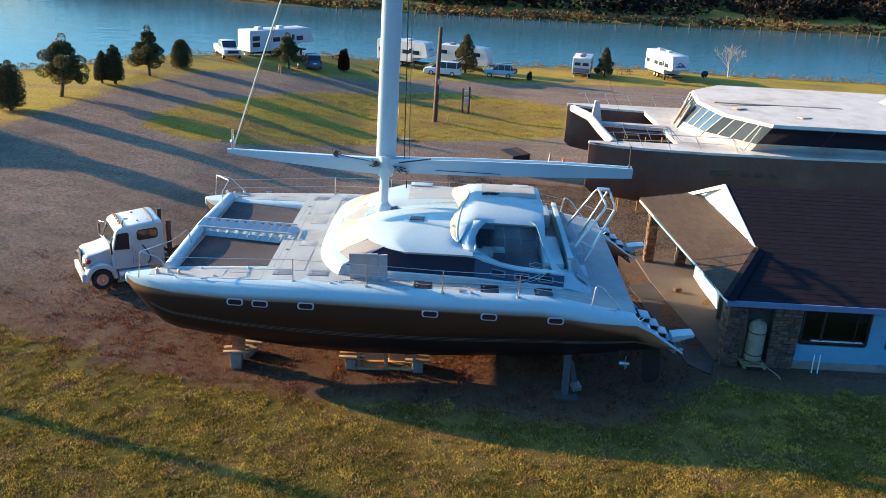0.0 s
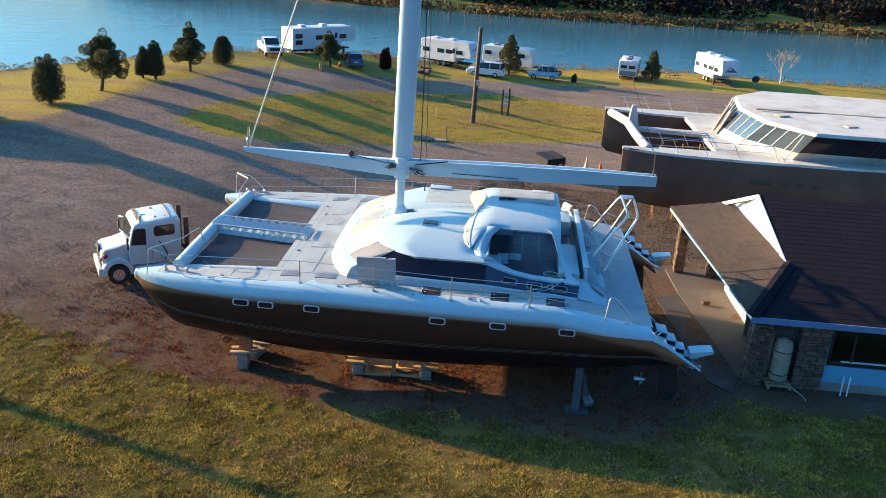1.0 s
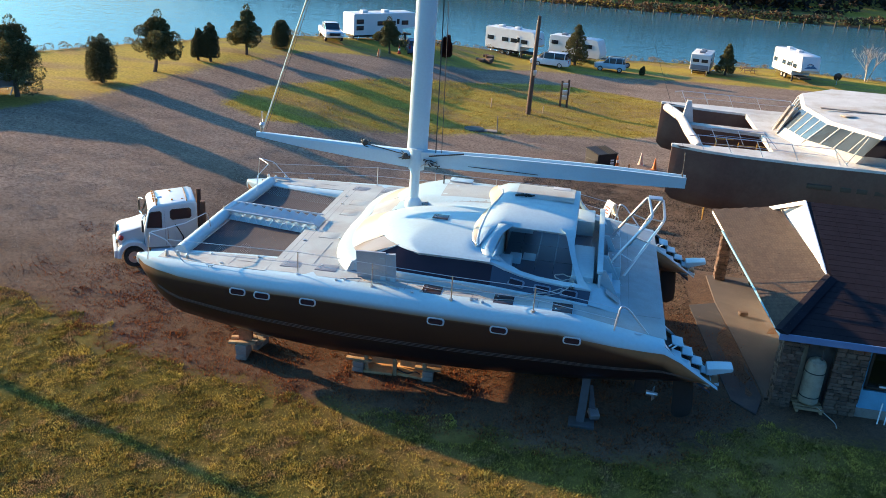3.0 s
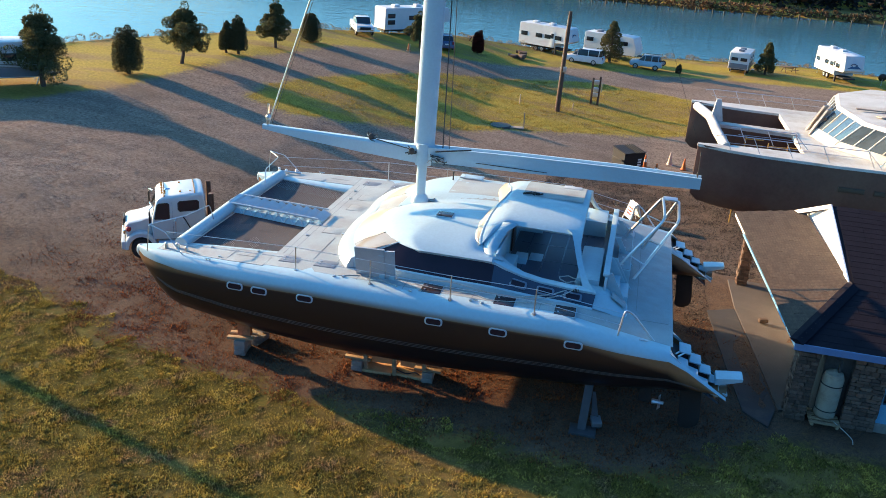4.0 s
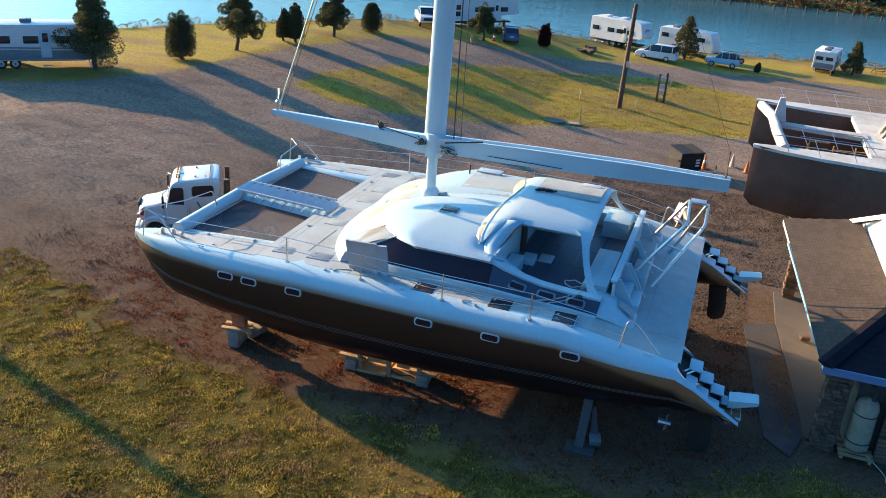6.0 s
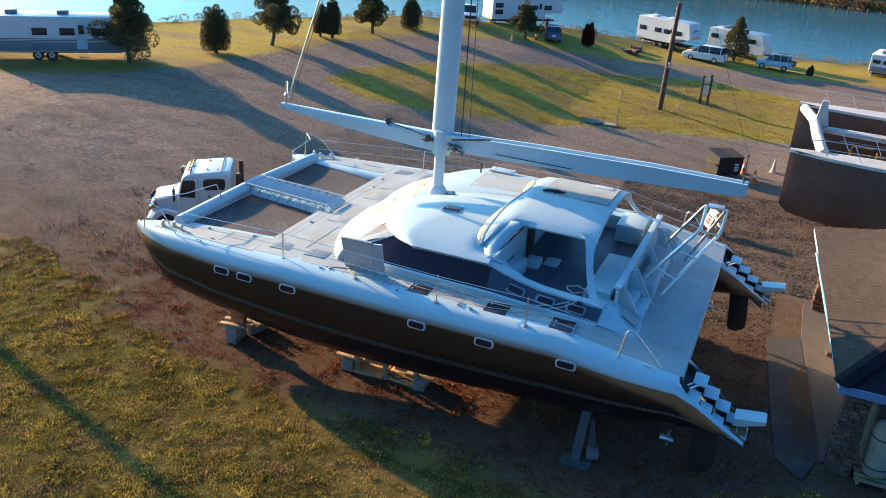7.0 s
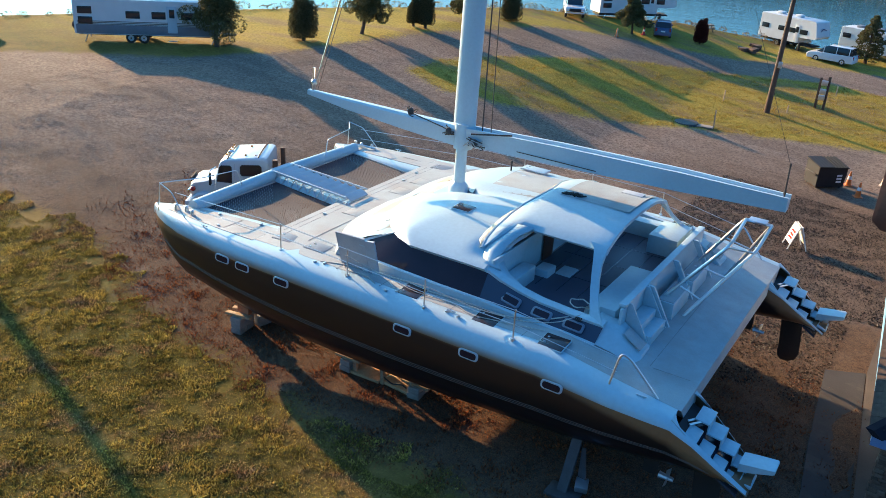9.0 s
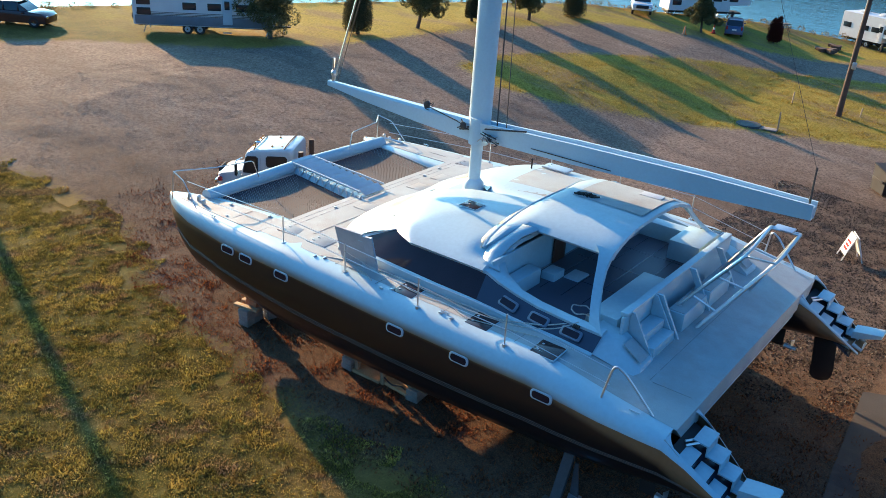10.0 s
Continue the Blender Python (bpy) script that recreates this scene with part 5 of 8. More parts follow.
part("front_wall", siding_wall(16.1, 42, 2.4, 0.3, 3.1, ((16.25, 19.1, 1.22, 3.0), (19.9, 23.5, 1.22, 3.0), (25, 27, 1.2, 3.0))), SIDING, house, "sky-blue lapped siding", 20)
bm = B()
box(bm, hp(29, 2.45, 0.1), (26, 0.2, 0.5), bevel=0.02)
part("foundation", bm, CONC, house)
for x0, x1 in ((16.25, 19.1), (19.9, 23.5)):
    w = new("window")
    w.parent = house
    w.location = hp((x0 + x1) / 2, 2.42, 1.22)
    hw = (x1 - x0) / 2
    for c, s_ in (((0, 0, 0.04), (hw * 2, 0.16, 0.1)), ((0, 0, 1.74), (hw * 2, 0.16, 0.08)), ((-hw + 0.04, 0, 0.9), (0.09, 0.16, 1.8)), ((hw - 0.04, 0, 0.9), (0.09, 0.16, 1.8)), ((-hw * 0.36, 0.01, 0.9), (0.09, 0.12, 1.7)), ((hw * 0.62, 0.02, 0.9), (0.05, 0.08, 1.7))):
        bm = B()
        box(bm, c, s_, bevel=0.01)
        part("window_frame", bm, WINFR, w)
    for a, b in ((-hw, -hw * 0.36), (-hw * 0.36, hw)):
        bm = B()
        box(bm, ((a + b) / 2, 0.06, 0.9), (b - a - 0.08, 0.012, 1.62))
        pn = part("pane", bm, glass("window_glass", (0.75, 0.78, 0.8), 0.01), w)
        pn.visible_shadow = False
    bm = B()
    box(bm, (0.12 * hw, -0.01, 0.1), (hw * 1.5, 0.1, 0.04), bevel=0.008)
    part("window_sill", bm, TRIMW, w)
bm = B()
box(bm, hp(28, 7.0, 1.5), (27.5, 0.1, 3.0))
part("inner_wall", bm, ROOM, house)
bm = B()
box(bm, hp(28.5, 4.8, 0.15), (26, 4.4, 0.1))
part("inner_floor", bm, ROOM, house)
# west wall and porch
bm = B()
box(bm, hp(14.85, 9.6, 1.2), (0.16, 7.0, 3.1), bevel=0.01)
part("porch_wall", bm, TRIMW, house, "white porch wall")
bm = B()
box(bm, hp(14.75, 4.4, 1.4), (1.2, 3.4, 3.0), bevel=0.01)
part("corner_core", bm, MORTAR, house)
bm = B()
box(bm, hp(29.2, 17.0, 1.1), (26, 0.16, 3.6), bevel=0.01)
part("back_wall", bm, SIDING, house)
STONE_MESHES = []
for k in range(6):
    bm = B()
    box(bm, (0, 0, 0), (1, 1, 1), bevel=0.12)
    for v in bm.verts:
        v.co += Vector((rng.uniform(-0.09, 0.09), rng.uniform(-0.05, 0.05), rng.uniform(-0.09, 0.09)))
    STONE_MESHES.append(to_mesh("stone", bm, STONE, 40))


def stones(parent, x0, x1, y0, y1, z0, z1, faces, size=(0.2, 0.08)):
    """Rough ledge stones on the faces of a pier, each an object of its own."""
    core = B()
    box(core, hp((x0 + x1) / 2, (y0 + y1) / 2, (z0 + z1) / 2), (x1 - x0 - 0.1, y1 - y0 - 0.1, z1 - z0))
    pier = part("stone_pier", core, MORTAR, parent, "pier of tan ledge stone")
    for f in faces:
        a0, a1 = (x0, x1) if f in "sn" else (y0, y1)
        z = z0
        while z < z1 - 0.04:
            h = rng.uniform(0.7, 1.5) * size[1] * 1.3
            h = min(h, z1 - z)
            a = a0
            while a < a1 - 0.03:
                w = min(rng.uniform(0.6, 1.7) * size[0], a1 - a)
                o = new("stone", rng.choice(STONE_MESHES))
                o.parent = pier
                d = rng.uniform(0.1, 0.17)
                m_ = a + w / 2
                off = rng.uniform(-0.02, 0.02)
                if f == "s":
                    o.location, o.scale = hp(m_, y0 + 0.05 + off, z + h / 2), (w * 0.93, d, h * 0.9)
                elif f == "n":
                    o.location, o.scale = hp(m_, y1 - 0.05 + off, z + h / 2), (w * 0.93, d, h * 0.9)
                elif f == "w":
                    o.location, o.scale = hp(x0 + 0.05 + off, m_, z + h / 2), (d, w * 0.93, h * 0.9)
                else:
                    o.location, o.scale = hp(x1 - 0.05 + off, m_, z + h / 2), (d, w * 0.93, h * 0.9)
                a += w
            z += h
    return pier


stones(house, 13.15, 13.85, 2.25, 2.95, 0.0, 2.9, "sw")
stones(house, 15.0, 16.15, 2.25, 2.9, 0.0, 2.95, "s", (0.26, 0.1))
stones(house, 12.55, 13.05, 15.35, 15.85, -0.8, 2.9, "sw", (0.24, 0.11))
stones(house, 14.3, 14.8, 15.1, 15.6, -0.75, 2.9, "sw", (0.24, 0.11))

# shingle courses laid on the sunlit porch roof
c0, c1, c2, c3 = [Vector(p) for p in (PORCH[3], PORCH[0], PORCH[1], PORCH[2])]
nrm = (c1 - c0).cross(c2 - c1).normalized()
nrm = nrm if nrm.z > 0 else -nrm
courses, per = 13, 20
sh_me = []
for k in range(3):
    bm = B()
    box(bm, (0, 0, 0), (1, 1, 1))
    sh_me.append(to_mesh("shingle", bm, SHING, None))
for i in range(courses):
    u0, u1 = i / courses, (i + 1) / courses
    for j in range(per):
        v0, v1 = (j + (0.5 if i % 2 else 0)) / per, (j + 1 + (0.5 if i % 2 else 0)) / per
        if v0 > 0.985:
            continue
        v1 = min(v1, 1.0)
        pa = (c0.lerp(c1, v0)).lerp(c3.lerp(c2, v0), u0)
        pb = (c0.lerp(c1, v1)).lerp(c3.lerp(c2, v1), u0)
        pc = (c0.lerp(c1, (v0 + v1) / 2)).lerp(c3.lerp(c2, (v0 + v1) / 2), u1)
        mid_ = (pa + pb) / 2
        ex, ey = pb - pa, pc - mid_
        o = new("shingle", rng.choice(sh_me))
        o.parent = porch_roof
        X, Y = ex.normalized(), (ey - ex.normalized() * ey.dot(ex.normalized())).normalized()
        m3 = Matrix((X, Y, X.cross(Y))).transposed().to_4x4()
        cc = (mid_ + pc) / 2 + nrm * (0.137 + rng.uniform(-0.005, 0.005))
        o.matrix_basis = Matrix.Translation(Vector(hp(*cc))) @ m3 @ Matrix.Rotation(radians(-1.2), 4, "X") @ Matrix.Diagonal((ex.length * 0.975, ey.length * 1.0, 0.02, 1))
bm = B()
a_, b_ = Vector(PORCH[0]) + Vector((0, 0, 0.05)), Vector(PORCH[1]) + Vector((0, 0, 0.07))
loft(bm, [[p + Vector(q) for q in ((-0.2, 0.11, 0.1), (0, 0, 0.15), (0.24, -0.13, 0.02), (0, 0, -0.02))] for p in (Vector(hp(*a_)), Vector(hp(*b_)))])
part("hip_cap", bm, SHING2, house, "dark hip cap shingles")
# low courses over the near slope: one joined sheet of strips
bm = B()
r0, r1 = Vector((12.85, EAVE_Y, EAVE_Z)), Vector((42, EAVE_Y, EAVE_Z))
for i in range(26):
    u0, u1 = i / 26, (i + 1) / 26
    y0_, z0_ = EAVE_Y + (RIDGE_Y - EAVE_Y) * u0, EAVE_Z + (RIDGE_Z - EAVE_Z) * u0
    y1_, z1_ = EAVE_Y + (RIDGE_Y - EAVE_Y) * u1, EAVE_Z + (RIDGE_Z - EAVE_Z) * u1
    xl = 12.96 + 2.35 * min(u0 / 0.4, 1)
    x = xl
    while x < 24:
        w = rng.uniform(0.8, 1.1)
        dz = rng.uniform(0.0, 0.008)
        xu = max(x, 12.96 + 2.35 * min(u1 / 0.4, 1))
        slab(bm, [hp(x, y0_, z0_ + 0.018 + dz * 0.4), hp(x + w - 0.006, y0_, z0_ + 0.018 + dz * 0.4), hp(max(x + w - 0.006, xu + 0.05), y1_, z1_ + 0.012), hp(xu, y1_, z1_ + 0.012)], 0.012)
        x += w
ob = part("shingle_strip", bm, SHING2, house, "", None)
ob["kind"] = "stuff"

# porch slab, concrete drive
for nm, poly, lab in (("porch_slab", [(12.2, 16.0), (15.3, 16.3), (15.2, 3.0), (13.0, 2.6), (12.2, 11.9)], "sunlit tan concrete porch slab"), ("concrete_pad", [(10.9, 11.1), (12.18, 11.85), (12.9, 2.6), (12.5, 1.3), (11.7, 2.1), (11.3, 5.8)], "worn concrete pad behind the stern, darkened for the boat's shadow")):
    bm = B()
    prism(bm, poly, -0.3, 0.0)
    # the pad's near-black tone stands in for the boat's shadow across it
    ob = whole(nm, bm, mat(nm + "_concrete", (0.075, 0.056, 0.045) if "porch" in nm else (0.035, 0.03, 0.03), 0.9, vary=0.18, scale=1.2, fine=25, bump=0.2, dirt=(0.09, 0.07, 0.055), dirt_at=0.6), lab, "pavement", kind="structure")
    ys = [p[1] for p in poly]
    if nm == "porch_slab":
        for v in ob.data.vertices:
            v.co.z += float(base_z(v.co.x, v.co.y)) * 0.95 + 0.08
    else:
        for v in ob.data.vertices:
            v.co.z += float(base_z(v.co.x, v.co.y)) + 0.06
bm = B()
box(bm, (0, 0, 0.1), (0.42, 0.26, 0.2), bevel=0.07)
whole("loose_stone", bm, STONE, "tan stone lying on the porch slab", "stone", at=pose(13.3, 10.6, -0.215, 0, 0, 20))
# old cylindrical tank in the niche
tank = thing("water_tank", 14.45, 2.35, 0.1, "old cream steel tank strapped on a wooden pallet", "tank")
TANKM = mat("cream_tank_paint", (0.3, 0.26, 0.19), 0.5, vary=0.15, scale=3, dirt=(0.18, 0.12, 0.08), dirt_at=0.56)
bm = B()
tube(bm, [(0, 0, 0.22), (0, 0, 0.3), (0, 0, 1.75), (0, 0, 1.95), (0, 0, 2.05), (0, 0, 2.1)], [0.3, 0.36, 0.36, 0.3, 0.16, 0.05], 18)
part("tank_body", bm, TANKM, tank)
for z in (0.55, 1.55):
    bm = B()
    tube(bm, [(0.37 * math.cos(a), 0.37 * math.sin(a), z) for a in np.linspace(0, 2 * math.pi, 20)], 0.02, 5)
    part("strap", bm, BLACKR, tank)
bm = B()
tube(bm, bend([(0.1, -0.1, 2.05), (0.1, -0.1, 2.5), (-0.1, -0.2, 2.6)], 4, 0.1), 0.05, 8)
part("valve_pipe", bm, DARKROPE, tank)
for j in range(4):
    bm = B()
    box(bm, (0, -0.4 + 0.27 * j, 0.12), (1.05, 0.16, 0.05), bevel=0.008)
    part("pallet_board", bm, WOOD, tank)
for x in (-0.42, 0.42):
    bm = B()
    box(bm, (x, 0, 0.05), (0.1, 1.0, 0.09), bevel=0.008)
    part("pallet_runner", bm, WOOD, tank)
bm = B()
tube(bm, bend([(0.3, -0.3, 0.2), (0.7, -0.6, 0.02), (0.85, -1.0, 0.02), (0.8, -1.3, 0.02)], 4, 0.2), 0.015, 5)
part("hose", bm, ROPE, tank)
for x in (17.0, 17.25):
    bm = B()
    tube(bm, [hp(x, 2.25, 0.75), hp(x - 0.1, 2.0, -0.0)], 0.025, 6)
    part("pipe", bm, TRIMW, house)

# ---- the big unfinished catamaran beyond ----
CHOC = mat("chocolate_primer_hull", (0.085, 0.042, 0.033), 0.5, vary=0.18, scale=0.35, fine=6, dirt=(0.13, 0.085, 0.06), dirt_at=0.58)
OLDW = mat("weathered_white_deck", (0.47, 0.46, 0.43), 0.65, vary=0.14, scale=0.8, fine=20, dirt=(0.33, 0.28, 0.22), dirt_at=0.56)
WINS = mat("blue_reflecting_screen", (0.05, 0.07, 0.09), 0.05, vary=0.2, scale=1, coat=0.4)
big = thing("big_catamaran", 10.2, 31.5, gz(11, 31), "unfinished large catamaran with chocolate hulls and a weathered white roof", "catamaran")
BZ = gz(11, 31)


def bp(x, y, z):
    return Vector((x - 10.2, y - 31.5, z - BZ))


for y0, sgn in ((25.2, -1), (38.0, 1)):
    bm = B()
    rings = []
    for x, hw, zt, zb in ((10.25, 0.12, 4.02, 0.95), (10.7, 0.3, 4.0, 0.55), (12, 0.62, 3.97, 0.3), (14, 0.85, 3.93, 0.1), (18, 1.0, 3.9, -0.1), (24, 1.1, 3.95, -0.15), (34, 1.1, 4.1, -0.1), (46, 1.0, 4.2, 0.3)):
        rings.append([bp(x, y0 - hw, zt), bp(x, y0 - hw * 1.02, zt - 1.2), bp(x, y0 - hw * 0.95, zb + 1.2), bp(x, y0 - hw * 0.6, zb + 0.3), bp(x, y0, zb), bp(x, y0 + hw * 0.6, zb + 0.3), bp(x, y0 + hw * 0.95, zb + 1.2), bp(x, y0 + hw, zt)])
    loft(bm, rings)
    h = part("hull", bm, CHOC, big, "chocolate-brown hull with a plumb bow", 40)
    bm = B()
    loft(bm, [[bp(x, y0 - hw, zt + 0.01), bp(x, y0 + hw, zt + 0.01), bp(x, y0 + hw + 0.03, zt - 0.14), bp(x, y0 - hw - 0.03, zt - 0.14)] for x, hw, zt in ((10.22, 0.14, 4.02), (12, 0.64, 3.97), (14, 0.87, 3.94), (18, 1.02, 3.91), (24, 1.12, 3.96), (34, 1.12, 4.11), (46, 1.02, 4.21))])
    part("deck_edge", bm, OLDW, h)
    for x in (18.9, 20.4, 21.3, 22.3, 23.3, 24.6, 26.5):
        bm = B()
        box(bm, bp(x, y0 + sgn * 1.03 if sgn < 0 else y0 - 1.03, 2.6), (1.4 if x < 19 else 0.6, 0.12, 0.3), bevel=0.03)
        part("portlight", bm, WINFR, h)
    for x in (18.5, 24, 30):
        bm = B()
        box(bm, bp(x, y0, (BZ + 0.25) / 2 + BZ * 0.5 - 0.1), (0.7, 0.6, 1.5), bevel=0.03)
        part("support_block", bm, CONC, h)
# fore deck with the wells on both sides of the middle beam
for nm, quad in (("fore_deck", [(16.4, 26.2, 3.92), (24.5, 26.0, 3.95), (24.5, 37.2, 3.95), (16.2, 37.2, 3.92)]),):
    bm = B()
    slab(bm, [bp(*p) for p in quad], 0.3)
    part(nm, bm, OLDW, big, "stained white fore deck")
bm = B()
tube(bm, [bp(11.9, 25.6, 3.85), bp(11.5, 28.6, 4.05), bp(11.2, 32.0, 4.25), bp(10.6, 36.9, 3.85)], 0.3, 14)
part("crossbeam", bm, OLDW, big, "white forward crossbeam")
bm = B()
loft(bm, [[bp(11.2, 31.3, 4.1), bp(12.0, 31.6, 4.1), bp(11.9, 32.0, 4.1), bp(11.2, 32.0, 4.1)], [bp(11.4, 31.6, 5.5), bp(11.7, 31.7, 5.5), bp(11.7, 31.9, 5.5), bp(11.4, 31.9, 5.5)]])
part("striker_fin", bm, OLDW, big, "white upright fin on the crossbeam")
bm = B()
slab(bm, [bp(11.5, 31.2, 4.0), bp(16.6, 30.6, 3.98), bp(16.6, 31.8, 3.98), bp(11.5, 32.0, 4.0)], 0.22)
part("middle_beam", bm, OLDW, big)
YEL = mat("yellow_scaffold_paint", (0.45, 0.26, 0.05), 0.5, vary=0.2, scale=6)
for x, y in ((13.2, 28.0), (14.6, 28.2), (15.8, 28.5), (13.4, 29.6)):
    bm = B()
    tube(bm, [bp(x, y, BZ), bp(x, y, 3.8)], 0.04, 6)
    tube(bm, [bp(x, y, 3.0), bp(x + 1.1, y + 0.1, 3.0)], 0.035, 6)
    tube(bm, [bp(x, y, 3.6), bp(x + 1.1, y + 0.1, 3.6)], 0.035, 6)
    part("scaffold", bm, YEL, big, "yellow scaffold tubes below the deck well")
for y, lean_ in ((24.6, -0.1), (38.6, 0.25), (27.0, 0.0)):
    xs_ = (11.6, 13.2, 15.0, 17.0, 19.4) if y != 27.0 else (12.6, 14.2, 15.8)
    bm = B()
    tube(bm, [bp(xs_[0] - 0.5, y, 4.75)] + [bp(x, y, 4.85) for x in xs_] + [bp(xs_[-1] + 0.9, y, 3.95)], 0.025, 6)
    part("rail", bm, STEEL, big)
    bm = B()
    tube(bm, [bp(xs_[0], y, 4.4)] + [bp(x, y, 4.42) for x in xs_[1:]], 0.015, 5)
    part("rail", bm, STEEL, big)
    for x in xs_:
        bm = B()
        tube(bm, [bp(x, y, 4.85), bp(x + 0.5, y + 0.02, 3.95)], 0.025, 6)
        part("rail_post", bm, STEEL, big)
# raised saloon: raked screens and wide roof
ROOFP = [(18.6, 31.3), (19.3, 27.0), (21.6, 24.1), (46, 24.0), (46, 39.0), (22, 39.0), (19.3, 36.0)]
bm = B()
lo = [bp(x, y, 5.75) for x, y in ROOFP]
hi = [bp(31 + (x - 31) * 0.985, 31.5 + (y - 31.5) * 0.985, 5.97) for x, y in ROOFP]
crown = [bp(31 + (x - 31) * 0.55, 31.5 + (y - 31.5) * 0.45, 6.15) for x, y in ROOFP]
loft(bm, [lo, hi, crown])
part("saloon_roof", bm, OLDW, big, "broad weathered white saloon roof", 30)
BASEP = [(17.3, 31.3), (18.2, 28.3), (20.9, 25.3), (46, 25.0), (46, 38.2), (21, 38.2), (18.2, 34.8)]
n_ = len(ROOFP)
for k in range(n_):
    j = (k + 1) % n_
    a0, a1 = Vector((*BASEP[k], 3.95)), Vector((*BASEP[j], 3.95))
    b0, b1 = Vector((*ROOFP[k], 5.77)), Vector((*ROOFP[j], 5.77))
    front = k in (0, 1, 5, 6)
    cnt = 4 if front else 6
    bm = B()
    slab(bm, [bp(*p) for p in (a0, a1, a0.lerp(b0, 0.32) + (a1 - a0), a0.lerp(b0, 0.32))], 0.06)
    part("screen_sill", bm, OLDW, big)
    for c in range(cnt):
        u0, u1 = c / cnt, (c + 1) / cnt
        p = [a0.lerp(a1, u).lerp(b0.lerp(b1, u), w_) for u, w_ in ((u0, 0.3), (u1, 0.3), (u1, 1), (u0, 1))]
        bm = B()
        slab(bm, [bp(*q) for q in p], 0.04)
        part("saloon_window", bm, WINS if front else SMOKE, big)
        bm = B()
        tube(bm, [bp(*p[0]), bp(*p[3])], 0.05 if front else 0.03, 5)
        part("mullion", bm, OLDW if front else WINFR, big)
for y in (31.0, 32.2):
    bm = B()
    slab(bm, [bp(17.3, y, 4.0), bp(17.6, y + 0.35, 4.0), bp(18.4, y + 0.35, 5.7), bp(18.1, y, 5.7)], 0.12)
    part("leaning_door", bm, OLDW, big, "white panel leaning in the saloon entrance")
bm = B()
box(bm, bp(18.3, 31.7, 4.6), (0.5, 1.2, 1.1), bevel=0.03)
part("crate", bm, mat("raw_orange_ply", (0.4, 0.2, 0.09), 0.8, vary=0.3, scale=3), big)
bm = B()
loft(bm, [[bp(32.5, 29.5, 6.0), bp(32.5, 34.0, 6.0), bp(37.5, 34.0, 6.0), bp(37.5, 29.5, 6.0)], [bp(33.8, 30, 6.9), bp(33.8, 33.4, 6.9), bp(37.4, 33.4, 6.9), bp(37.4, 30, 6.9)]])
part("flybridge", bm, OLDW, big)
bm = B()
box(bm, bp(24, 30.2, 6.14), (9, 0.25, 0.08), bevel=0.02)
part("roof_seam", bm, CONC, big)
for x, y in ((20.8, 28.6), (27, 33), (24.5, 26.5)):
    bm = B()
    box(bm, bp(x, y, 6.1), (0.8, 0.5, 0.06), Euler((0, 0, 0.4)), bevel=0.02)
    part("roof_patch", bm, mat("tan_bare_patch", (0.42, 0.36, 0.28), 0.8, vary=0.2, scale=3), big)
bm = B()
tube(bm, [bp(21.0, 24.3, 5.75), bp(20.2, 24.5, 4.1)], 0.045, 6)
part("roof_post", bm, OLDW, big)

# ---- white sleeper tractor in front of the bows ----
TRW = mat("white_truck_paint", (0.52, 0.55, 0.555), 0.35, vary=0.05, scale=2, coat=0.3, dirt=(0.4, 0.36, 0.3), dirt_at=0.66)
CHROME = mat("chrome", (0.7, 0.7, 0.72), 0.12, 1.0, vary=0.05)
RUSTB = mat("rusty_brown_stack", (0.1, 0.05, 0.03), 0.7, vary=0.3, scale=6)
CARGL = mat("vehicle_glass", (0.02, 0.025, 0.03), 0.05, vary=0.1, coat=0.3)
TYRE = mat("tyre_rubber", (0.02, 0.019, 0.018), 0.85, vary=0.25, scale=8, dirt=(0.09, 0.075, 0.06), dirt_at=0.6)
LAMPR = mat("red_lamp_lens", (0.35, 0.02, 0.015), 0.25, vary=0.1)
LAMPA = mat("amber_lamp_lens", (0.5, 0.2, 0.03), 0.3, vary=0.1)


def wheel(parent, x, y, z, r, w, rim_m=None):
    t_ = B()
    prof = [(r * 0.58, -w / 2), (r * 0.9, -w / 2), (r, -w / 2 * 0.7), (r, w / 2 * 0.7), (r * 0.9, w / 2), (r * 0.58, w / 2)]
    rings = [[(x + rr * math.cos(a), y + yy, z + rr * math.sin(a)) for rr, yy in prof] for a in np.linspace(0, 2 * math.pi, 20)]
    loft(t_, rings, closed=True, cap=False)
    wh = part("wheel", t_, TYRE, parent)
    bm = B()
    tube(bm, [(x, y - w * 0.42, z), (x, y + w * 0.42, z)], r * 0.6, 16)
    rim = part("rim", bm, rim_m or ALU, wh)
    bm = B()
    tube(bm, [(x, y - w * 0.5, z), (x, y + w * 0.5, z)], r * 0.17, 8)
    part("hub", bm, CHROME, wh)
    return wh


def profile_body(pts, ys):
    """Lofts a side outline (x, z) across the widths: rows of (y, inset towards the middle, drop)."""
    bm = B()
    cx = sum(p[0] for p in pts) / len(pts)
    zb = min(p[1] for p in pts)
    loft(bm, [[(cx + (x - cx) * (1 - ins), y, zb + (z - zb) * (1 - ins * 0.6)) for x, z in pts] for y, ins in ys])
    return bm


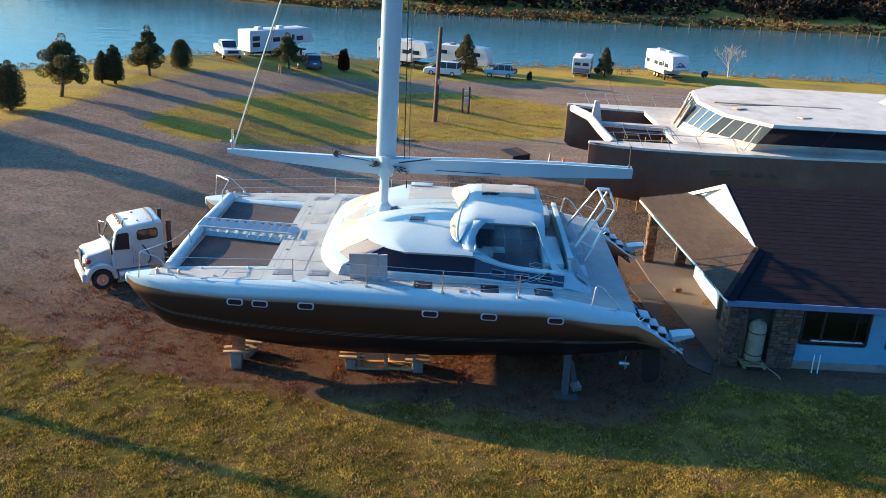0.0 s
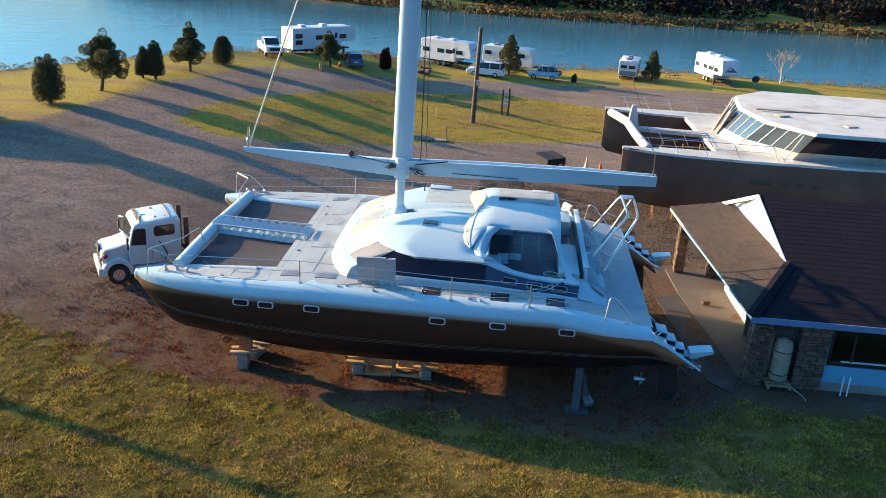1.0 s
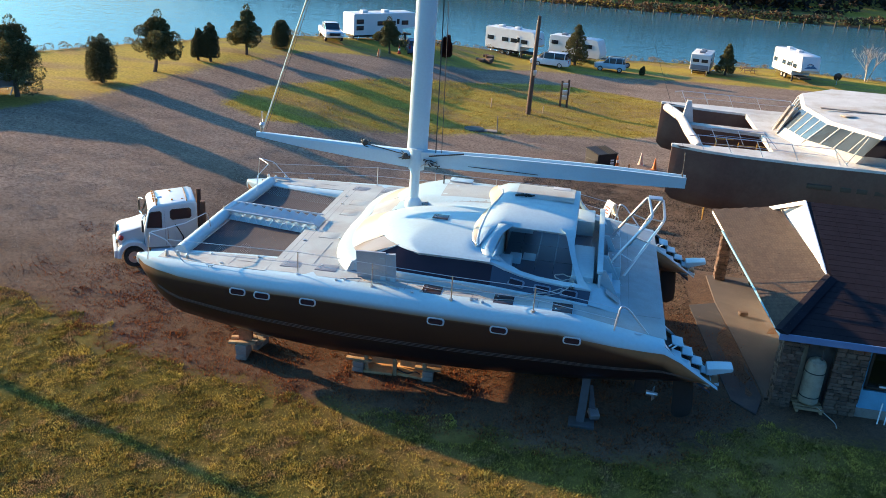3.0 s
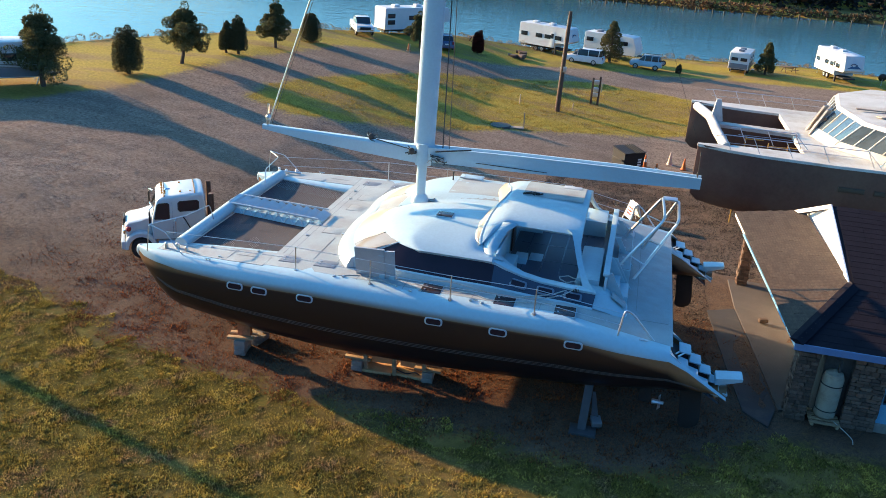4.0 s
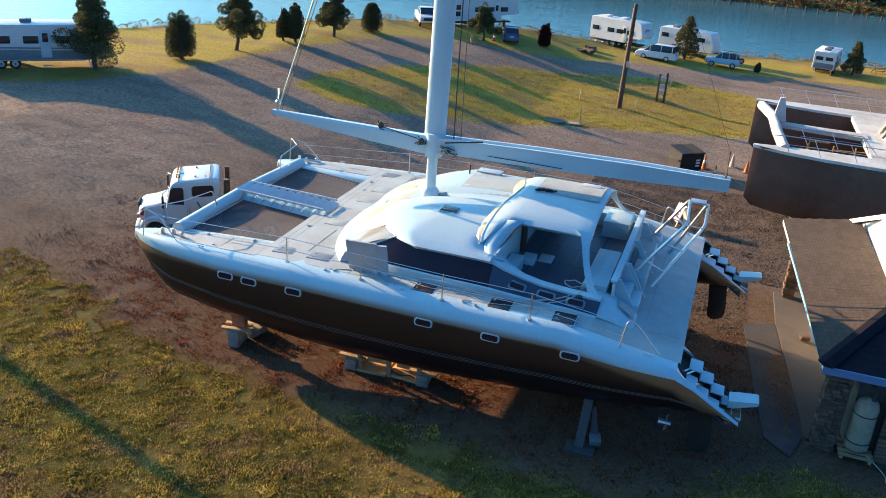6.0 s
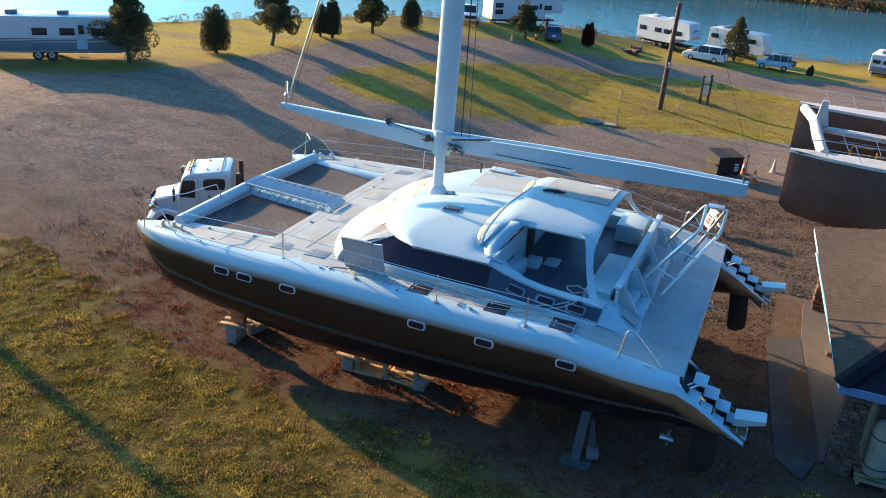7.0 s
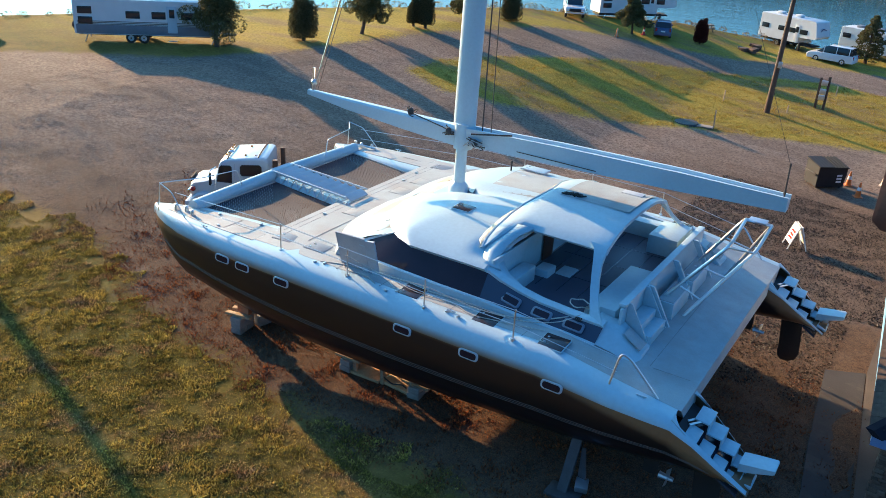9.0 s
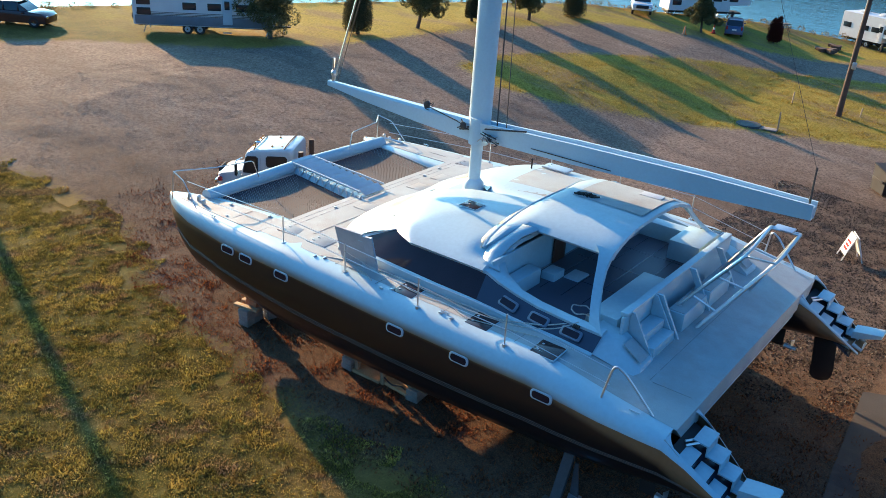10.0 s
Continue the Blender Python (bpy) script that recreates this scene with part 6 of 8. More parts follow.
truck = thing("truck_tractor", -13.55, 6.95, gz(-13.5, 7.0), "white sleeper-cab truck tractor parked before the bows", "truck", rz=212)
truck.scale = (0.88, 0.92, 0.93)
bm = profile_body([(1.15, 1.0), (1.2, 1.7), (1.14, 2.05), (0.92, 2.85), (0.82, 3.0), (0.6, 3.1), (-1.25, 3.26), (-1.42, 3.2), (-1.5, 3.02), (-1.5, 0.95)], ((-1.22, 0.09), (-1.2, 0.045), (-1.14, 0.015), (-1.02, 0), (1.02, 0), (1.14, 0.015), (1.2, 0.045), (1.22, 0.09)))
cab = part("cab", bm, TRW, truck, "white sleeper cab with rounded roof edges", 40)
bm = profile_body([(2.45, 0.95), (2.52, 1.5), (2.46, 1.7), (2.3, 1.8), (1.7, 1.9), (1.1, 2.08), (1.1, 0.95)], ((-0.9, 0.12), (-0.82, 0.04), (-0.68, 0), (0.68, 0), (0.82, 0.04), (0.9, 0.12)))
part("bonnet", bm, TRW, truck, "", 40)
for s in (-1, 1):
    bm = B()
    rings = []
    for y in (0.7, 1.15, 1.22):
        rings.append([(1.75 + (0.82 if y < 1.2 else 0.76) * math.cos(a), s * y, 0.52 + (0.86 if y < 1.2 else 0.8) * math.sin(a)) for a in np.linspace(0, math.pi, 12)] + [(1.75 + 0.6 * math.cos(a), s * y, 0.52 + 0.62 * math.sin(a)) for a in np.linspace(math.pi, 0, 12)])
    loft(bm, rings)
    part("wing", bm, TRW, truck, "", 40)
    wheel(truck, 1.72, s * 1.02, 0.52, 0.52, 0.32)
    for x in (-2.6, -3.9):
        wheel(truck, x, s * 0.95, 0.52, 0.52, 0.55)
    for nm, q in (("door_window", [(1.02, 2.02), (0.86, 2.72), (0.78, 2.78), (0.36, 2.8), (0.3, 2.74), (0.3, 1.98)]), ("sleeper_window", [(-0.22, 2.36), (-0.14, 2.46), (-0.14, 2.78), (-0.22, 2.86), (-1.08, 2.9), (-1.16, 2.82), (-1.16, 2.48), (-1.08, 2.4)])):
        bm = B()
        y = s * 1.205
        slab(bm, [(x, y, z) for x, z in q], 0.02 * (1 if s > 0 else 1))
        w_ = part(nm, bm, CARGL, truck)
        bm = B()
        tube(bm, [(x, y * 1.006, z) for x, z in q] + [(q[0][0], y * 1.006, q[0][1])], 0.03, 5)
        part("seal", bm, BLACKR, w_)
    bm = B()
    tube(bm, [(0.14, s * 1.215, 1.05), (0.14, s * 1.21, 2.9)], 0.012, 4)
    part("door_gap", bm, BLACKR, truck)
    bm = B()
    tube(bm, bend([(1.05, s * 1.2, 2.7), (1.25, s * 1.6, 2.65), (1.25, s * 1.6, 1.9), (1.1, s * 1.2, 1.85)], 4, 0.1), 0.025, 6)
    m_ = part("mirror_arm", bm, CHROME, truck)
    bm = B()
    box(bm, (1.25, s * 1.6, 2.25), (0.1, 0.22, 0.55), bevel=0.03)
    part("mirror", bm, BLACKR, m_)
    bm = B()
    tube(bm, [(-1.8, s * 1.0, 0.9), (-1.8, s * 1.0, 3.15)], 0.13, 12)
    part("exhaust_pipe", bm, RUSTB, truck, "rusty brown exhaust pipe")
    bm = B()
    tube(bm, [(0.9, s * 1.0, 0.62), (-0.7, s * 1.0, 0.62)], 0.33, 16)
    part("fuel_tank", bm, ALU, truck)
    bm = B()
    box(bm, (0.15, s * 1.25, 0.38), (1.7, 0.22, 0.05), bevel=0.01)
    part("running_board", bm, ALU, truck)
    bm = B()
    tube(bm, bend([(0.02, s * 1.24, 2.0), (0.02, s * 1.3, 1.9), (0.02, s * 1.3, 1.3), (0.02, s * 1.24, 1.2)], 3, 0.05), 0.02, 6)
    part("grab_handle", bm, CHROME, truck)
    bm = B()
    box(bm, (-0.6, s * 1.235, 1.5), (0.5, 0.03, 0.5), bevel=0.02)
    part("luggage_door", bm, TRW, truck)
    bm = B()
    tube(bm, bend([(-0.35, s * 1.22, 2.1), (-0.5, s * 1.32, 1.9), (-0.75, s * 1.3, 1.4), (-0.6, s * 1.25, 1.1)], 3, 0.1), 0.03, 6)
    part("side_hose", bm, BLACKR, truck)
    for x in (0.5, -1.0):
        bm = B()
        tube(bm, bend([(x, s * 1.2, 2.75), (x, s * 1.16, 3.12 - 0.08 * x), (x, s * 0.9, 3.2 - 0.08 * x), (x, 0, 3.22 - 0.08 * x)], 4, 0.15), 0.03, 6)
        part("roof_strap", bm, RUSTB, truck)
    bm = B()
    box(bm, (2.52, s * 0.86, 1.35), (0.1, 0.3, 0.2), bevel=0.03)
    part("headlight", bm, CHROME, truck)
bm = B()
ball(bm, (2.3, 1.0, 1.5), 0.13, 10, 6)
part("marker_lamp", bm, LAMPR, truck)
for x, y in ((0.6, -0.75), (0.6, -0.4), (0.6, 0), (0.6, 0.4), (0.6, 0.75), (-0.3, 0.7), (-0.8, 0.7), (-0.3, -0.7)):
    bm = B()
    ball(bm, (x, y, 3.2), 0.06, 8, 5)
    part("roof_lamp", bm, LAMPA, truck)
bm = B()
tube(bm, bend([(0.45, 0.9, 3.18), (0.45, 0.9, 3.42), (0.2, 0.9, 3.42)], 3, 0.08), 0.045, 8)
part("air_horn", bm, CHROME, truck)
bm = B()
slab(bm, [(1.16, -1.0, 2.08), (1.16, 1.0, 2.08), (0.93, 0.94, 2.86), (0.93, -0.94, 2.86)], 0.03)
part("windscreen", bm, CARGL, truck)
bm = B()
box(bm, (2.6, 0, 0.72), (0.2, 2.35, 0.4), bevel=0.06)
part("bumper", bm, TRW, truck)
bm = B()
box(bm, (2.52, 0, 1.45), (0.08, 0.9, 0.8), bevel=0.03)
part("grille", bm, BLACKR, truck)
bm = B()
box(bm, (-2.2, 0, 0.78), (5.6, 0.9, 0.24), bevel=0.03)
part("chassis", bm, RUSTB, truck)
for k in range(5):
    bm = B()
    tube(bm, bend([(-1.5, 0.5 - 0.22 * k, 1.6), (-2.0, 0.4 - 0.2 * k, 1.0), (-2.3, 0.2 - 0.1 * k, 1.15)], 4, 0.3), 0.03, 5)
    part("air_hose", bm, BLACKR, truck)


# ---- parked road vehicles ----
def car(name, x, y, yaw, pts, glass_pts, paint, label, length, width=1.8, wheels=(1.35, -1.35), r=0.33, cat="car"):
    t_ = thing(name, x, y, gz(x, y), label, cat, "parked vehicles", rz=yaw)
    w = width / 2
    part("body", profile_body(pts, ((-w, 0.1), (-w * 0.97, 0.03), (-w * 0.86, 0), (w * 0.86, 0), (w * 0.97, 0.03), (w, 0.1))), paint, t_, "", 40)
    bm = profile_body(glass_pts, ((-w * 0.84, 0.14), (-w * 0.8, 0.02), (w * 0.8, 0.02), (w * 0.84, 0.14)))
    cabn = part("cabin_glass", bm, CARGL, t_, "", 40)
    zr = max(p[1] for p in glass_pts)
    xs_ = [p[0] for p in glass_pts if p[1] > zr - 0.12]
    bm = B()
    box(bm, ((max(xs_) + min(xs_)) / 2, 0, zr + 0.01), (max(xs_) - min(xs_) - 0.02, width * 0.72, 0.05), bevel=0.02)
    part("roof", bm, paint, t_)
    lo_ = min(p[1] for p in glass_pts)
    for xx in np.linspace(min(p[0] for p in glass_pts) + 0.35, max(p[0] for p in glass_pts) - 0.8, 3):
        for s in (-1, 1):
            bm = B()
            box(bm, (xx, s * w * 0.86, (zr + lo_) / 2), (0.08, 0.05, zr - lo_), Euler((s * 0.14, 0, 0)), bevel=0.01)
            part("pillar", bm, paint, t_)
    for xx in wheels:
        for s in (-1, 1):
            wheel(t_, xx, s * (w - 0.1), r, r, 0.22)
    for s in (-1, 1):
        bm = B()
        box(bm, (length / 2 - 0.06, s * w * 0.7, 0.72), (0.12, 0.32, 0.14), bevel=0.03)
        part("headlight", bm, CHROME, t_)
        bm = B()
        box(bm, (-length / 2 + 0.05, s * w * 0.8, 0.85), (0.1, 0.16, 0.34), bevel=0.03)
        part("tail_light", bm, LAMPR, t_)
        bm = B()
        box(bm, (0.75, s * (w + 0.08), 1.0), (0.12, 0.18, 0.13), bevel=0.03)
        part("mirror", bm, paint, t_)
    bm = B()
    box(bm, (-length / 2 - 0.0, 0, 0.7), (0.03, 0.42, 0.13))
    part("number_plate", bm, TRIMW, t_)
    return t_


def paint(name, c):
    return mat(name, c, 0.28, 0.1, vary=0.05, scale=2, coat=0.5, dirt=tuple(0.6 * v + 0.05 for v in c), dirt_at=0.68)


SILV, BLUE, MAROON, WHT, SAGE = paint("silver_white_paint", (0.62, 0.63, 0.64)), paint("dark_blue_paint", (0.03, 0.06, 0.14)), paint("dark_maroon_paint", (0.05, 0.015, 0.014)), paint("white_pickup_paint", (0.68, 0.69, 0.7)), paint("pale_blue_grey_paint", (0.36, 0.45, 0.5))
van_p = [(2.4, 0.3), (2.42, 0.65), (2.25, 0.85), (1.45, 1.0), (-2.3, 1.05), (-2.42, 0.8), (-2.42, 0.3)]
van_g = [(1.5, 0.98), (0.65, 1.62), (0.3, 1.74), (-2.05, 1.74), (-2.25, 1.05)]
car("minivan", -0.6, 79.8, 171, van_p, van_g, SILV, "silver-white minivan parked beside a trailer", 4.85, 1.9)
suv_p = [(1.95, 0.4), (2.0, 0.8), (1.85, 0.95), (0.95, 1.05), (-1.85, 1.08), (-1.95, 0.9), (-1.95, 0.4)]
suv_g = [(0.98, 1.03), (0.4, 1.62), (0.2, 1.7), (-1.6, 1.7), (-1.82, 1.08)]
sv = car("small_suv", 6.8, 83.6, 176, suv_p, suv_g, SAGE, "pale blue-grey small off-roader with a spare wheel on its tail", 3.9, 1.7, (1.22, -1.2), 0.35)
wheel(sv, -2.05, 0.1, 0.95, 0.33, 0.22)
for s in (-1, 1):
    bm = B()
    tube(bm, [(0.2, s * 0.6, 1.78), (-1.5, s * 0.6, 1.78)], 0.03, 6)
    part("roof_rack", bm, BLACKR, sv)
hat_p = [(1.95, 0.28), (2.0, 0.6), (1.85, 0.78), (0.95, 0.95), (-1.8, 1.02), (-1.95, 0.8), (-1.95, 0.28)]
hat_g = [(1.0, 0.93), (0.35, 1.42), (0.0, 1.5), (-1.35, 1.47), (-1.75, 1.0)]
car("hatchback", -15.4, 68.0, 110, hat_p, hat_g, BLUE, "small dark blue hatchback beside a dark pine", 4.0, 1.7, (1.25, -1.2), 0.3)
cr_p = [(2.3, 0.3), (2.35, 0.75), (2.1, 0.98), (1.1, 1.1), (-2.2, 1.15), (-2.35, 0.9), (-2.35, 0.35)]
cr_g = [(1.15, 1.08), (0.45, 1.6), (0.05, 1.7), (-1.55, 1.66), (-2.1, 1.14)]
car("estate_car", -48.2, 14.0, 35, cr_p, cr_g, MAROON, "dark maroon crossover car parked on the grass", 4.7, 1.88, (1.42, -1.42), 0.38)
pk = car("pickup", -24.4, 65.6, -62, [(2.6, 0.5), (2.65, 0.95), (2.5, 1.1), (1.4, 1.18), (-2.55, 1.15), (-2.65, 0.9), (-2.65, 0.5)], [(1.35, 1.16), (0.75, 1.72), (0.5, 1.8), (-0.55, 1.8), (-0.75, 1.16)], WHT, "white pickup facing the yard", 5.3, 1.95, (1.75, -1.6), 0.4, "pickup")
bm = B()
box(bm, (2.68, 0, 0.85), (0.06, 1.2, 0.3), bevel=0.02)
part("grille", bm, BLACKR, pk)

# ---- caravans ----
RVW = mat("white_trailer_skin", (0.6, 0.61, 0.6), 0.4, vary=0.05, scale=1.5, coat=0.1, dirt=(0.5, 0.46, 0.4), dirt_at=0.7)
RVG = mat("grey_trailer_skirt", (0.16, 0.17, 0.19), 0.5, vary=0.12, scale=2)
RVB = mat("pale_blue_grey_skin", (0.45, 0.52, 0.56), 0.45, vary=0.06, scale=2)


def caravan(x, y, yaw, length, height, label, fifth=False, lower=None, width=2.45, dz=0.0):
    t_ = thing("travel_trailer", x, y, gz(x, y) + dz, label, "trailer", "parked trailers", rz=yaw)
    L, w = length / 2, width / 2
    if fifth:
        pts = [(L - 2.3, 0.75), (L - 2.3, 1.35), (L - 0.2, 1.45), (L, 1.7), (L - 0.35, height - 0.1), (L - 0.6, height), (-L + 0.1, height), (-L, height - 0.12), (-L, 0.75)]
    else:
        pts = [(L - 0.2, 0.6), (L, 0.9), (L, 1.5), (L - 0.5, height - 0.1), (L - 0.7, height), (-L + 0.15, height), (-L, height - 0.12), (-L, 0.65), (-L + 0.1, 0.6)]
    body = part("body", profile_body(pts, ((-w, 0.012), (-w + 0.06, 0), (w - 0.06, 0), (w, 0.012))), RVW, t_, "", 30)
    for s in (-1, 1):
        if lower:
            bm = B()
            box(bm, (-0.1, s * w, 0.95), (length - 0.5, 0.03, 0.62), bevel=0.01)
            part("skirt", bm, lower, body)
            for k in range(3):
                bm = B()
                box(bm, (-0.1, s * (w + 0.012), 1.3 + 0.1 * k), (length - 0.7, 0.02, 0.035))
                part("stripe", bm, WINFR, body)
        xs_ = [-L + 0.8, -L * 0.2, L * 0.15, L * 0.55] if length > 6 else [-L * 0.5, L * 0.4]
        for k, xx in enumerate(xs_):
            for zz in ((1.55, 2.25) if (k == 0 and length > 8) else (2.0,)):
                bm = B()
                box(bm, (xx, s * (w + 0.01), zz), (0.95, 0.04, 0.5 if len(xs_) > 2 else 0.42), bevel=0.04)
                part("trailer_window", bm, CARGL, body)
        bm = B()
        box(bm, (L * 0.33, s * (w + 0.008), 1.72), (0.68, 0.03, 1.85), bevel=0.03)
        dr = part("entry_door", bm, RVW if not lower else RVB, body)
        bm = B()
        box(bm, (L * 0.33, s * (w + 0.03), 2.15), (0.36, 0.02, 0.6), bevel=0.02)
        part("door_window", bm, CARGL, dr)
        for xx in (-0.75, 0.12):
            wheel(t_, xx - length * 0.05, s * (w - 0.2), 0.36, 0.36, 0.22)
    for xx in (-L * 0.55, L * 0.1):
        bm = B()
        box(bm, (xx, 0, height + 0.13), (0.75, 0.7, 0.28), bevel=0.08)
        part("roof_vent", bm, RVW if fifth else RVG, body)
    bm = B()
    box(bm, (-0.3, 0, 0.55), (length * 0.9, 1.6, 0.16), bevel=0.02)
    part("chassis", bm, BLACKR, t_)
    for xx in ((-L + 0.6, L - 2.5) if fifth else (-L + 0.6, L - 0.7)):
        for s in (-1, 1):
            bm = B()
            tube(bm, [(xx, s * 0.9, 0.0), (xx + 0.25, s * 0.9, 0.6)], 0.04, 6)
            part("jack_leg", bm, ALU, t_)
    if fifth:
        bm = B()
        box(bm, (L - 1.9, -w - 0.3 + 0.3, 0.4), (0.2, 0.2, 0.8), bevel=0.02)
        part("landing_leg", bm, BLACKR, t_)
        bm = B()
        box(bm, (-L * 0.35, w + 0.28, 1.75), (2.6, 0.62, 1.7), bevel=0.06)
        part("slide_out", bm, RVW, body)
        bm = B()
        tube(bm, bend([(L - 0.02, 0.3, 2.4), (L - 0.08, -0.2, 2.6), (L - 0.06, -0.5, 2.3)], 4, 0.3), 0.05, 5)
        part("front_swoosh", bm, BLUE, body)
    else:
        bm = B()
        slab(bm, [(L, -0.5, 0.55), (L, 0.5, 0.55), (L + 1.0, 0.06, 0.55), (L + 1.0, -0.06, 0.55)], 0.1)
        part("drawbar", bm, BLACKR, t_)
        bm = B()
        tube(bm, [(L + 0.5, 0, 0.05), (L + 0.5, 0, 0.75)], 0.05, 6)
        part("jockey_leg", bm, ALU, t_)
        bm = B()
        box(bm, (L * 0.33, -w - 0.25, 0.28), (0.6, 0.3, 0.05), bevel=0.01)
        part("entry_step", bm, ALU, t_)
    return t_


tt = caravan(-38.4, 22.9, 42, 10.0, 3.0, "long white travel trailer with a grey skirt, parked beside a pine", lower=RVG)
wheel(tt, -5.1, 0.2, 0.95, 0.34, 0.22)
caravan(-20.2, 71.8, 48, 9.0, 3.1, "white fifth-wheel trailer at the water's edge", True)
caravan(-5.6, 83.6, -24, 7.4, 3.3, "white fifth-wheel trailer with a slide-out", True)
caravan(2.3, 88.5, -20, 7.2, 2.9, "pale motorhome-like trailer behind a conifer")
cmp = caravan(18.6, 90.0, 78, 5.5, 2.7, "small white and tan camper trailer beside a conifer", lower=mat("tan_camper_band", (0.3, 0.24, 0.16), 0.5, vary=0.1))
fw = caravan(30.6, 92.0, -74, 8.0, 3.5, "white fifth-wheel trailer with a mountain emblem", True)
for y_, w_, h_ in ((-0.35, 0.55, 0.32), (0.2, 0.7, 0.42)):
    bm = B()
    slab(bm, [(3.96, y_ - w_, 1.95), (3.96, y_ + w_, 1.95), (3.88, y_ + 0.1, 1.95 + h_)], -0.03)
    part("mountain_emblem", bm, BLUE, fw)
for y_ in (-0.55, 0.55):
    bm = B()
    box(bm, (-2.77, y_, 1.85), (0.05, 0.8, 0.4), bevel=0.05)
    part("rear_window", bm, CARGL, cmp)
bm = B()
box(bm, (-2.77, 0, 1.0), (0.04, 2.2, 0.6), bevel=0.02)
part("rear_band", bm, RVG, cmp)

# ---- trees and bushes ----
def leaf_mat(name, c0, c1, thin=0.25):
    m = bpy.data.materials.new(name)
    m.use_nodes = True
    n, l = m.node_tree.nodes, m.node_tree.links
    p = n["Principled BSDF"]
    p.inputs["Roughness"].default_value = 0.8
    p.inputs["Specular IOR Level"].default_value = 0.15
    geo = n.new("ShaderNodeNewGeometry")
    mx = n.new("ShaderNodeMix")
    mx.data_type = "RGBA"
    mx.inputs["A"].default_value, mx.inputs["B"].default_value = (*c0, 1), (*c1, 1)
    l.new(geo.outputs["Random Per Island"], mx.inputs["Factor"])
    l.new(mx.outputs["Result"], p.inputs["Base Color"])
    if thin:
        tr = n.new("ShaderNodeBsdfTranslucent")
        l.new(mx.outputs["Result"], tr.inputs["Color"])
        ms = n.new("ShaderNodeMixShader")
        ms.inputs[0].default_value = thin
        l.new(p.outputs[0], ms.inputs[1])
        l.new(tr.outputs[0], ms.inputs[2])
        l.new(ms.outputs[0], n["Material Output"].inputs["Surface"])
    return m


BARK = mat("grey_brown_bark", (0.09, 0.065, 0.045), 0.95, vary=0.35, scale=8, fine=40, bump=0.6)
LGREEN = leaf_mat("dark_cypress_foliage", (0.055, 0.06, 0.03), (0.15, 0.14, 0.065))
LPINE = leaf_mat("pine_needles", (0.07, 0.08, 0.035), (0.2, 0.18, 0.075))
LRED = leaf_mat("maroon_foliage", (0.06, 0.014, 0.012), (0.13, 0.03, 0.02))
LDRY = leaf_mat("dry_scrub_foliage", (0.13, 0.1, 0.05), (0.34, 0.25, 0.12))
LWOOD = leaf_mat("autumn_bank_wood", (0.02, 0.02, 0.016), (0.062, 0.044, 0.034))


def tufts(verts, faces, c, r, n, size, rg, flat=1.0):
    """n small three-cornered sprays scattered through a ball round c."""
    for _ in range(n):
        while True:
            d = Vector((rg.uniform(-1, 1), rg.uniform(-1, 1), rg.uniform(-1, 1)))
            if 0.05 < d.length < 1:
                break
        d = d.normalized() * d.length ** 0.45
        p = Vector(c) + Vector((d.x * r, d.y * r, d.z * r * flat))
        out = (d + Vector((rg.uniform(-0.7, 0.7), rg.uniform(-0.7, 0.7), rg.uniform(-0.3, 0.7)))).normalized()
        u, v = frame_of(out)
        s = size * rg.uniform(0.6, 1.4)
        a = rg.uniform(0, 6.28)
        e = math.cos(a) * u + math.sin(a) * v
        i = len(verts)
        verts += [p - e * s * 0.55, p + e * s * 0.55, p + out * s * 1.3, p + (out * 0.3 + u).normalized() * s * 0.7]
        faces += [(i, i + 1, i + 2), (i, i + 3, i + 2)]


def crown_mesh(clumps, size, seed, material, per=1.0):
    rg = random.Random(seed)
    verts, faces = [], []
    for c, r, n, fl in clumps:
        tufts(verts, faces, c, r, int(n * per), size, rg, fl)
    me = bpy.data.meshes.new("crown")
    me.from_pydata([tuple(v) for v in verts], [], faces)
    me.materials.append(material)
    return me


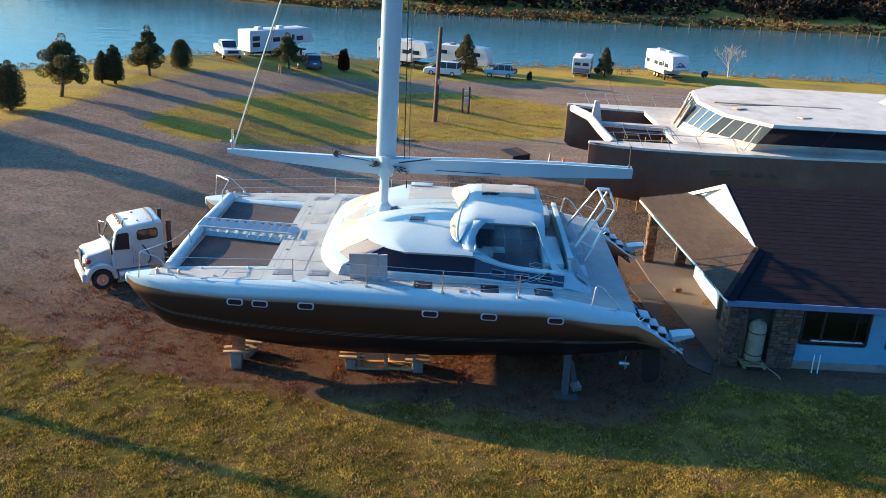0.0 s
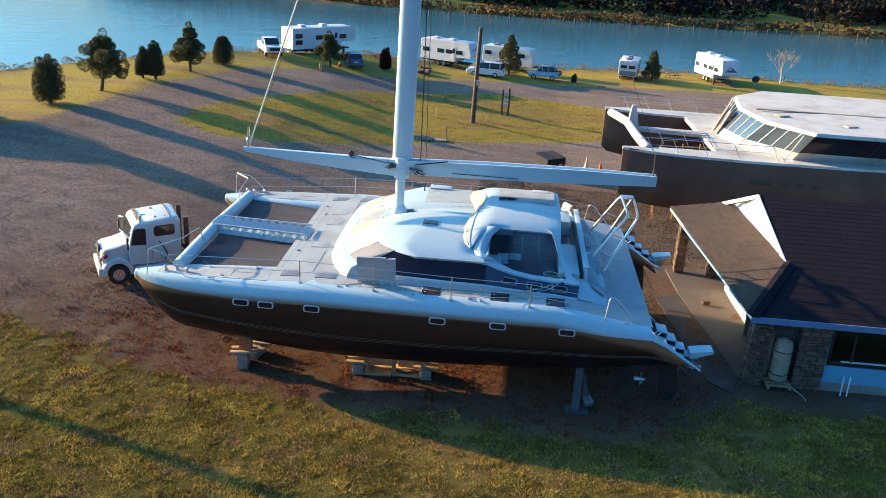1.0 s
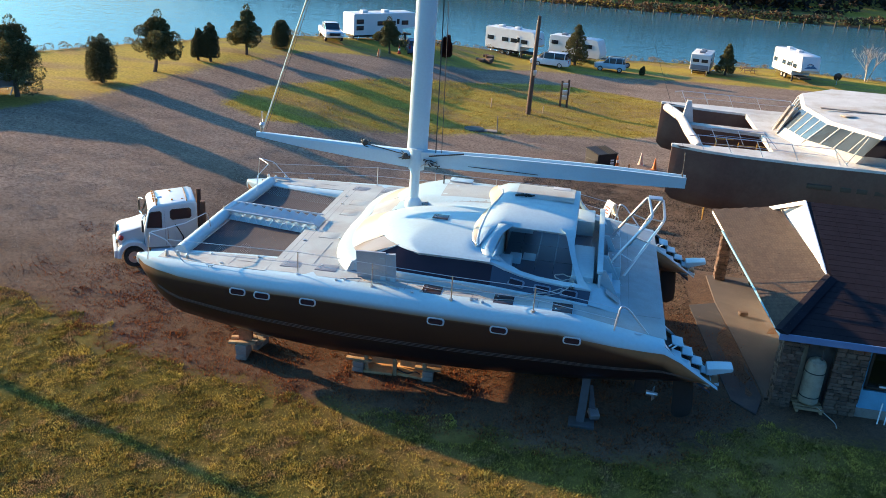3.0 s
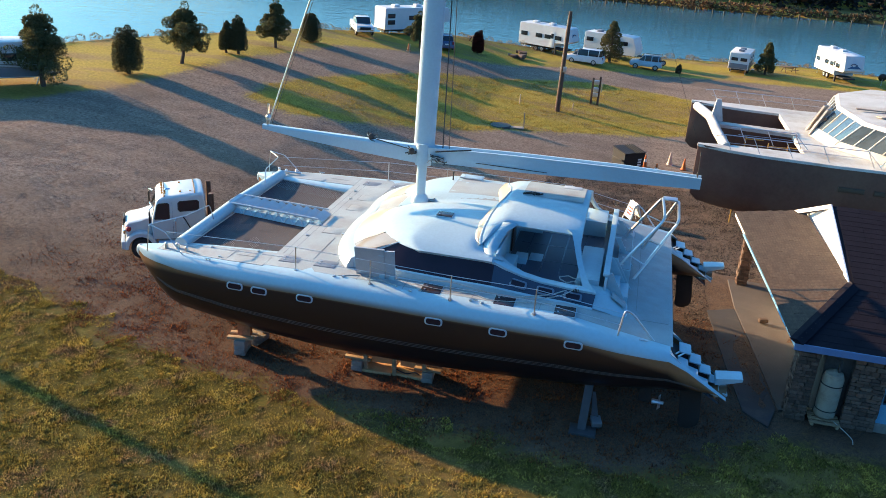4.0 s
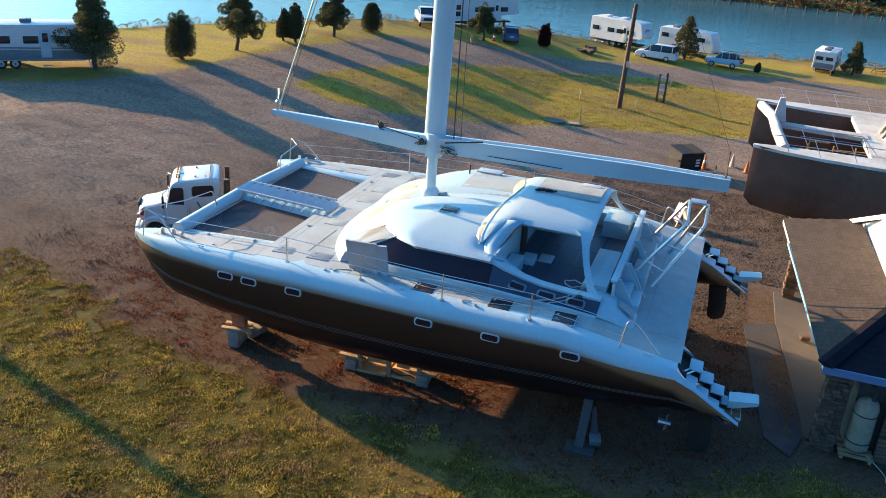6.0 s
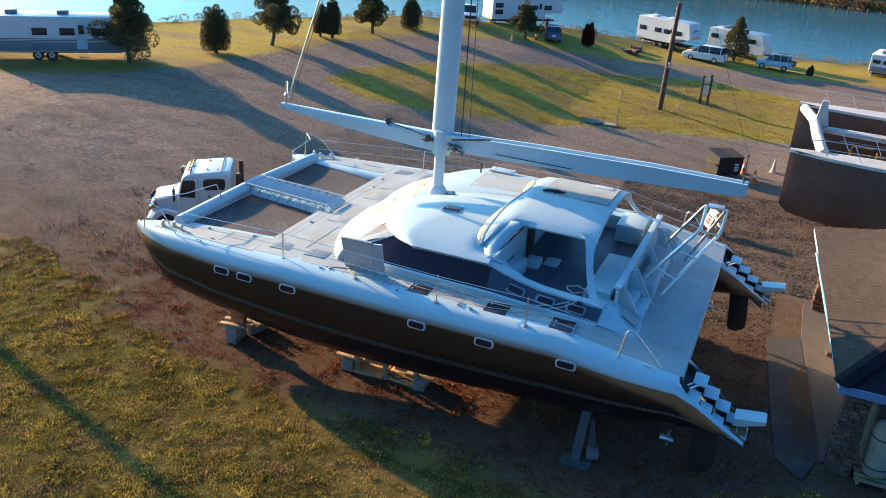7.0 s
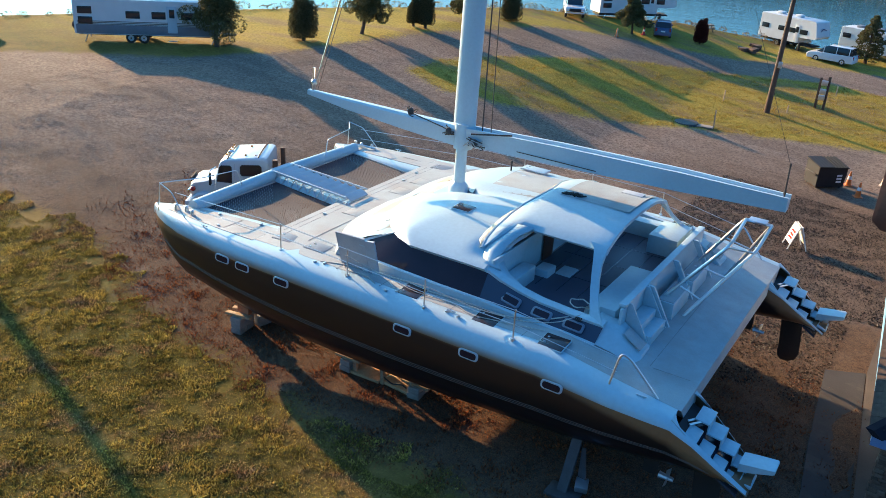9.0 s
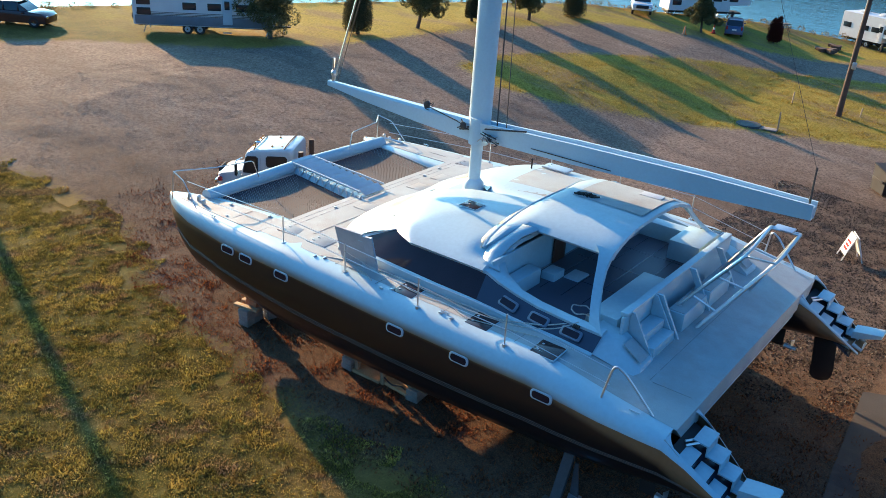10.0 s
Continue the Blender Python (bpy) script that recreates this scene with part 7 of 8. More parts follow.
def tree(kind, x, y, h, w, label, seed, leaf=None, name=None):
    rg = random.Random(seed)
    z = gz(x, y)
    t_ = thing(name or ("pine_tree" if kind == "pine" else "cypress_bush" if kind == "bush" else "conifer"), x, y, z - 0.03, label, "tree" if kind != "bush" else "bush", "yard trees")
    bm = B()
    lean_ = Vector((rg.uniform(-0.06, 0.06), rg.uniform(-0.06, 0.06), 0))
    spine = [Vector((0, 0, 0)) + lean_ * (k / 6 * h) + Vector((rg.uniform(-0.05, 0.05), rg.uniform(-0.05, 0.05), k / 6 * h * 0.93)) for k in range(7)]
    r0 = 0.034 * h if kind == "pine" else 0.04 * h
    tube(bm, spine, [max(0.02, r0 * (1 - k / 6.5)) for k in range(7)], 8)
    clumps = []
    if kind == "pine":
        for k in range(22):
            f = 0.34 + 0.64 * ((k // 2) / 10.5)
            a = k * 2.4 + rg.uniform(-0.6, 0.6)
            reach = w * (0.46 - 0.36 * (k / 21) ** 1.4) * rg.uniform(0.45, 1.15)
            b0 = Vector((0, 0, f * h * 0.86)) + lean_ * f * h
            tip = b0 + Vector((math.cos(a) * reach, math.sin(a) * reach, rg.uniform(-0.22, 0.22) * reach))
            tube(bm, [b0, b0.lerp(tip, 0.5) + Vector((0, 0, 0.06 * reach)), tip], [0.05, 0.035, 0.015], 5)
            cr_ = w * (0.15 - 0.06 * k / 21) * rg.uniform(0.7, 1.3)
            clumps.append((tip, cr_, 400, 0.85))
            for _ in range(2):
                clumps.append((b0.lerp(tip, rg.uniform(0.35, 0.85)) + Vector((rg.uniform(-0.5, 0.5), rg.uniform(-0.5, 0.5), rg.uniform(-0.1, 0.3))) * cr_, cr_ * rg.uniform(0.6, 1.0), 260, 0.9))
        clumps.append((Vector((0, 0, h * 0.93)) + lean_ * h, w * 0.09, 160, 1.2))
    elif kind == "bush":
        for k in range(13):                                     # upright plumes of uneven height, packed close
            a = k * 2.4 + rg.uniform(-0.3, 0.3)
            rr = w * (0.08 + 0.22 * math.sqrt(k / 12)) * rg.uniform(0.8, 1.15)
            top = h * rg.uniform(0.72, 1.0) * (1 - 0.16 * k / 12)
            for q in range(5):
                f = (q + 0.5) / 5
                rad = w * (0.2 - 0.09 * abs(f - 0.4)) * rg.uniform(0.85, 1.12) * (1 if f < 0.85 else 0.62)
                clumps.append((Vector((math.cos(a) * rr * (1 - 0.25 * f), math.sin(a) * rr * (1 - 0.25 * f), 0.14 * h + (top - 0.16 * h) * f)), rad, 330, 1.25))
    else:
        for k in range(34):
            f = k / 33
            a = k * 2.4 + rg.uniform(-0.5, 0.5)
            rr = w * 0.42 * (1 - f) ** 0.75 * (0.6 + 0.4 * min(1, f * 6)) * rg.uniform(0.8, 1.2)
            clumps.append((Vector((math.cos(a) * rr, math.sin(a) * rr, h * (0.14 + 0.8 * f) + rg.uniform(-0.08, 0.08))), w * (0.17 - 0.09 * f) * rg.uniform(0.75, 1.3), 380, 0.7))
    part("trunk", bm, BARK, t_)
    cr = new("crown", crown_mesh(clumps, 0.085 if kind != "bush" else 0.062, seed, leaf or (LPINE if kind != "bush" else LGREEN)))
    cr.parent = t_
    return t_


tree("bush", -31.4, 31.4, 3.9, 2.75, "dense dark upright cypress bush", 1)
tree("pine", -30.2, 37.2, 4.9, 3.9, "wind-shaped dark pine with bare lower trunk", 2)
tree("bush", -28.5, 43.9, 3.7, 1.75, "dark cypress bush, one of a close pair", 3)
tree("bush", -29.5, 43.6, 3.1, 1.3, "dark cypress bush, one of a close pair", 4)
tree("pine", -27.5, 49.4, 4.6, 3.0, "slim open-branched pine on the bank", 5)
tree("bush", -26.3, 55.4, 3.0, 2.4, "low round cypress bush", 6)
tree("pine", -17.3, 64.4, 3.9, 3.0, "dark bushy pine beside a small blue car", 7)
tree("bush", -12.0, 70.2, 2.9, 1.7, "maroon-leaved upright bush at the drive", 8, LRED, "maroon_bush")
tree("conifer", 2.3, 83.6, 5.2, 3.4, "dense conical conifer before a pale trailer", 9)
tree("conifer", 21.6, 89.4, 4.0, 2.6, "dense conical conifer beside a small camper", 10)
tree("bush", 10.8, 83.2, 1.3, 0.8, "small dark shrub at the road", 11)
tree("pine", -33.9, 24.9, 5.4, 4.6, "wide dark pine at the travel trailer", 12)


def bare_tree(x, y, h, seed, label):
    rg = random.Random(seed)
    t_ = thing("bare_tree", x, y, gz(x, y) - 0.05, label, "tree")
    bm = B()

    def grow(p, d, ln, r, depth):
        q = p + d * ln
        tube(bm, [p, p.lerp(q, 0.5) + Vector((rg.uniform(-0.05, 0.05), rg.uniform(-0.05, 0.05), 0)) * ln, q], [r, r * 0.8, r * 0.6], 5, False)
        if depth:
            for _ in range(3 if depth > 1 else 4):
                e = (d + Vector((rg.uniform(-0.8, 0.8), rg.uniform(-0.8, 0.8), rg.uniform(-0.1, 0.5)))).normalized()
                grow(p.lerp(q, rg.uniform(0.5, 1)), e, ln * rg.uniform(0.55, 0.75), r * 0.55, depth - 1)

    for k in range(3):
        grow(Vector((rg.uniform(-0.3, 0.3), rg.uniform(-0.3, 0.3), 0)), Vector((rg.uniform(-0.3, 0.3), rg.uniform(-0.3, 0.3), 1)).normalized(), h * 0.46, 0.085, 4)
    part("limbwork", bm, mat("pale_bare_twigs", (0.34, 0.27, 0.21), 0.9, vary=0.2), t_)


bare_tree(40.5, 95.0, 5.0, 3, "bare pale-twigged tree on the bank")


def scatter(name, pts, r, n, size, leaf, label, seed):
    cl = [(Vector((x, y, z + r * 0.5 * k)), r * k, int(n * k), 0.75) for x, y, z, k in pts]
    ob = new(name, crown_mesh(cl, size, seed, leaf))
    return tagged(ob, label, "vegetation", kind="stuff")


# dry scrub along the near bank
rg = random.Random(21)
pts = []
for (x0, y0), (x1, y1) in zip(SHORE[2:13], SHORE[3:14]):
    n_ = int(math.hypot(x1 - x0, y1 - y0) / 0.9)
    for k in range(n_):
        u = (k + rg.random()) / n_
        x, y = x0 + (x1 - x0) * u + rg.uniform(-0.5, 1.0), y0 + (y1 - y0) * u + rg.uniform(-1.4, 0.6)
        pts.append((x, y, gz(x, y) - 0.1, rg.uniform(0.4, 1.1)))
scatter("bank_scrub", pts, 0.6, 170, 0.075, LDRY, "dry brown scrub and grasses along the bank", 22)

# wooded far bank and its foot of brown reeds
pts, reeds = [], []
for (x0, y0), (x1, y1) in zip(FAR[2:9], FAR[3:10]):
    n_ = min(int(math.hypot(x1 - x0, y1 - y0) / 1.3), 160)
    for k in range(n_):
        u = (k + rg.random()) / n_
        x, y = x0 + (x1 - x0) * u, y0 + (y1 - y0) * u
        if x < 330:
            reeds.append((x, y + rg.uniform(0, 5), WATER_Z + 0.3, rg.uniform(0.5, 1.2)))
        for _ in range(2):
            d = rg.uniform(13, 75)
            pts.append((x + rg.uniform(-2, 2), y + d, WATER_Z + 0.8 + 9 * ss(14, 70, d), rg.uniform(0.6, 1.5)))
scatter("far_wood", pts, 4.6, 150, 1.0, LWOOD, "dark autumn woods on the far bank", 23)
scatter("far_reeds", reeds, 1.3, 60, 0.45, leaf_mat("brown_reeds", (0.1, 0.065, 0.035), (0.2, 0.13, 0.07)), "brown reeds at the far waterline", 24)
# row of old pilings off the far bank
for k in range(46):
    x = -30 + 2.9 * k + rg.uniform(-0.8, 0.8)
    y = lerp([(p[0], p[1]) for p in FAR], x) - 6 + rg.uniform(-1, 1)
    h = rg.uniform(0.5, 1.5)
    bm = B()
    tube(bm, [(0, 0, -1.5), (0.02, 0, h)], [0.22, 0.18], 7)
    whole("piling", bm, BARK, "old dark timber piling standing in the river", "piling", "old pilings", at=pose(x, y, WATER_Z, rg.uniform(-6, 6), rg.uniform(-6, 6), 0))

# grass blades and leaf litter where the camera comes nearest
def blades(name, n, region, size, leaf, label, seed, ok):
    rg = np.random.default_rng(seed)
    x = rg.uniform(region[0], region[1], n)
    y = rg.uniform(region[2], region[3], n)
    keep = ok(x, y)
    x, y = x[keep], y[keep]
    z = base_z(x, y)
    m = len(x)
    a = rg.uniform(0, 2 * np.pi, m)
    s = size * rg.uniform(0.6, 1.5, m) * (0.6 + 0.9 * patchy(x, y, 0.26, seed + 50) ** 2 + 0.7 * patchy(x, y, 0.7, seed + 60) ** 2)
    ex, ey = np.cos(a) * s * 0.4, np.sin(a) * s * 0.4
    tx, ty = rg.normal(0, 0.8, m) * s, rg.normal(0, 0.8, m) * s
    v = np.stack([np.stack([x - ex, y - ey, z - 0.02], -1), np.stack([x + ex, y + ey, z - 0.02], -1), np.stack([x + tx, y + ty, z + s], -1)], 1).reshape(-1, 3)
    me = bpy.data.meshes.new(name)
    me.from_pydata(v.tolist(), [], np.arange(3 * m).reshape(-1, 3).tolist())
    me.materials.append(leaf)
    return tagged(new(name, me), label, "grass" if "grass" in name else "leaves", kind="stuff")


def patchy(x, y, cell, seed):
    """Smooth random field from 0 to 1, one value in each cell."""
    g = np.random.default_rng(seed).random((256, 256))
    u, v = x / cell, y / cell
    i, j = np.floor(u).astype(int), np.floor(v).astype(int)
    fu, fv = u - i, v - j
    fu, fv = fu * fu * (3 - 2 * fu), fv * fv * (3 - 2 * fv)
    at = lambda a, b: g[a % 256, b % 256]
    return (at(i, j) * (1 - fu) + at(i + 1, j) * fu) * (1 - fv) + (at(i, j + 1) * (1 - fu) + at(i + 1, j + 1) * fu) * fv


def grass_mat():
    """Short lawn blades: olive, straw and brown in drifts, each blade a little different."""
    m = leaf_mat("grass_blades", (0.3, 0.3, 0.3), (1.55, 1.55, 1.55), 0.3)
    n, l = m.node_tree.nodes, m.node_tree.links
    each = next(k for k in n if k.type == "MIX").outputs["Result"]
    geo = n.new("ShaderNodeNewGeometry")
    tone_ = (0.2, 0.155, 0.03, 1)
    for scale, lo, hi, c in ((0.5, 0.44, 0.6, (0.41, 0.305, 0.065)), (1.7, 0.5, 0.66, (0.165, 0.14, 0.028)), (0.85, 0.52, 0.63, (0.27, 0.175, 0.08)), (4.5, 0.55, 0.7, (0.45, 0.32, 0.085))):
        t = n.new("ShaderNodeTexNoise")
        t.inputs["Scale"].default_value, t.inputs["Detail"].default_value = scale, 4
        mp = n.new("ShaderNodeMapping")
        mp.inputs["Location"].default_value = (scale * 31, scale * 17, 0)
        l.new(geo.outputs["Position"], mp.inputs["Vector"])
        l.new(mp.outputs[0], t.inputs["Vector"])
        f = n.new("ShaderNodeMapRange")
        f.inputs["From Min"].default_value, f.inputs["From Max"].default_value = lo, hi
        l.new(t.outputs["Fac"], f.inputs["Value"])
        mx = n.new("ShaderNodeMix")
        mx.data_type = "RGBA"
        l.new(f.outputs["Result"], mx.inputs["Factor"])
        if isinstance(tone_, tuple):
            mx.inputs["A"].default_value = tone_
        else:
            l.new(tone_, mx.inputs["A"])
        mx.inputs["B"].default_value = (*c, 1)
        tone_ = mx.outputs["Result"]
    mul = n.new("ShaderNodeVectorMath")
    mul.operation = "MULTIPLY"
    l.new(tone_, mul.inputs[0])
    l.new(each, mul.inputs[1])
    l.new(mul.outputs[0], n["Principled BSDF"].inputs["Base Color"])
    l.new(mul.outputs[0], next(k for k in n if k.type == "BSDF_TRANSLUCENT").inputs["Color"])
    return m


GRASSM = grass_mat()
LITTERM = leaf_mat("fallen_leaves", (0.045, 0.018, 0.011), (0.28, 0.1, 0.036), 0.3)
blades("lawn_grass", 1150000, (-29, 27, -20, 2.5), 0.046, GRASSM, "tufted autumn lawn grass", 31, lambda x, y: (np.random.default_rng(8).random(len(x)) < np.clip((y + 20) / 7, 0, 1) * np.clip((29 - np.abs(x)) / 4, 0, 1)) & (signed(x, y, LAWN) + (patchy(x, y, 0.8, 6) - 0.5) * 2.2 > 0.1) & (patchy(x, y, 0.2, 4) * 0.65 + patchy(x, y, 0.6, 5) * 0.35 > 0.16))
blades("island_grass", 130000, (-23, 19, 29, 70), 0.06, leaf_mat("dry_grass_blades", (0.18, 0.14, 0.02), (0.44, 0.31, 0.075), 0.3), "sunlit grass of the island in the drive", 32, lambda x, y: signed(x, y, ISLAND) > 0.1)
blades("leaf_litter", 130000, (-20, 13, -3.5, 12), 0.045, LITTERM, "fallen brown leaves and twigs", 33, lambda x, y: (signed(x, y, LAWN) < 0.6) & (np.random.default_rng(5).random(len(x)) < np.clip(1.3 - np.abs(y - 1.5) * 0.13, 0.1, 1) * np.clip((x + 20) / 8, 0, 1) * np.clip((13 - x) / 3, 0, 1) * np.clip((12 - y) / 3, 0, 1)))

def gravel(name, n, region, size, leaf, label, seed, ok):
    """Loose angular stones, each a low three-sided chip."""
    rg = np.random.default_rng(seed)
    x, y = rg.uniform(region[0], region[1], n), rg.uniform(region[2], region[3], n)
    keep = ok(x, y)
    x, y = x[keep], y[keep]
    z, m = base_z(x, y), len(x)
    s, a = size * rg.uniform(0.5, 1.6, m), rg.uniform(0, 6.28, m)
    corner = [np.stack([x + np.cos(a + k) * s, y + np.sin(a + k) * s * 0.8, z - 0.01], -1) for k in (0, 2.0, 4.1)]
    top = np.stack([x + rg.normal(0, 0.2, m) * s, y + rg.normal(0, 0.2, m) * s, z + s * rg.uniform(0.5, 1.0, m)], -1)
    v = np.stack(corner + [top], 1).reshape(-1, 3)
    i = np.arange(m)[:, None] * 4
    f = np.concatenate([i + np.array([[0, 1, 3]]), i + np.array([[1, 2, 3]]), i + np.array([[2, 0, 3]])], 1).reshape(-1, 3)
    me = bpy.data.meshes.new(name)
    me.from_pydata(v.tolist(), [], f.tolist())
    me.materials.append(leaf)
    return tagged(new(name, me), label, "gravel", kind="stuff")


dark_stone = leaf_mat("brown_gravel_stone", (0.024, 0.019, 0.016), (0.18, 0.13, 0.095), 0)
pale_stone = leaf_mat("grey_gravel_stone", (0.12, 0.098, 0.082), (0.34, 0.27, 0.215), 0)
gravel("yard_gravel", 60000, (1, 16, 8, 34), 0.045, dark_stone, "loose dark brown gravel behind the hulls", 41, lambda x, y: ~((x > 11) & (y < 17)) & (signed(x, y, LAWN) < -0.5))
gravel("drive_gravel", 80000, (-34, 4, 2, 34), 0.022, pale_stone, "loose grey gravel of the drive", 42, lambda x, y: (signed(x, y, LAWN) < -0.3) & (signed(x, y, BANK) < 0.2) & (signed(x, y, ISLAND) < 0.2))

# ---- small things in the yard ----
def at_ground(x, y, yaw=0, lx=0, ly=0):
    return pose(x, y, gz(x, y), lx, ly, yaw)


POLEM = mat("weathered_pole_timber", (0.1, 0.06, 0.04), 0.9, vary=0.35, scale=2, fine=25, bump=0.4)
pole = thing("utility_pole", -0.65, 51.9, gz(-0.6, 51.9), "weathered brown timber utility pole on the grass", "pole", lean=(0, 1.0))
bm = B()
tube(bm, [(0, 0, -0.2), (0, 0, 4), (0.02, 0, 9.0)], [0.24, 0.2, 0.16], 12)
part("shaft", bm, POLEM, pole)
bm = B()
tube(bm, [(-0.22, 0.1, 0), (-0.16, 0.1, 8.6)], 0.03, 6)
part("conduit", bm, ALU, pole)
bm = B()
box(bm, (0.2, -0.2, 3.9), (0.3, 0.2, 0.5), bevel=0.03)
part("junction_box", bm, ALU, pole)
post = thing("meter_post", 2.3, 57.6, gz(2.3, 57.6), "pair of dark timber posts carrying meter boxes", "post")
for dx, h in ((-0.3, 2.6), (0.35, 2.75)):
    bm = B()
    box(bm, (dx, 0, h / 2), (0.2, 0.2, h), bevel=0.02)
    part("timber", bm, POLEM, post)
for z in (2.2, 1.5, 1.0):
    bm = B()
    box(bm, (0.05, -0.2, z), (0.5, 0.2, 0.42), bevel=0.03)
    part("meter_box", bm, ALU, post)
STAKEM = mat("pale_stake_timber", (0.4, 0.31, 0.2), 0.8, vary=0.2, scale=8)
for x, y, h in ((-2.5, 43.4, 1.35), (-4.2, 51.9, 0.9), (0.6, 53.3, 0.7), (2.6, 64.1, 0.9), (-17.5, 60.8, 0.9)):
    bm = B()
    box(bm, (0, 0, h / 2), (0.09, 0.07, h), bevel=0.01)
    whole("marker_stake", bm, STAKEM, "short pale marker stake in the grass", "stake", "marker stakes", at=at_ground(x, y, rg.uniform(0, 90), rg.uniform(-4, 4), rg.uniform(-4, 4)))
bm = B()
bmesh.ops.create_cone(bm, cap_ends=True, segments=20, radius1=0.95, radius2=0.85, depth=0.16)
whole("manhole_cover", bm, mat("dark_iron_cover", (0.05, 0.05, 0.05), 0.7, 0.3, vary=0.3, scale=5, bump=0.3), "dark round well cover at the grass edge", "cover", at=at_ground(-4.4, 42.9))
bm = B()
box(bm, (0, 0, 0.04), (1.5, 0.7, 0.1), bevel=0.02)
whole("concrete_cover", bm, CONC, "flat concrete slab beside the well cover", "slab", at=at_ground(-3.2, 43.0, 8))

dump = thing("dumpster", 6.35, 37.4, gz(6.3, 37.4), "dark green steel dumpster with ribbed black lids", "dumpster", rz=42)
DGREEN = mat("dark_dumpster_steel", (0.012, 0.013, 0.016), 0.6, vary=0.25, scale=3, dirt=(0.03, 0.022, 0.018), dirt_at=0.66)
bm = B()
loft(bm, [[(-0.95, -0.65, 0.15), (0.95, -0.65, 0.15), (0.95, 0.65, 0.15), (-0.95, 0.65, 0.15)], [(-0.98, -0.72, 1.4), (0.98, -0.72, 1.4), (0.98, 0.7, 1.6), (-0.98, 0.7, 1.6)]])
part("bin_body", bm, DGREEN, dump)
for s in (-1, 1):
    bm = B()
    slab(bm, [(s * 0.02, -0.8, 1.43), (s * 1.0, -0.8, 1.43), (s * 1.0, 0.76, 1.65), (s * 0.02, 0.76, 1.65)], 0.05)
    ld = part("lid", bm, BLACKR, dump)
    for k in range(4):
        bm = B()
        tube(bm, [(s * (0.15 + 0.22 * k), -0.79, 1.46), (s * (0.15 + 0.22 * k), 0.75, 1.68)], 0.03, 5)
        part("rib", bm, BLACKR, ld)
    bm = B()
    box(bm, (s * 1.04, 0, 0.9), (0.08, 1.2, 0.14), bevel=0.02)
    part("fork_pocket", bm, DGREEN, dump)
    for y in (-0.5, 0.5):
        bm = B()
        tube(bm, [(s * 0.8 - 0.03, y, 0.08), (s * 0.8 + 0.03, y, 0.08)], 0.08, 10)
        part("caster", bm, BLACKR, dump)
for k in range(3):
    bm = B()
    box(bm, (0.5, -0.73, 0.5 + 0.2 * k), (0.34, 0.02, 0.12))
    part("label_bar", bm, TRIMW, dump)

ORANGE = mat("orange_cone_plastic", (0.6, 0.16, 0.03), 0.5, vary=0.12, scale=5)
PALEC = mat("faded_cone_plastic", (0.55, 0.42, 0.32), 0.6, vary=0.12, scale=5)


def cone(x, y, h, m_, label, band=True):
    t_ = thing("traffic_cone", x, y, gz(x, y), label, "cone", "traffic cones", rz=rg.uniform(0, 90))
    bm = B()
    box(bm, (0, 0, 0.03), (h * 0.52, h * 0.52, 0.06), bevel=0.015)
    part("base", bm, m_, t_)
    bm = B()
    tube(bm, [(0, 0, 0.05), (0, 0, h)], [h * 0.2, h * 0.045], 14)
    part("cone_body", bm, m_, t_)
    if band:
        bm = B()
        tube(bm, [(0, 0, h * 0.45), (0, 0, h * 0.68)], [h * 0.145, h * 0.105], 14)
        part("white_band", bm, TRIMW, t_)


cone(7.65, 38.9, 0.95, ORANGE, "orange traffic cone beside the dumpster")
cone(8.5, 37.0, 0.95, ORANGE, "orange traffic cone on the gravel")
cone(9.55, 40.5, 1.0, PALEC, "faded pale traffic cone", False)
cone(10.6, 39.6, 0.9, ORANGE, "orange cone under the big hull", False)
cone(-17.8, 61.6, 0.8, ORANGE, "orange cone at the drive's edge", False)
cone(-16.5, 65.6, 0.8, LAMPR, "red and white cone beside the blue car")

sign = thing("sandwich_board", 7.15, 24.9, gz(7.1, 24.9), "white A-frame sign board with red lettering bars", "sign", rz=-62)
for s in (-1, 1):
    bm = B()
    slab(bm, [(-0.42, s * 0.38, 0.3), (0.42, s * 0.38, 0.3), (0.42, s * 0.05, 1.25), (-0.42, s * 0.05, 1.25)], 0.03)
    pn = part("board", bm, TRIMW, sign)
    for k, w_ in ((0.9, 0.5), (0.72, 0.42), (0.56, 0.5)):
        bm = B()
        y = s * (0.38 - 0.33 * (k - 0.3) / 0.95)
        box(bm, (0, y + s * 0.022, k), (w_, 0.02, 0.1), Euler((s * 0.33, 0, 0)))
        part("red_bar", bm, LAMPR, pn)
    for x in (-0.42, 0.42):
        bm = B()
        tube(bm, [(x, s * 0.48, 0), (x, s * 0.05, 1.27)], 0.03, 6)
        part("leg", bm, TRIMW, sign)

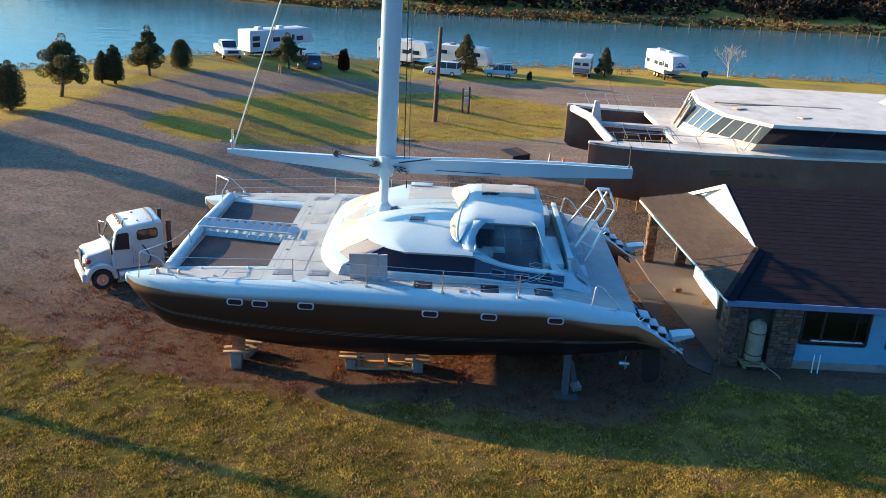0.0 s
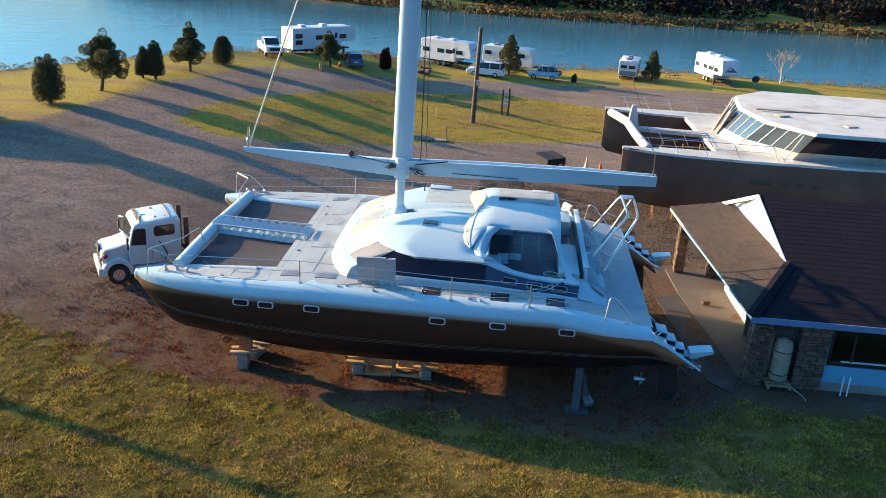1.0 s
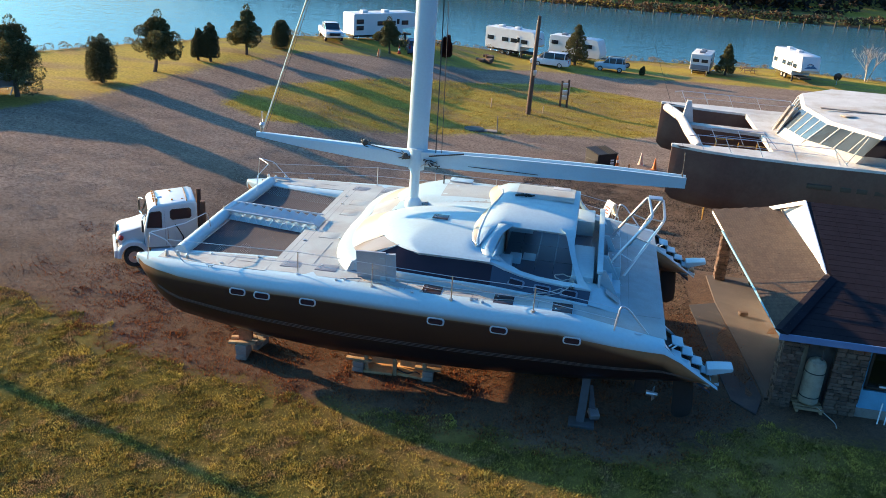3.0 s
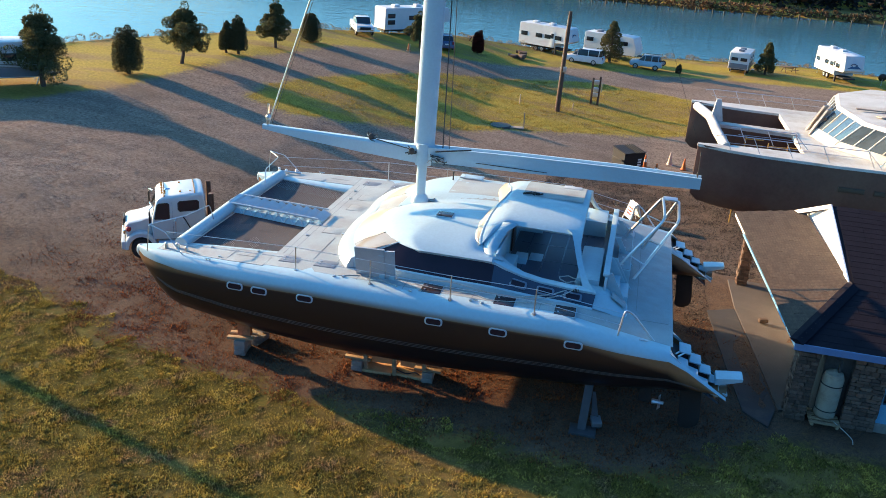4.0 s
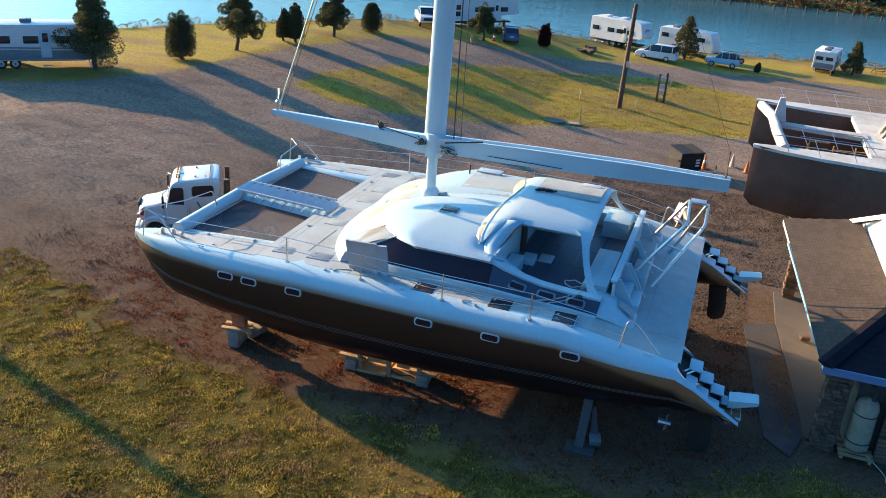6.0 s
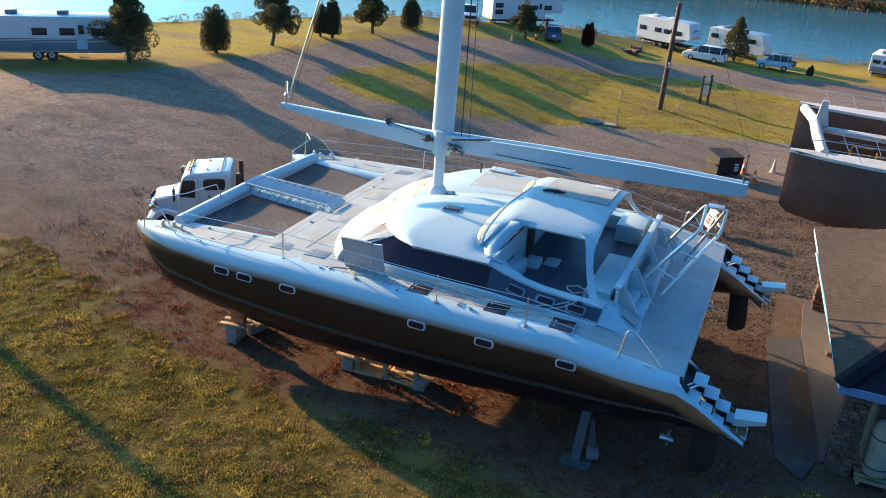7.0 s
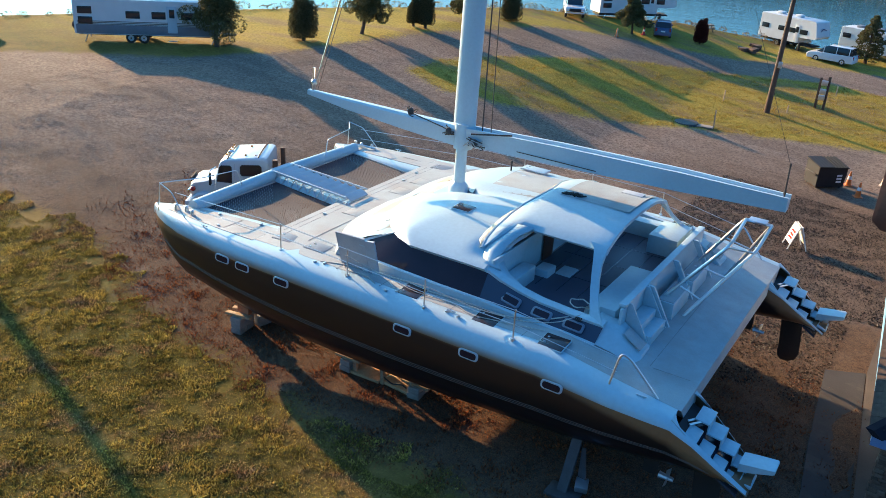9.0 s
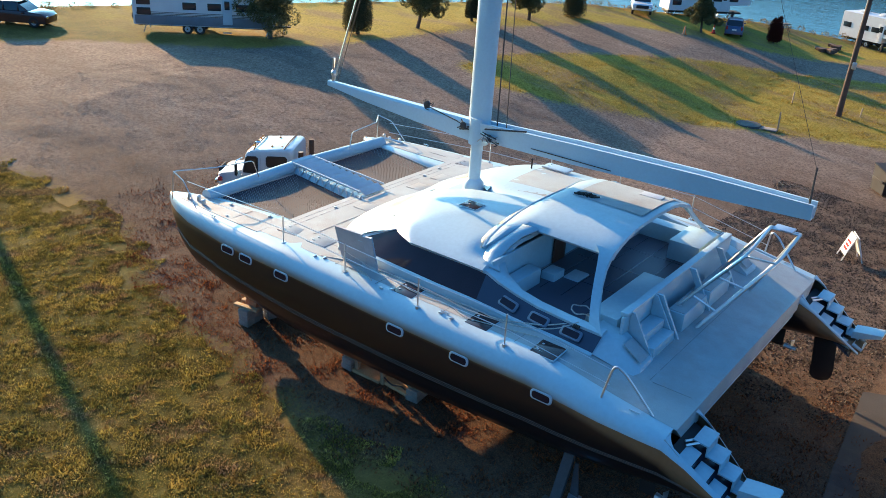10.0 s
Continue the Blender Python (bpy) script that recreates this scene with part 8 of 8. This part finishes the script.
for x, y, yaw in ((-13.5, 76.5, 60), (25.0, 93.0, 20)):
    tb = thing("picnic_table", x, y, gz(x, y), "weathered timber picnic table by the water", "table", "picnic tables", rz=yaw)
    bm = B()
    box(bm, (0, 0, 0.74), (1.9, 0.75, 0.06), bevel=0.01)
    part("tabletop", bm, POLEM, tb)
    for s in (-1, 1):
        bm = B()
        box(bm, (0, s * 0.68, 0.44), (1.9, 0.28, 0.05), bevel=0.01)
        part("bench", bm, POLEM, tb)
        for x_ in (-0.7, 0.7):
            bm = B()
            tube(bm, [(x_, s * 0.62, 0), (x_, s * 0.1, 0.72)], 0.05, 6)
            part("leg", bm, POLEM, tb)
dish = thing("satellite_dish", 35.6, 90.0, gz(35, 90), "dark satellite dish on a short post beside a trailer", "dish")
bm = B()
bmesh.ops.create_cone(bm, cap_ends=True, segments=18, radius1=0.5, radius2=0.15, depth=0.18, matrix=Matrix.Translation((0, 0, 1.0)) @ Matrix.Rotation(radians(100), 4, "X"))
part("reflector", bm, WINFR, dish)
bm = B()
tube(bm, [(0, 0, 0), (0, 0, 1.0)], 0.04, 6)
part("post", bm, ALU, dish)
for x, y, z_, seed in ((-6.3, 85.6, 0.2, 1), (-9.5, 78.4, 0.0, 2)):
    t_ = thing("parts_pile", -8.2, 77.2 if seed == 2 else 74.5, gz(-8, 76), "dark pile of boxes and boards beside a trailer", "clutter", "yard clutter")
    for k in range(4):
        bm = B()
        box(bm, (rg.uniform(-0.8, 0.8), rg.uniform(-0.5, 0.5), 0.2), (rg.uniform(0.4, 1.0), rg.uniform(0.3, 0.8), 0.4), Euler((0, 0, rg.uniform(0, 1.5))), bevel=0.03)
        part("crate", bm, POLEM, t_)

# a second utility pole beyond the lawn, whose long shadow crosses the grass
pole2 = thing("utility_pole", -42.0, 4.4, gz(-42, 4.4), "tall timber utility pole beyond the lawn", "pole")
bm = B()
tube(bm, [(0, 0, -0.2), (0, 0, 5), (0, 0, 10.5)], [0.32, 0.28, 0.22], 12)
part("shaft", bm, POLEM, pole2)
